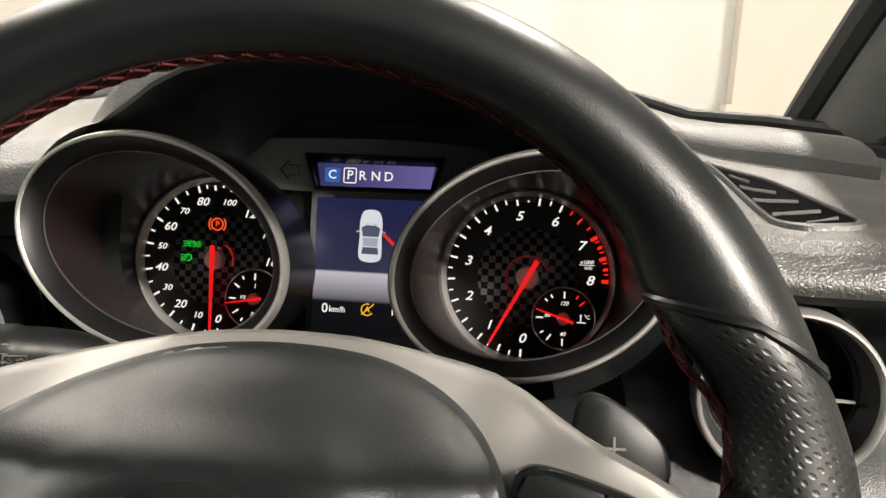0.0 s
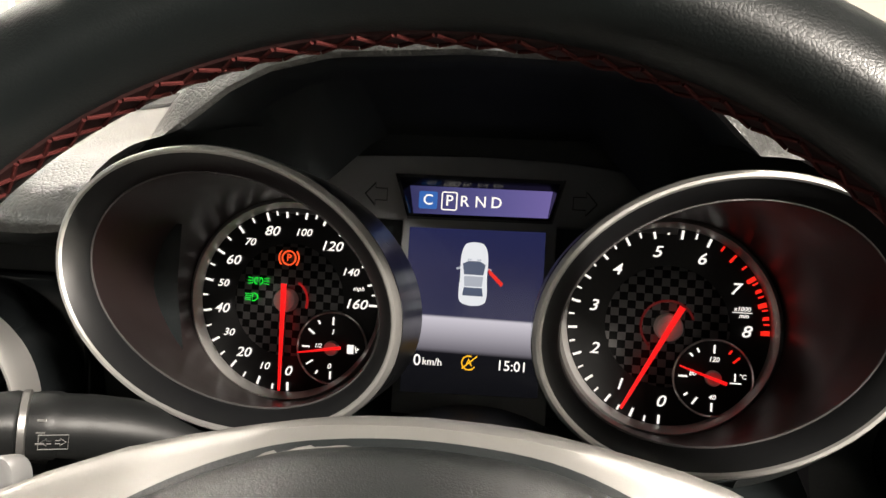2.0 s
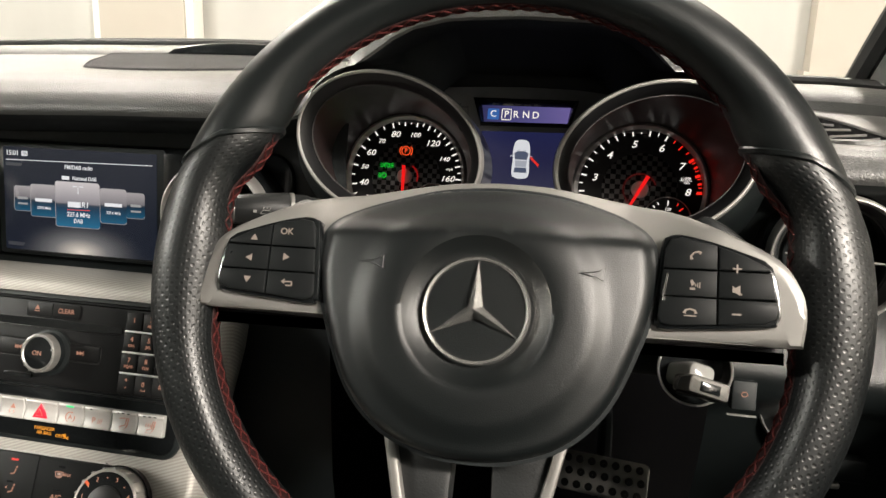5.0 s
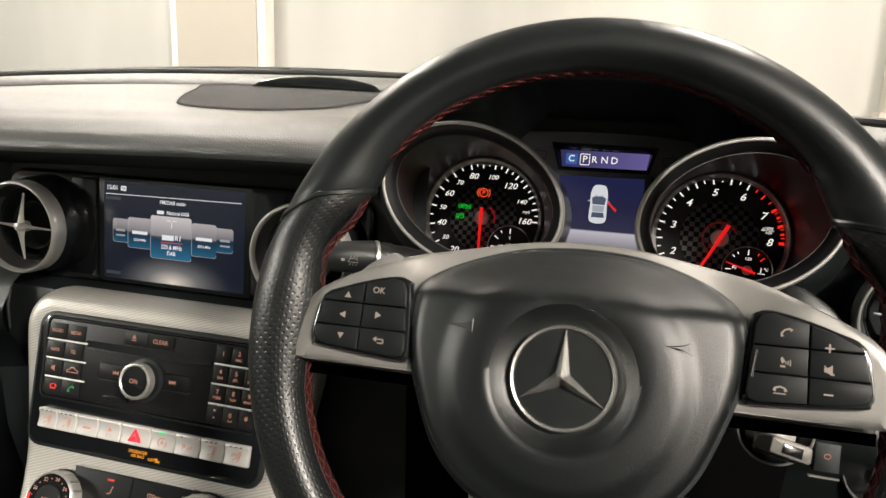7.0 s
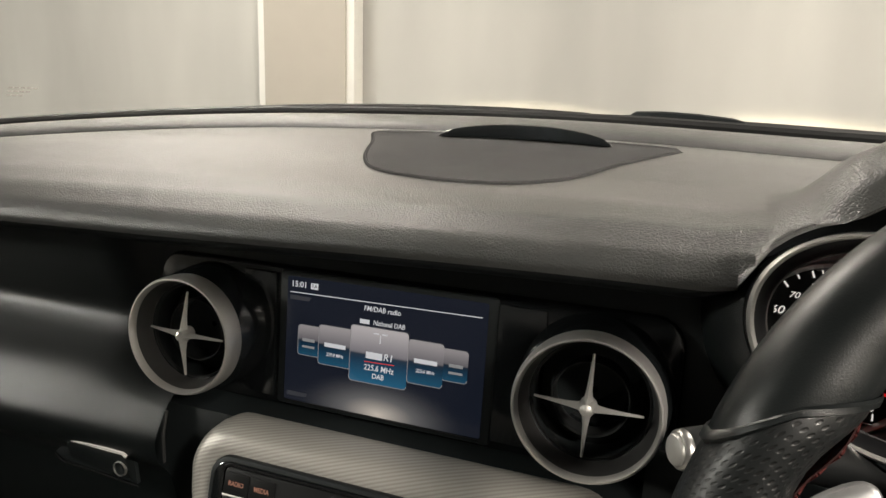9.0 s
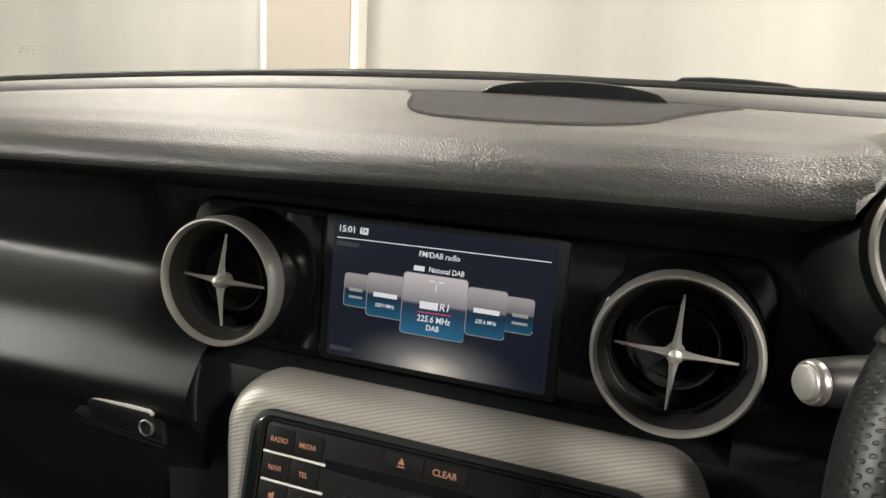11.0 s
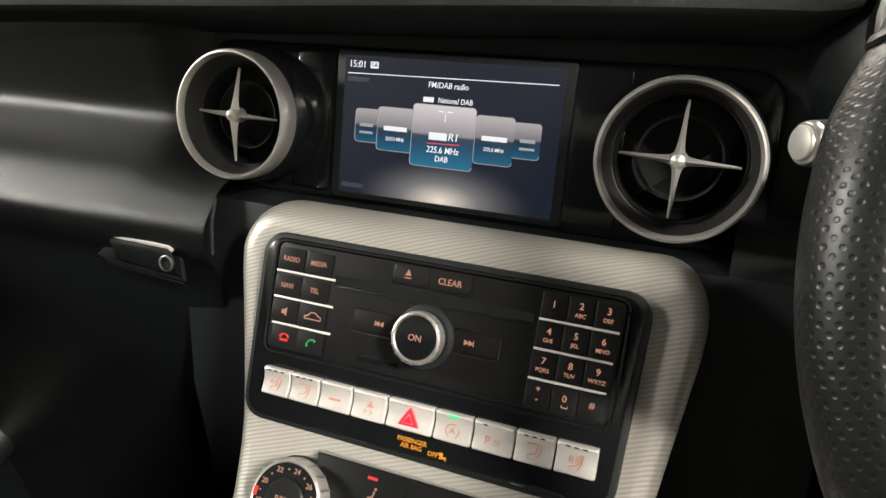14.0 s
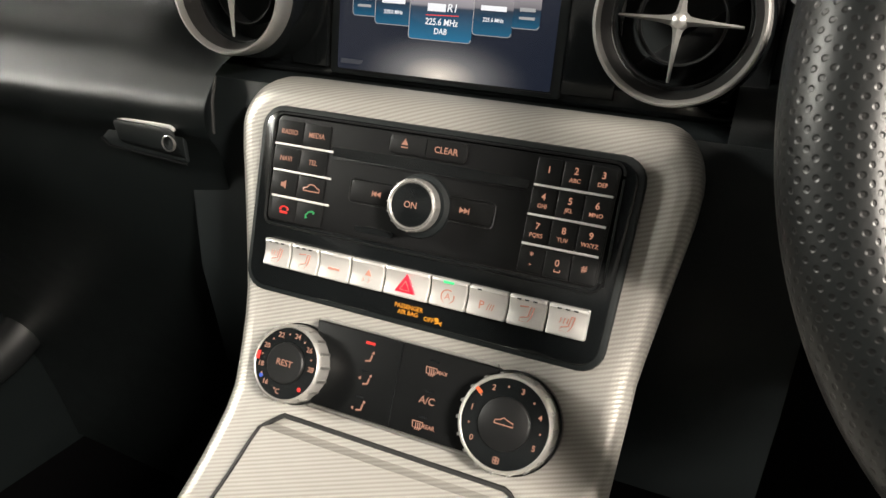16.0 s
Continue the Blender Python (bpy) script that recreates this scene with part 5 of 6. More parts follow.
part("upper_panel", prism(rrect(0.213, 0.0665, 0.004, 0.0078, 0.0075, top=1.015), ZF - 0.001, ZF + 0.0012, 0.0006), SLATE, audio)
ZP = ZF + 0.0012
part("frame_line", tube([(x, y, ZP - 0.0004) for x, y in rrect(0.217, 0.0705, 0.006, 0.0078, 0.0070, 4, 1.015)], 0.0008, 6), SLATE, audio)
for row, (y, a, b) in enumerate(((0.0229, "RADIO", "MEDIA"), (0.0065, "NAVI", "TEL"), (-0.0098, "", ""))):
    part("chrome_strip", box(-0.0995 + 0.0015 * row, -0.0572 + 0.0012 * row, y - 0.0007, y + 0.0007, ZP, ZP + 0.0016, bevel=0.0005), RING_METAL, audio, "thin chrome strip")
    for k, (t, x) in enumerate(((a, -0.0900), (b, -0.0702))):
        if t:
            yy = 0.0308 if row == 0 else 0.0141
            part("key", prism(rrect(0.0190, 0.0148, 0.0012, x, yy - 0.0002), ZP - 0.001, ZP + 0.0009, 0.0005), KEYBLACK, audio)
            part("key_text", words(t, 0.0030, x, yy, ZP + 0.001, wide=0.9), LIT_ORANGE, audio)
for x, y in ((-0.0882, -0.0020), (-0.0685, -0.0020), (-0.0860, -0.0180), (-0.0670, -0.0178)):
    part("key", prism(rrect(0.0190, 0.0146, 0.0012, x - 0.0008, y), ZP - 0.001, ZP + 0.0009, 0.0005), KEYBLACK, audio)
ZK = ZP + 0.001
bm = prism([(-0.0890, -0.0034), (-0.0872, -0.0046), (-0.0872, 0.0008), (-0.0890, -0.0006)], ZK, ZK + 0.0003)
bar((-0.0908, -0.0020), (-0.0888, -0.0020), 0.0026, ZK, ZK + 0.0003, bm)
part("mute_symbol", bm, LIT_ORANGE, audio)
carpts = [(-0.0740, -0.0034), (-0.0740, -0.0018), (-0.0715, -0.0010), (-0.0698, 0.0008), (-0.0668, 0.0008), (-0.0648, -0.0008), (-0.0628, -0.0014), (-0.0626, -0.0034), (-0.0740, -0.0034)]
part("car_symbol", tube([(x, y, ZK) for x, y in carpts], 0.0004, 5), LIT_ORANGE, audio)
bm = handset(-0.0860, -0.0172, 0, ZK, 0.9)
bar((-0.0888, -0.0194), (-0.0832, -0.0194), 0.0014, ZK, ZK + 0.0004, bm)
part("hang_up_symbol", bm, LIT_RED, audio, "lit red hang-up symbol")
part("call_symbol", handset(-0.0670, -0.0178, 35, ZK, 1.0), glow("green call legend", (0.02, 0.5, 0.12), 0.6), audio, "lit green call symbol")
part("disc_slot", prism([(0.0680, 0.0258), (0.004, 0.0270), (-0.0580, 0.0262), (-0.0572, 0.0208), (0.0, 0.0196), (0.0680, 0.0212)], ZP - 0.0005, ZP + 0.0004), GLOSS, audio, "dark disc slot")
part("slot_lip", box(-0.055, 0.066, 0.0190, 0.0202, ZP, ZP + 0.0008, bevel=0.0003), SLATE, audio)
part("eject_key", prism(rrect(0.0495, 0.0118, 0.003, 0.0048, 0.0342), ZP - 0.001, ZP + 0.0012, 0.0006), KEYBLACK, audio)
bm = tri(-0.0098, 0.0352, 90, 0.0024, ZP + 0.0012)
bar((-0.0120, 0.0326), (-0.0076, 0.0326), 0.0007, ZP + 0.0012, ZP + 0.0015, bm)
part("eject_symbol", bm, LIT_ORANGE, audio)
part("key_text", words("CLEAR", 0.0036, 0.0166, 0.0340, ZP + 0.0013, wide=0.95), LIT_ORANGE, audio)
part("key_divider", box(0.0038, 0.0043, 0.029, 0.0395, ZP + 0.001, ZP + 0.0014), GLOSS, audio)
for x0, x1, s in ((-0.0410, -0.0120, -1), (0.0225, 0.0510, 1)):
    part("skip_key", prism(rrect(x1 - x0, 0.0132, 0.002, (x0 + x1) / 2, 0.0025), ZP - 0.001, ZP + 0.0010, 0.0006), KEYBLACK, audio)
    ol = rrect(x1 - x0 + 0.0016, 0.0148, 0.003, (x0 + x1) / 2, 0.0025, 4)
    part("key_outline", tube([(x, y, ZP + 0.0004) for x, y in ol + ol[:1]], 0.0004, 5), SOFT, audio)
    cx = -0.0226 if s < 0 else 0.0332
    bm = tri(cx - s * 0.0014, 0.0026, 0 if s > 0 else 180, 0.0019, ZP + 0.001)
    tri(cx + s * 0.0014, 0.0026, 0 if s > 0 else 180, 0.0019, ZP + 0.001, bm)
    bar((cx + s * 0.0032, 0.0009), (cx + s * 0.0032, 0.0043), 0.0005, ZP + 0.001, ZP + 0.0013, bm)
    part("skip_symbol", bm, LIT_ORANGE, audio)
knob = part("volume_knob", lathe([(0.0190, ZP), (0.0186, ZP + 0.002), (0.0156, ZP + 0.003), (0.0152, ZP + 0.0125), (0.0146, ZP + 0.0140), (0.0138, ZP + 0.0148)], 64, 0.0063, 0.0007), BLACK, audio, "round volume knob with a knurled chrome collar")
bm = lathe([(0.0154, ZP + 0.004), (0.0154, ZP + 0.0128), (0.0148, ZP + 0.0143), (0.0134, ZP + 0.0149), (0.0124, ZP + 0.0138)], 64, 0.0063, 0.0007)
part("collar", bm, RIM_METAL, knob, "bright chrome collar")
for k in range(16):
    a = 22.5 * k
    part("collar_notch", bar(polar((0.0063, 0.0007), 0.0140, a), polar((0.0063, 0.0007), 0.0155, a), 0.0006, ZP + 0.0085, ZP + 0.0146), STEEL, knob)
part("knob_face", lathe([(0.0130, ZP + 0.0135), (0.0120, ZP + 0.0146), (0.006, ZP + 0.0150), (0.0004, ZP + 0.0151)], 48, 0.0063, 0.0007), GLOSS, knob)
part("key_text", words("ON", 0.0036, 0.0063, 0.0007, ZP + 0.0152), LIT_ORANGE, knob)
part("card_slot", prism(rrect(0.026, 0.0038, 0.0016, -0.0212, -0.0197), ZP - 0.0005, ZP + 0.0006), GLOSS, audio)
part("card_slot_lip", tube([(-0.0335, -0.0186, ZP + 0.0004), (-0.028, -0.0178, ZP + 0.0008), (-0.0212, -0.0176, ZP + 0.0009), (-0.014, -0.0178, ZP + 0.0008), (-0.009, -0.0186, ZP + 0.0004)], 0.0004, 5), SLATE, audio)
PAD_KEYS = (("1", ""), ("2", "ABC"), ("3", "DEF"), ("4", "GHI"), ("5", "JKL"), ("6", "MNO"), ("7", "PQRS"), ("8", "TUV"), ("9", "WXYZ"), ("*", "+"), ("0", ""), ("#", ""))
for k, (n_, l_) in enumerate(PAD_KEYS):
    c_, r_ = k % 3, k // 3
    x, y = 0.0779 - 0.0004 * r_ + 0.01485 * c_, 0.0318 - 0.0163 * r_
    part("number_key", prism(rrect(0.0142, 0.0146, 0.0008, x, y), ZP - 0.001, ZP + 0.0009, 0.0005), KEYBLACK, audio)
    part("key_text", words(n_, 0.0036, x, y + (0.0024 if l_ else 0.001), ZK), LIT_ORANGE, audio)
    if l_:
        part("key_text", words(l_, 0.0022, x, y - 0.0026, ZK), LIT_ORANGE, audio)
part("key_text", tube([(0.0905, -0.0195, ZK), (0.0905, -0.0207, ZK), (0.0937, -0.0207, ZK), (0.0937, -0.0195, ZK)], 0.0003, 4), LIT_ORANGE, audio)
for r_ in range(3):
    y = 0.0240 - 0.0163 * r_
    part("chrome_strip", box(0.0708 - 0.0004 * r_, 0.1142 - 0.0008 * r_, y - 0.0007, y + 0.0007, ZP, ZP + 0.0016, bevel=0.0005), RING_METAL, audio, "thin chrome strip")
part("side_gloss", box(0.1172, 0.1184, -0.024, 0.034, ZF, ZF + 0.001, bevel=0.0003), SLATE, audio)

# ---- row of nine silver keys ----
row_keys = thing("switch_row", PANEL_M, "row of nine silver toggle keys below the radio", "switch row")
edges_ = (-0.0955, -0.0752, -0.0543, -0.0317, -0.0086, 0.0214, 0.0448, 0.0690, 0.0915, 0.1146)
SEATLEG = glow("salmon key legend", (0.9, 0.30, 0.18), 0.10, (0.42, 0.20, 0.15))
KEY_FACE = ((-0.0373, -0.001), (-0.0373, 0.0042), (-0.0376, 0.0050), (-0.0390, 0.0052), (-0.0397, 0.0046), (-0.0412, 0.0040), (-0.0440, 0.0034), (-0.0475, 0.0034), (-0.0515, 0.0041), (-0.0533, 0.0043), (-0.0541, 0.0036), (-0.0541, -0.001))
for k in range(9):
    x0, x1 = edges_[k] + 0.0006, edges_[k + 1] - 0.0006
    rows = []
    for x, down, sh in ((x0, 0.0009, 0.0004), (x0 + 0.0003, 0.0003, 0.0001), (x0 + 0.0008, 0, 0), (x1 - 0.0008, 0, 0), (x1 - 0.0003, 0.0003, 0.0001), (x1, 0.0009, 0.0004)):
        rows.append([(x, y + sh * (1 if y < -0.046 else -1), ZF + z - (down if z > 0 else 0)) for y, z in KEY_FACE])
    key = part("toggle_key", loops_mesh(bmesh.new(), rows, True, True, True), KEY, row_keys)
    cx = (x0 + x1) / 2
    zt = ZF + 0.0037
    if k == 4:
        part("hazard_triangle", prism([polar((cx, -0.0472), 0.0078, a) for a in (90, 210, 330)], zt - 0.001, zt + 0.0014, 0.001), glow("red hazard plastic", (0.9, 0.02, 0.05), 0.35, (0.5, 0.01, 0.03)), key, "red translucent triangle")
        part("hazard_outline", tube([(*polar((cx, -0.0476), 0.0036, a), zt + 0.0015) for a in (90, 210, 330, 90)], 0.0003, 4), LIT_ORANGE, key)
    elif k in (0, 1, 7, 8):
        bm = tube([(cx + 0.0022, -0.0425, zt), (cx + 0.0012, -0.0480, zt), (cx - 0.0030, -0.0492, zt), (cx - 0.0036, -0.0510, zt), (cx + 0.0012, -0.0512, zt), (cx + 0.0030, -0.0478, zt), (cx + 0.0040, -0.0425, zt), (cx + 0.0022, -0.0425, zt)], 0.0004, 5)
        if k in (0, 8):
            for q in range(3):
                tube([(cx - 0.004 + 0.0020 * q, -0.0470, zt), (cx - 0.0034 + 0.0020 * q, -0.0440, zt)], 0.0003, 4, bm)
        else:
            tube([(cx - 0.0040, -0.0430, zt), (cx + 0.0010, -0.0424, zt)], 0.0004, 4, bm)
        part("seat_symbol", bm, SEATLEG, key)
    elif k == 5:
        bm = tube([(*polar((cx, -0.0475), 0.0040, a), zt) for a in range(60, 381, 20)], 0.0004, 5)
        words("A", 0.0036, cx, -0.0475, zt, bm)
        part("stop_start_symbol", bm, SEATLEG, key)
        part("green_light", box(cx - 0.0032, cx + 0.0032, -0.0398, -0.0384, zt, zt + 0.0018), glow("green key light", (0.05, 0.9, 0.3), 0.9), key, "lit green indicator")
    elif k == 6:
        part("parking_symbol", words("P", 0.0046, cx - 0.003, -0.0476, zt, words("///", 0.0036, cx + 0.0025, -0.0480, zt)), SEATLEG, key)
    elif k == 2:
        part("bar_mark", box(cx - 0.004, cx + 0.004, -0.0478, -0.0464, zt, zt + 0.0003), SEATLEG, key)
    else:
        bm = prism([polar((cx + 0.001, -0.0450), 0.0026, a) for a in (90, 210, 330)], zt, zt + 0.0003)
        for q in (-1, 1):
            tube([(cx + q * 0.002 - 0.001, -0.0505, zt), (cx + q * 0.002 + 0.0006, -0.0490, zt), (cx + q * 0.002 - 0.0006, -0.0480, zt)], 0.0004, 4, bm)
        part("skid_symbol", bm, SEATLEG, key)
    if k in (0, 1, 7, 8, 6):
        for q in range(3 if k != 6 else 1):
            part("unlit_light", box(cx - 0.0062 + 0.0046 * q, cx - 0.0038 + 0.0046 * q, -0.0394, -0.0386, zt + 0.0010, zt + 0.0016), BLACK, key)
bm = words("PASSENGER", 0.0026, 0.0090, -0.0598, ZF + 0.0006, wide=0.95)
words("AIR BAG", 0.0026, 0.0090, -0.0632, ZF + 0.0006, bm, wide=0.95)
words("OFF", 0.0026, 0.0228, -0.0641, ZF + 0.0006, bm)
prism([polar((0.0278, -0.0630), 0.0014, a) for a in range(0, 360, 60)], ZF + 0.0005, ZF + 0.0008, 0, bm)
bar((0.0268, -0.0652), (0.0312, -0.0640), 0.0008, ZF + 0.0005, ZF + 0.0008, bm)
bar((0.0262, -0.0622), (0.0312, -0.0658), 0.0005, ZF + 0.0005, ZF + 0.0009, bm)
part("airbag_text", bm, LIT_AMBER, row_keys, "lit amber warning text")

# ---- climate panel ----
CLIM_M = plane_at((-0.300, 0.3535, 0.8115), 30)
clim = thing("climate_panel", CLIM_M, "black climate panel with two ribbed rotary dials", "climate panel")
part("plate", prism([(0.054, -0.0232), (0.0585, 0.0262), (-0.0605, 0.0262), (-0.0515, -0.0232)], -0.006, 0.0022, 0.0008), material("climate black", (0.0030, 0.0034, 0.0037), 0.5, spec=0.15), clim)
part("edge_strip", bar((-0.058, 0.0274), (0.0575, 0.0276), 0.0012, 0.0, 0.0034), CHROME, clim)
part("edge_strip", bar((-0.052, -0.0246), (0.054, -0.0244), 0.0010, 0.0, 0.0026), CHROME, clim)
part("divider", bar((-0.0010, 0.0262), (0.0020, -0.0232), 0.0007, 0.0020, 0.0026), GLOSS, clim)


def small_pane(cx, cy, z):
    bm = tube([(cx - 0.0036, cy + 0.0018, z), (cx + 0.0030, cy + 0.0018, z), (cx + 0.0024, cy - 0.0018, z), (cx - 0.0030, cy - 0.0018, z), (cx - 0.0036, cy + 0.0018, z)], 0.0003, 4)
    for q in (-1, 0, 1):
        tube([(cx + 0.0013 * q, cy - 0.0030, z), (cx + 0.0013 * q + 0.0004, cy - 0.0010, z), (cx + 0.0013 * q - 0.0002, cy + 0.0012, z)], 0.00028, 4, bm)
    return bm


def air_man(cx, cy, z):
    bm = tube([(cx + 0.0020, cy + 0.0022, z), (cx + 0.0014, cy - 0.0012, z), (cx - 0.0016, cy - 0.0020, z)], 0.0006, 5)
    lathe([(0.0009, z), (0.0004, z + 0.0003)], 10, cx + 0.0024, cy + 0.0036, bm, cap=True)
    return bm


ZC = 0.0023
bm = air_man(-0.0210, 0.0118, ZC)
small_pane(-0.0248, 0.0140, ZC)
part("airflow_symbol", bm, LIT_ORANGE, clim)
for y, s in ((-0.0016, 1), (-0.0172, -1)):
    bm = air_man(-0.0192, y, ZC)
    prism([(-0.0246, y + s * 0.0012), (-0.0228, y + s * 0.0012 + 0.0010), (-0.0228, y + s * 0.0012 - 0.0010)], ZC, ZC + 0.0003, 0, bm)
    part("airflow_symbol", bm, LIT_ORANGE, clim)
part("red_light", box(-0.0250, -0.0188, 0.0200, 0.0216, ZC, ZC + 0.0004), LIT_RED, clim, "lit red indicator")
part("demist_symbol", small_pane(0.0196, 0.0148, ZC), LIT_ORANGE, clim)
part("key_text", words("MAX", 0.0022, 0.0262, 0.0148, ZC), LIT_ORANGE, clim)
part("key_text", words("A/C", 0.0040, 0.0212, -0.0024, ZC), LIT_ORANGE, clim)
part("demist_symbol", small_pane(0.0192, -0.0166, ZC), LIT_ORANGE, clim)
part("key_text", words("REAR", 0.0022, 0.0258, -0.0166, ZC), LIT_ORANGE, clim)
for x, y in ((-0.0212, 0.0040), (-0.0200, -0.0112), (0.0205, 0.0205), (0.0212, 0.0030), (0.0212, -0.0118)):
    part("unlit_light", box(x - 0.0026, x + 0.0026, y - 0.0006, y + 0.0006, ZC - 0.0003, ZC + 0.0002), GLOSS, clim)


def rotary(cx, cy, r, marks, label):
    k = part("rotary_dial", lathe([(r * 1.07, -0.004), (r * 1.07, 0.001), (r * 1.03, 0.0018)], 72, cx, cy), GLOSS, clim, label)
    part("collar", lathe([(r, 0.0), (r * 0.995, 0.011), (r * 0.97, 0.0135), (r * 0.925, 0.0145), (r * 0.90, 0.0138)], 72, cx, cy), VANE, k, "ribbed satin collar")
    for q in range(18):
        a = 20 * q + 7
        part("rib", bar(polar((cx, cy), r * 0.94, a), polar((cx, cy), r * 1.025, a), 0.0016, 0.002, 0.0130), CHROME, k)
    part("face", lathe([(r * 0.90, 0.0134), (r * 0.60, 0.0136), (0.0004, 0.0136)], 64, cx, cy), GLOSS, k)
    part("centre_button", lathe([(r * 0.54, 0.0134), (r * 0.53, 0.0150), (r * 0.50, 0.0155), (0.0004, 0.0152)], 48, cx, cy), KEYBLACK, k)
    for t, a in marks:
        x, y = polar((cx, cy), r * 0.74, a)
        if t == ".":
            part("dot", lathe([(0.0006, 0.0138), (0.0004, 0.0141), (0.0001, 0.0141)], 10, x, y), LIT_ORANGE, k)
        else:
            part("numeral", words(t, 0.0030, x, y, 0.0138), LIT_ORANGE, k)
    return k


# the left dial stands a little over towards the wheel
lk = rotary(-0.0680, -0.0035, 0.0236, [(t, 232 - 38.5 * i) for i, t in enumerate(("16", "18", "20", "22", "24", "26", "28"))] + [(".", 212.5 - 38.5 * i) for i in range(6)] + [("°C", 264)], "temperature dial numbered 16 to 28")
part("key_text", words("REST", 0.0036, -0.0680, -0.0035, 0.0157), LIT_ORANGE, lk)
part("red_pointer", bar(polar((-0.0680, -0.0035), 0.0190, 178), polar((-0.0680, -0.0035), 0.0214, 178), 0.0050, 0.0136, 0.0142), LIT_RED, lk)
for a, m_ in ((222, glow("blue dot", (0.02, 0.12, 0.8), 0.7)), (322, LIT_RED)):
    x, y = polar((-0.0680, -0.0035), 0.0183, a - 6)
    part("colour_dot", lathe([(0.0014, 0.0137), (0.0010, 0.0142), (0.0001, 0.0142)], 12, x, y), m_, lk)
rk = rotary(0.0708, -0.0008, 0.0268, [(t, 216 - 48 * i) for i, t in enumerate(("0", "1", "2", "3", "4", "5"))] + [(".", 192 - 48 * i) for i in range(5)], "fan speed dial numbered 0 to 5")
carpts = [(-0.0052, -0.0012), (-0.0050, 0.0006), (-0.0022, 0.0012), (-0.0004, 0.0026), (0.0018, 0.0016), (0.0050, 0.0008), (0.0054, -0.0012), (-0.0052, -0.0012)]
part("car_symbol", tube([(0.0708 + x, y, 0.0157) for x, y in carpts], 0.0003, 4), LIT_ORANGE, rk)
part("red_pointer", bar(polar((0.0708, -0.0008), 0.0205, 142), polar((0.0708, -0.0008), 0.0245, 142), 0.0020, 0.0136, 0.0142), glow("orange pointer", (1.0, 0.15, 0.03), 0.9), rk)
bm = bmesh.new()
for q in range(4):
    x, y = polar((0.0708, -0.0203), 0.0011, 45 + 90 * q)
    tube([(*polar((x, y), 0.0009, a), 0.0139) for a in range(0, 361, 45)], 0.00025, 4, bm)
part("fan_symbol", bm, LIT_ORANGE, rk)

# ---- lid of the tray below ----
def on_console(x, z_):
    ys = [p.x for p in line][::-1]
    zs = [p.y for p in line][::-1]
    return float(np.interp(z_, zs, ys))


lid = thing("tray_lid", Matrix.Identity(4), "closed silver twill lid of the console tray", "storage lid")
rows = []
for i in range(15):
    f = i / 14
    z_ = 0.777 - (0.777 - 0.668) * f
    y_ = on_console(CON_X, z_)
    hw = 0.083 + 0.035 * f
    hw -= 0.010 * max(0, 1 - f / 0.10) ** 2
    rows.append([(CON_X + 0.008 + hw * u, y_ - 0.0035 * (1 if abs(u) < 0.99 and i > 0 else -1), z_ + 0.004 * (1 if abs(u) < 0.99 and i > 0 else -1)) for u in (-1, -0.985, -0.95, -0.5, 0, 0.5, 0.95, 0.985, 1)])
part("lid_panel", loops_mesh(bmesh.new(), rows, closed=False), TWILL, lid)
gap = [Vector((p[0] - 0.002, p[1] - 0.0050, p[2] + 0.0050)) for p in [r[0] for r in rows][::-1]] + [Vector((rows[0][k][0], rows[0][k][1] - 0.0050, rows[0][k][2] + 0.0070)) for k in range(1, 8)] + [Vector((p[0] + 0.002, p[1] - 0.0050, p[2] + 0.0050)) for p in [r[-1] for r in rows]]
part("gap_seal", tube(gap, 0.0015, 6), RUBBER, lid, "black shut line round the lid")

# ---- what the radio display shows ----
SCR = bpy.data.materials.new("radio screen picture")
SCR.use_nodes = True
_nt = SCR.node_tree
_b = _nt.nodes["Principled BSDF"]
_b.inputs["Base Color"].default_value = (0.008, 0.008, 0.01, 1)
_b.inputs["Roughness"].default_value = 0.22
_tc = _nt.nodes.new("ShaderNodeTexCoord")
_mp = _nt.nodes.new("ShaderNodeMapping")
_mp.inputs["Location"].default_value = (-0.002, 0.060, 0)
_mp.inputs["Scale"].default_value = (16.0, 30.0, 0)
_gr = _nt.nodes.new("ShaderNodeTexGradient")
_gr.gradient_type = "QUADRATIC_SPHERE"
_rp = _nt.nodes.new("ShaderNodeValToRGB")
_rp.color_ramp.elements[0].color = (0.010, 0.014, 0.026, 1)
_rp.color_ramp.elements[1].color = (0.95, 0.84, 0.72, 1)
_e = _rp.color_ramp.elements.new(0.35)
_e.color = (0.20, 0.195, 0.195, 1)
_vm = _nt.nodes.new("ShaderNodeVectorMath")
_vm.operation = "MULTIPLY"
_vm.inputs[1].default_value = (15.0, 34.0, 0.0)
_va = _nt.nodes.new("ShaderNodeVectorMath")
_va.operation = "ADD"
_va.inputs[1].default_value = (0.0, 0.058, 0.0)
_nt.links.new(_tc.outputs["Object"], _va.inputs[0])
_nt.links.new(_va.outputs[0], _vm.inputs[0])
_nt.links.new(_vm.outputs[0], _gr.inputs["Vector"])
_nt.links.new(_gr.outputs["Fac"], _rp.inputs[0])
_nt.links.new(_rp.outputs[0], _b.inputs["Emission Color"])
_b.inputs["Emission Strength"].default_value = 0.75
scr = part("screen", prism(rrect(0.1530, 0.0925, 0.0015, -0.0005, -0.0137), 0.0004, 0.0012), SCR, display, "lit radio page with station tiles")
SW = glow("screen white", (0.9, 0.9, 0.92), 0.85)
zs = 0.0013
part("status_text", words("15:01", 0.0042, -0.0674, 0.0270, zs), SW, scr)
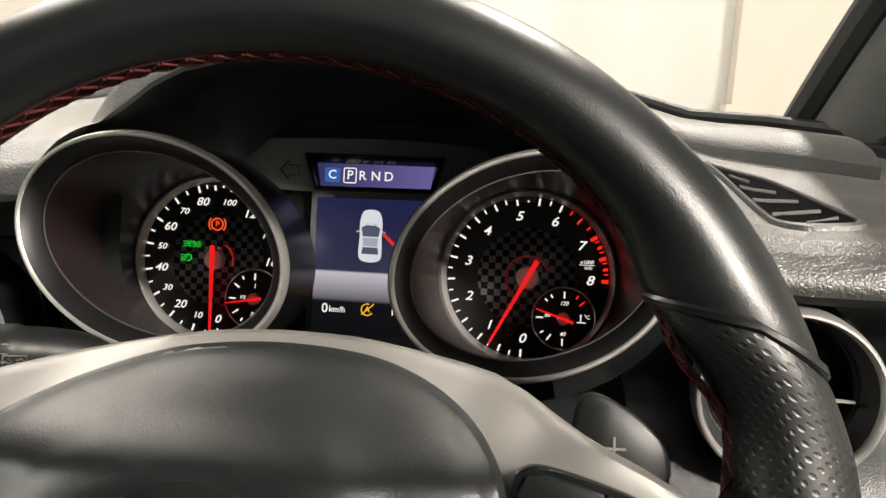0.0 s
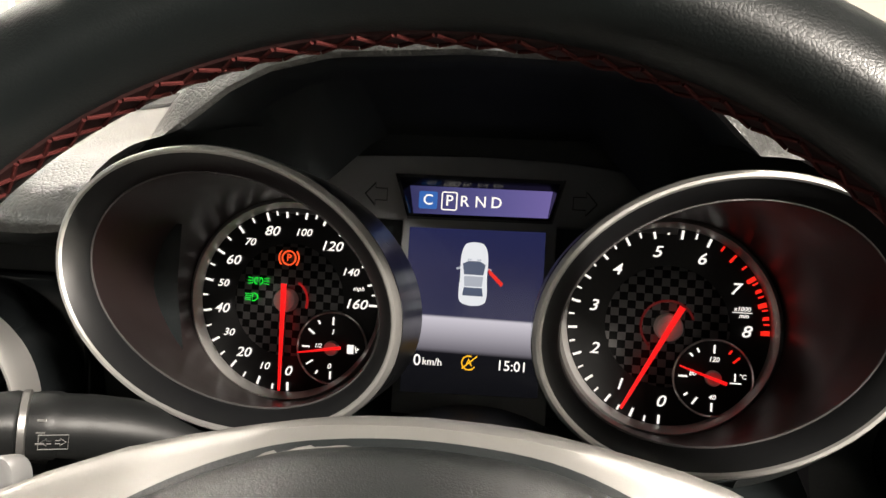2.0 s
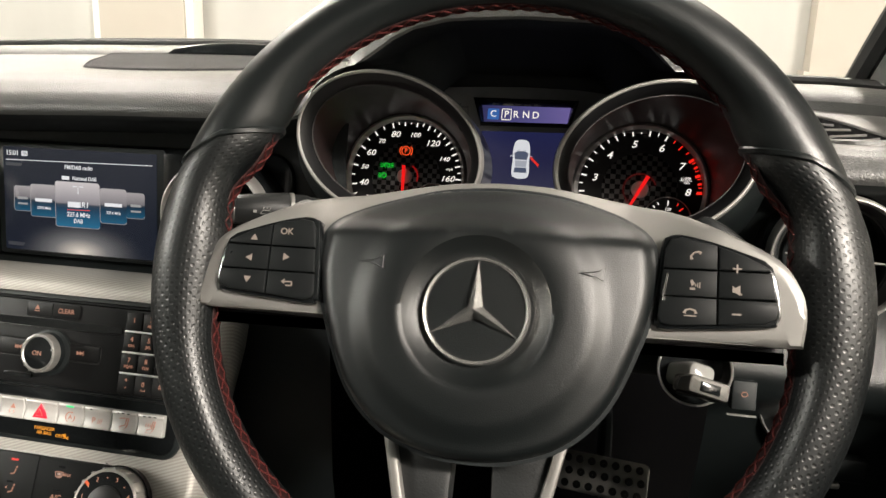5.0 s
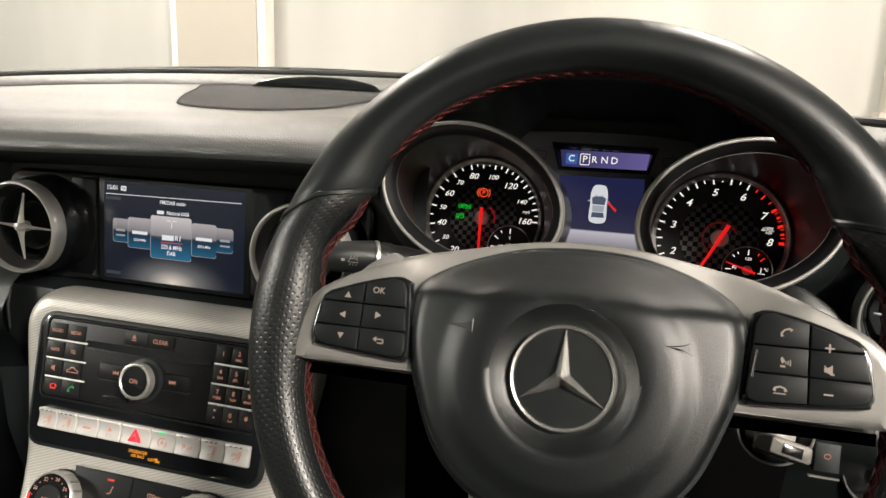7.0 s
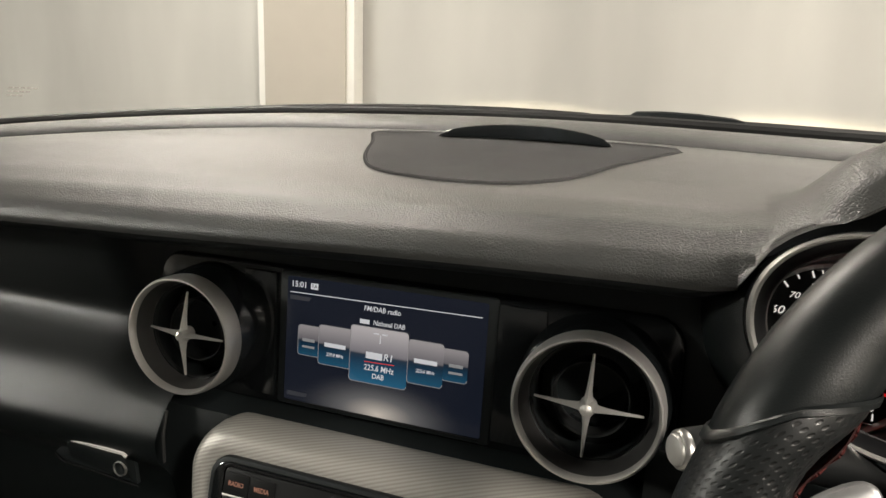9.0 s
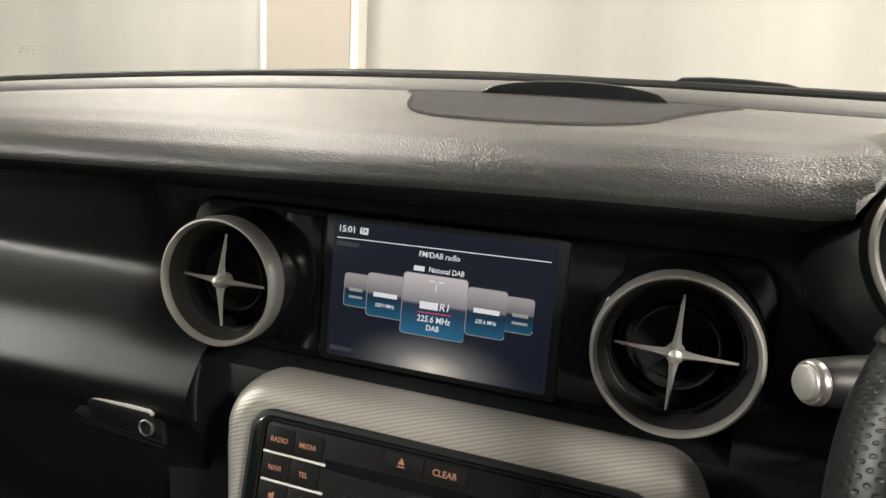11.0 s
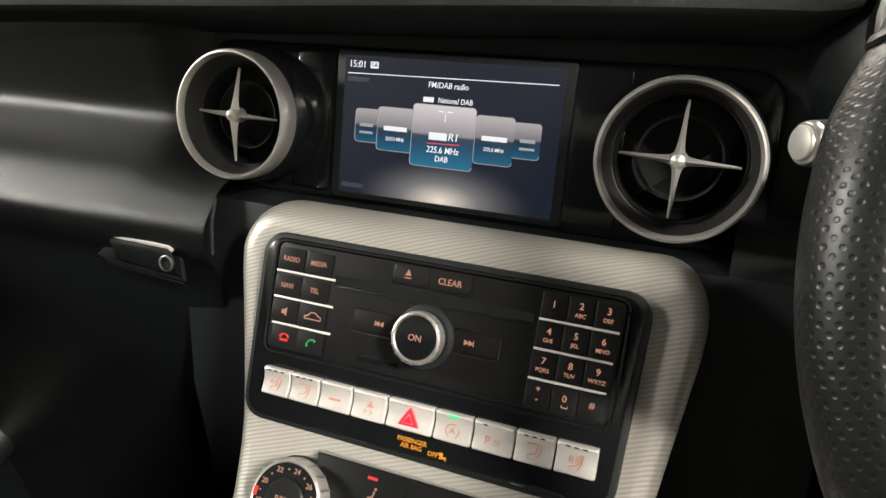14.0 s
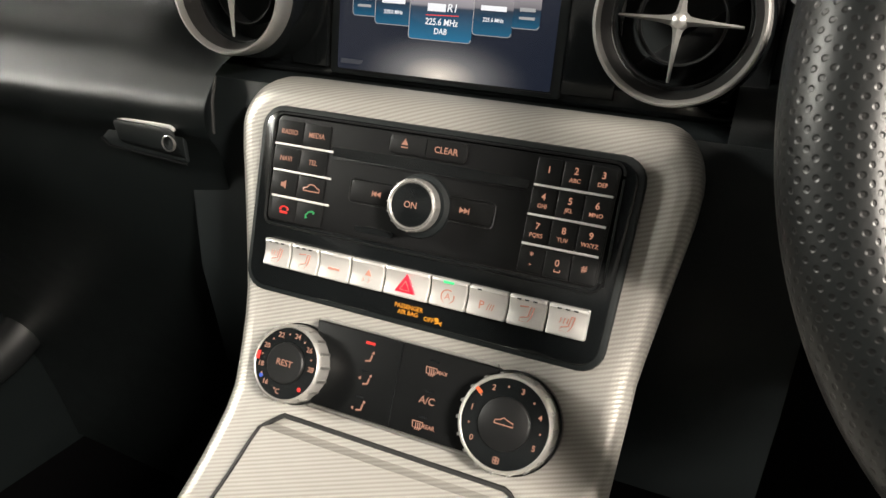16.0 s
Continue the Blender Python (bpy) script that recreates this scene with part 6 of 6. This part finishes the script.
part("status_tile", prism(rrect(0.0060, 0.0044, 0.0006, -0.0547, 0.0271), zs, zs + 0.0002), SW, scr)
part("status_letters", words("TA", 0.0026, -0.0547, 0.0271, zs + 0.0003), BLACK, scr)
part("rule_line", bar((-0.0745, 0.0210), (0.0720, 0.0226), 0.0006, zs, zs + 0.0002), SW, scr)
part("title_text", words("FM/DAB radio", 0.0036, -0.0005, 0.0170, zs, slant=0.1, wide=0.92), SW, scr)
bm = bar((-0.0172, 0.0076), (-0.0098, 0.0076), 0.0032, zs, zs + 0.0002)
words("National DAB", 0.0034, 0.0052, 0.0076, zs, bm, slant=0.1, wide=0.86)
part("title_text", bm, SW, scr, "station group title with its maker's name as a bar")
for corner in (1, -1):
    y = 0.0175 if corner > 0 else -0.0545
    part("corner_tab", prism([(-0.0745, y - 0.0018), (-0.0590, y - 0.0018), (-0.0570, y + 0.0010), (-0.0745, y + 0.0014)], zs, zs + 0.0002), glow("dim tab", (0.05, 0.055, 0.07), 0.6), scr)


def tile(x0, x1, y0, y1, z, dim, main=False):
    g = gradient_glow("station tile", [(0.0, (0.02 * dim, 0.16 * dim, 0.30 * dim)), (0.42, (0.012 * dim, 0.05 * dim, 0.10 * dim)), (0.50, (0.03 * dim, 0.05 * dim, 0.08 * dim)), (0.54, (0.30 * dim, 0.28 * dim, 0.30 * dim)), (1.0, (0.72 * dim, 0.66 * dim, 0.66 * dim))], 0.8, 1, y0, y1)
    t = part("station_tile", prism(rrect(x1 - x0, y1 - y0, 0.0024, (x0 + x1) / 2, (y0 + y1) / 2), z - 0.0002, z + 0.0003, 0.0002), g, scr)
    part("tile_edge", tube([(x, y, z + 0.0003) for x, y in rrect(x1 - x0, y1 - y0, 0.0024, (x0 + x1) / 2, (y0 + y1) / 2)], 0.00025, 4), glow("tile edge", (0.45, 0.43, 0.43), 0.6), t)
    return t


zt = 0.0016
tile(-0.0663, -0.0480, -0.0243, -0.0020, zt, 0.62)
tile(0.0462, 0.0645, -0.0240, -0.0018, zt, 0.62)
a = tile(-0.0490, -0.0222, -0.0284, 0.0004, zt + 0.0004, 0.72)
b = tile(0.0212, 0.0472, -0.0300, 0.0006, zt + 0.0004, 0.72)
c = tile(-0.0232, 0.0210, -0.0358, 0.0045, zt + 0.0008, 1.0)
ztx = zt + 0.0012
for x, t, n_ in ((-0.0355, "229.0 MHz", a), (0.0345, "225.6 MHz", b)):
    part("tile_text", words(t, 0.0024, x, -0.0205, ztx - 0.0004, slant=0.1, wide=0.9), SW, scr)
    part("station_name_bar", bar((x - 0.0085, -0.0135), (x + 0.0085, -0.0135), 0.0030, ztx - 0.0004, ztx - 0.0002), SW, scr)
for x in (-0.0575, 0.0562):
    part("station_name_bar", bar((x - 0.005, -0.0128), (x + 0.005, -0.0128), 0.0022, ztx - 0.0008, ztx - 0.0006), glow("dim screen text", (0.5, 0.5, 0.5), 0.6), scr)
    part("frequency_bar", bar((x - 0.005, -0.0178), (x + 0.005, -0.0178), 0.0016, ztx - 0.0008, ztx - 0.0006), glow("dim screen text", (0.5, 0.5, 0.5), 0.6), scr)
bm = bar((-0.0105, -0.0155), (0.0022, -0.0155), 0.0048, ztx, ztx + 0.0002)
words("R1", 0.0048, 0.0066, -0.0155, ztx, bm, slant=0.15)
part("station_name_bar", bm, SW, scr)
part("tile_text", words("225.6 MHz", 0.0040, -0.0003, -0.0245, ztx, slant=0.1, wide=0.9), SW, scr)
part("tile_text", words("DAB", 0.0036, -0.0005, -0.0302, ztx, slant=0.05, wide=0.9), SW, scr)
part("red_rule", bar((-0.0115, -0.0204), (0.0115, -0.0198), 0.0006, ztx, ztx + 0.0002), glow("red rule", (0.9, 0.05, 0.04), 0.8), scr)
bm = bar((0.0, -0.0060), (0.0, 0.0000), 0.0007, ztx, ztx + 0.0002, w2=0.0003)
for s in (-1, 1):
    bar((s * 0.0012, 0.0006), (s * 0.0052, 0.0006), 0.0008, ztx, ztx + 0.0002, bm)
part("mast_symbol", bm, SW, scr)
part("lower_edge", bar((-0.0735, -0.0606), (0.0765, -0.0612), 0.0007, 0.0010, 0.0016), SLATE, display)
for s, x0, x1 in ((-1, -0.115, -0.0865), (1, 0.0825, 0.115)):
    part("gloss_wing", prism([(x0, 0.0335), (x1, 0.0335), (x1, -0.0605), (x0, -0.0605)], -0.003, 0.0012, 0.0012), GLOSS, display)

# ---- glove box front and latch ----
glove = thing("glove_box_latch", plane_at((-0.558, 0.4315, 0.909), 3, 0), "chrome-edged recessed glove box latch with a keyhole", "glove box latch")
bm = prism([(0.040, -0.014), (0.036, 0.012), (-0.0225, 0.0135), (-0.044, -0.006), (-0.036, -0.0115)], -0.004, -0.0006, 0.0006)
part("recess", bm, BLACK, glove)
part("handle", loops_mesh(bmesh.new(), [[(-0.021, 0.0125, 0.006), (0.035, 0.0122, 0.006)], [(-0.022, 0.009, 0.0075), (0.038, 0.006, 0.0075)], [(-0.020, -0.004, 0.005), (0.040, -0.007, 0.005)], [(-0.018, -0.008, 0.0), (0.041, -0.011, 0.0)]], closed=False), FASCIA, glove)
part("chrome_edge", tube([(-0.021, 0.0130, 0.006), (0.0, 0.0130, 0.0063), (0.033, 0.0126, 0.006), (0.0365, 0.0105, 0.006)], 0.0015, 6), RING_METAL, glove, "thin chrome edge")
part("lower_edge", tube([(-0.043, -0.0065, 0.001), (-0.036, -0.0112, 0.001), (0.042, -0.0150, 0.001)], 0.0008, 6), SLATE, glove)
lock = part("key_lock", lathe([(0.0062, 0.0065), (0.0060, 0.0085), (0.0054, 0.0088), (0.0051, 0.0078)], 28, 0.0315, 0.0005), CHROME, glove, "round key lock")
part("barrel", lathe([(0.0049, 0.0078), (0.0046, 0.0068), (0.0003, 0.0068)], 28, 0.0315, 0.0005), BLACK, lock, "dark lock barrel")
part("keyhole", box(0.0311, 0.0319, -0.0010, 0.0022, 0.0066, 0.0070), RUBBER, lock)
part("shut_line", tube([(0.0705, 0.052, 0.0), (0.0700, 0.035, 0.0035), (0.0690, 0.012, 0.002)], 0.0012, 6), RUBBER, glove)

# ---- stalk, paddles, ignition and switches by the wheel ----
stalk = thing("control_stalk", Matrix.Identity(4), "black wiper and indicator stalk with chrome end ring", "control stalk")
STALK_LINE = smooth_line([(-0.137, 0.3665, 1.0435), (-0.118, 0.3785, 1.0425), (-0.100, 0.3895, 1.041), (-0.080, 0.4015, 1.0365), (-0.060, 0.414, 1.0285), (-0.038, 0.4275, 1.014), (-0.012, 0.444, 0.998)], 8)


def stalk_point(x):
    return Vector(tuple(float(np.interp(x, [p.x for p in STALK_LINE], [p[k] for p in STALK_LINE])) for k in range(3)))


def on_stalk(nm, mat, prof, label=""):
    """A piece of the stalk: (x along it, radius) pairs."""
    return part(nm, tube([stalk_point(x) for x, r in prof], 0.01, 24, radii=[r for x, r in prof]), mat, stalk, label)


GRIP = material("satin black grip", (0.0085, 0.0092, 0.0094), 0.45, spec=0.3, bump=0.08, scale=900)
on_stalk("arm", GRIP, [(-0.096, 0.0118), (-0.092, 0.0123), (-0.0885, 0.0123), (-0.0875, 0.0116), (-0.08, 0.0120), (-0.07, 0.0120), (-0.06, 0.0115), (-0.05, 0.0105), (-0.038, 0.009), (-0.012, 0.008)])
on_stalk("ring", CHROME, [(-0.0985, 0.0118), (-0.0982, 0.0128), (-0.0964, 0.0128), (-0.096, 0.0118)], "chrome ring")
on_stalk("twist_grip", GRIP, [(-0.1296, 0.0094), (-0.1290, 0.0099), (-0.114, 0.0114), (-0.0992, 0.0125), (-0.0986, 0.0119)])
on_stalk("end_cap", CHROME, [(-0.1330, 0.0082), (-0.1326, 0.0088), (-0.1318, 0.0092), (-0.1300, 0.0096), (-0.1296, 0.0094)], "satin chrome end cap")
on_stalk("push_button", VANE, [(-0.1350, 0.0015), (-0.1348, 0.0050), (-0.1344, 0.0068), (-0.1337, 0.0074), (-0.1326, 0.0075)], "pale satin push button")
dirn = (stalk_point(-0.115) - stalk_point(-0.075)).normalized()
along = dirn * -1
facing = along.cross(Vector((0, 0, 1))).normalized()
STALK_M = Matrix.Translation(stalk_point(-0.08)) @ Matrix((along, facing.cross(along), facing)).transposed().to_4x4()
GREYPRINT = material("grey print", (0.16, 0.158, 0.152), 0.6)


def printed(bm, nm):
    ob = new(nm, mesh_of(nm, bm, GREYPRINT))
    ob.matrix_world = Matrix.Identity(4)
    ob.parent = stalk
    ob.data.transform(STALK_M)
    return ob


zst = 0.0121
bm = tube([(-0.0104 + x, y, zst) for x, y in ((-0.0047, 0.0027), (0.0047, 0.0027), (0.0047, -0.0027), (-0.0047, -0.0027), (-0.0047, 0.0027))], 0.00024, 4)
for s in (-1, 1):
    cx = -0.0104 + s * 0.0006
    tube([(cx, 0.0006, zst), (cx + s * 0.0015, 0.0006, zst), (cx + s * 0.0015, 0.0014, zst), (cx + s * 0.0034, 0, zst), (cx + s * 0.0015, -0.0014, zst), (cx + s * 0.0015, -0.0006, zst), (cx, -0.0006, zst)], 0.00022, 4, bm)
printed(bm, "indicator_symbol")
zgr = 0.0126
bm = tube([(-0.0420, -0.0012, zgr), (-0.0405, 0.0014, zgr), (-0.036, 0.0014, zgr), (-0.0345, -0.0012, zgr), (-0.0420, -0.0012, zgr)], 0.0003, 4)
for q in range(3):
    tube([(-0.0405 + 0.0022 * q, 0.0022, zgr), (-0.0400 + 0.0022 * q, 0.0036, zgr)], 0.00025, 4, bm)
    tube([(-0.0405 + 0.0022 * q, -0.0036, zgr), (-0.0400 + 0.0022 * q, -0.0022, zgr)], 0.00025, 4, bm)
bar((-0.0468, 0.0), (-0.0445, 0.0), 0.0018, zgr - 0.0003, zgr, bm)
printed(bm, "wiper_symbol")
bm = bmesh.new()
for q in (0.0075, 0.0035, -0.0005):
    bar((-0.0160, q), (-0.0132, q), 0.0005, 0.0112, math.sqrt(0.0125 ** 2 - q * q), bm)
printed(bm, "wiper_scale")

# twin paddles: left in its lit grey, right with shade put into the colour
PADDLE = material("grey paddle plastic", (0.22, 0.22, 0.22), 0.38, metal=0.3)
for s in (-1, 1):
    o = [(s * 0.108, 0.034), (s * 0.1105, 0.057), (s * 0.1140, 0.0655), (s * 0.1215, 0.0655), (s * 0.1355, 0.0565), (s * 0.1425, 0.0465), (s * 0.141, 0.034), (s * 0.12, 0.018)]
    pd = thing("paddle_shifter", WHEEL_M, "gear shift paddle behind the wheel spoke, the right one coloured for shade", "gear paddle", "gear shift paddles")
    part("blade", prism(closed_smooth(o if s < 0 else o[::-1], 4), -0.044, -0.036, 0.0022), PADDLE if s < 0 else material("shaded paddle plastic", (0.0075, 0.0085, 0.0088), 0.32, spec=0.4), pd)
    bm = bar((s * 0.124 - 0.004, 0.048), (s * 0.124 + 0.004, 0.048), 0.0008, -0.0362, -0.0357)
    if s > 0:
        bar((s * 0.124, 0.044), (s * 0.124, 0.052), 0.0008, -0.0362, -0.0356, bm)
    part("mark", bm, GREYPRINT, pd)

col = thing("steering_column", WHEEL_M, "black plastic steering column shroud", "column shroud")
part("shroud", lathe([(0.052, -0.03), (0.056, -0.05), (0.064, -0.09), (0.075, -0.15), (0.085, -0.22)], 40), BLACK, col)

IGN_M = plane_at((0.188, 0.420, 0.942), 15)
ign = thing("ignition_lock", IGN_M, "round ignition lock with chrome ring", "ignition lock")
part("ring", lathe([(0.0250, -0.006), (0.0255, 0.0), (0.0245, 0.002), (0.0232, 0.001), (0.0228, -0.012), (0.0004, -0.012)], 48), GLOSS, ign)
part("chrome_ring", lathe([(0.0236, 0.0012), (0.0242, 0.0026), (0.0250, 0.0026), (0.0256, 0.0008)], 48), CHROME, ign, "thin chrome ring")
key = thing("ignition_key", IGN_M @ Matrix.Translation((-0.005, -0.008, 0.002)) @ Euler((radians(-14), radians(16), radians(-14))).to_matrix().to_4x4(), "grey electronic car key in the ignition lock", "car key")
part("fob", prism(rrect(0.020, 0.016, 0.005, 0, 0.004), -0.012, 0.020, 0.004), material("clear grey fob", (0.22, 0.22, 0.21), 0.15), key)
part("fob_end", prism(rrect(0.030, 0.0125, 0.003, 0.003, -0.004), 0.006, 0.028, 0.003), material("satin fob end", (0.34, 0.33, 0.31), 0.25, metal=0.7), key, "satin chrome fob end")
part("fob_window", box(-0.004, 0.010, -0.0075, -0.001, 0.028, 0.0288, bevel=0.0004), GLOSS, key)
sw = thing("fog_light_switch", IGN_M @ Matrix.Translation((0.033, -0.014, 0.002)), "small square black switch with an orange symbol", "switch")
part("cap", prism(rrect(0.016, 0.020, 0.001), -0.010, 0.001, 0.0008), BLACK, sw)
part("symbol", tube([(0.002 * math.cos(radians(a)), 0.001 + 0.0016 * math.sin(radians(a)), 0.0012) for a in range(0, 361, 30)], 0.0003, 4), LIT_ORANGE, sw)
part("chrome_strip", box(-0.0105, 0.0085, -0.0142, -0.0130, -0.002, 0.001), CHROME, sw)
LSW_M = plane_at((0.269, 0.450, 0.907), 8)
lsw = thing("light_switch", LSW_M, "round headlamp switch with chrome ring beside the column", "light switch")
part("ring", lathe([(0.0285, -0.004), (0.0290, 0.0015), (0.0278, 0.0032), (0.0265, 0.0015), (0.0262, -0.004)], 56), CHROME, lsw, "chrome ring")
part("plate", lathe([(0.0264, -0.002), (0.0150, -0.001), (0.0148, 0.010), (0.0125, 0.0125), (0.0004, 0.0130)], 48), BLACK, lsw)
lv = thing("bonnet_lever", plane_at((0.300, 0.445, 0.868), 8), "dark lever with a pale tab below the light switch", "release lever")
part("lever", prism(rrect(0.034, 0.018, 0.004), -0.008, 0.006, 0.003), BLACK, lv)
part("tab", prism(rrect(0.016, 0.0045, 0.0018, -0.008, -0.013), -0.006, 0.004, 0.001), KEY, lv, "pale metal tab")

# brake pedal deep in the footwell
pedal = thing("brake_pedal", plane_at((0.149, 0.70, 0.685), 30, 0, -4), "brushed steel brake pedal with black rubber studs", "brake pedal")
part("plate", prism(rrect(0.104, 0.046, 0.008), -0.006, 0.0, 0.0015), STEEL, pedal)
for r_ in range(3):
    for c_ in range(7):
        part("stud", lathe([(0.0046, -0.001), (0.0046, 0.0018), (0.0038, 0.0028), (0.0003, 0.0028)], 14, -0.042 + 0.0138 * c_ + 0.003 * (r_ % 2), 0.0145 - 0.0145 * r_), RUBBER, pedal)
part("arm", tube([(0.0, 0.0, -0.006), (0.0, 0.06, -0.08), (0.0, 0.15, -0.27)], 0.009, 8), BLACK, pedal)

# ---- demister vent and pillar at the driver's end of the dash ----
dem = thing("demister_vent", Matrix.Identity(4), "leaf-shaped side window demister vent with slats", "demister vent")
leaf = [(0.262, 0.590), (0.279, 0.578), (0.291, 0.564), (0.302, 0.540), (0.311, 0.520), (0.319, 0.503), (0.311, 0.495), (0.296, 0.490), (0.281, 0.492), (0.2735, 0.512), (0.2695, 0.535), (0.265, 0.567)]
lf = closed_smooth(leaf, 4)
mx, my = 0.288, 0.533
lift_ = lambda x, y, dz: (x, y, dash_z(x, y) + dz)
part("frame", loops_mesh(bmesh.new(), [[lift_(mx + (x - mx) * s, my + (y - my) * s, dz) for x, y in lf] for s, dz in ((1.12, -0.001), (1.09, 0.0026), (1.03, 0.0036), (0.985, 0.0030), (0.965, 0.0008))]), LEATHER, dem, "thin pale frame")
# flat near-black sheet in place of the vent's shaded hole
part("opening_shade", loops_mesh(bmesh.new(), [[lift_(mx + (x - mx) * s, my + (y - my) * s, 0.0018) for x, y in lf] for s in (0.975, 0.5, 0.05)], True, False, True), SHADED_CARPET, dem)
for p, q in (((0.2695, 0.571), (0.279, 0.562)), ((0.2705, 0.551), (0.289, 0.543)), ((0.2725, 0.530), (0.297, 0.529)), ((0.277, 0.509), (0.304, 0.515)), ((0.291, 0.497), (0.310, 0.506))):
    rows = []
    for f in (0, 0.25, 0.5, 0.75, 1):
        x, y = p[0] + (q[0] - p[0]) * f, p[1] + (q[1] - p[1]) * f
        rows.append([lift_(x, y + d, 0.0018 + dz) for d, dz in ((-0.0016, -0.0004), (-0.0010, 0.0012), (0.0002, 0.0014), (0.0022, -0.0002))])
    part("slat", loops_mesh(bmesh.new(), rows, closed=False), TRIM_GREY, dem)
path_ = smooth_line([(0.375, 0.715, 1.085), (0.375, 0.665, 1.14), (0.385, 0.545, 1.25), (0.385, 0.35, 1.345), (0.37, 0.15, 1.42)], 5)
for mirror in (False, True):
    flip = (lambda x: 2 * CAR_X - x) if mirror else (lambda x: x)
    pil = thing("windscreen_pillar", Matrix.Identity(4), "grey cloth-covered windscreen pillar with black seal", "windscreen pillar", "windscreen pillars")
    rows = []
    for i, p in enumerate(path_):
        rows.append([(flip(x), y, z) for x, y, z in ((p.x - 0.022 + 0.004 * i / len(path_), p.y + 0.006, p.z), (p.x - 0.027, p.y - 0.004, p.z), (p.x - 0.022, p.y - 0.018, p.z - 0.004), (p.x - 0.004, p.y - 0.032, p.z - 0.01), (p.x + 0.022, p.y - 0.036, p.z - 0.014), (p.x + 0.05, p.y - 0.02, p.z - 0.01), (p.x + 0.05, p.y + 0.02, p.z))])
    part("cover", loops_mesh(bmesh.new(), rows), TRIM_GREY, pil)
    part("seal", tube([(flip(p.x - 0.027), p.y + 0.012, p.z + 0.004) for p in path_], 0.014, 10), RUBBER, pil)
glass_rows = []
for k in range(21):
    x = -1.03 + 1.40 * k / 20
    u = (x - CAR_X) / 0.71
    base = (x, rear_y(x) + 0.02, dash_z(x, rear_y(x)) + 0.008) if abs(x - HOOD_X) > 0.3 else (x, rear_y(x) + 0.02, 1.15)
    topp = (CAR_X + u * 0.62, 0.16 - 0.05 * u * u, 1.43 - 0.02 * u * u)
    glass_rows.append([tuple(Vector(base).lerp(Vector(topp), f) + Vector((0, 0.03, 0.035)) * math.sin(math.pi * f)) for f in (0, 0.25, 0.5, 0.75, 1)])
GLASS = bpy.data.materials.new("windscreen glass")
GLASS.use_nodes = True
_g = GLASS.node_tree.nodes["Principled BSDF"]
_g.inputs["Base Color"].default_value = (0.97, 0.99, 0.98, 1)
_g.inputs["Roughness"].default_value = 0.0
_g.inputs["IOR"].default_value = 1.02
_g.inputs["Transmission Weight"].default_value = 1.0
pane = setting("windscreen", loops_mesh(bmesh.new(), glass_rows, closed=False), GLASS, "clear curved windscreen glass", "windscreen", True)
pane.visible_shadow = False
bm = bmesh.new()
for r_ in range(3):
    for c_ in range(5 - r_):
        box(0.0075 * c_, 0.0075 * c_ + 0.0055, -0.0055 * r_, -0.0055 * r_ + 0.0024, 0.0, 0.0004, bm)
mark = part("printed_mark", bm, material("grey glass print", (0.35, 0.33, 0.30), 0.7), pane, "small unreadable grey print low on the glass")
mark.data.transform(plane_at((-0.955, 0.700, 1.177), 40, 24))
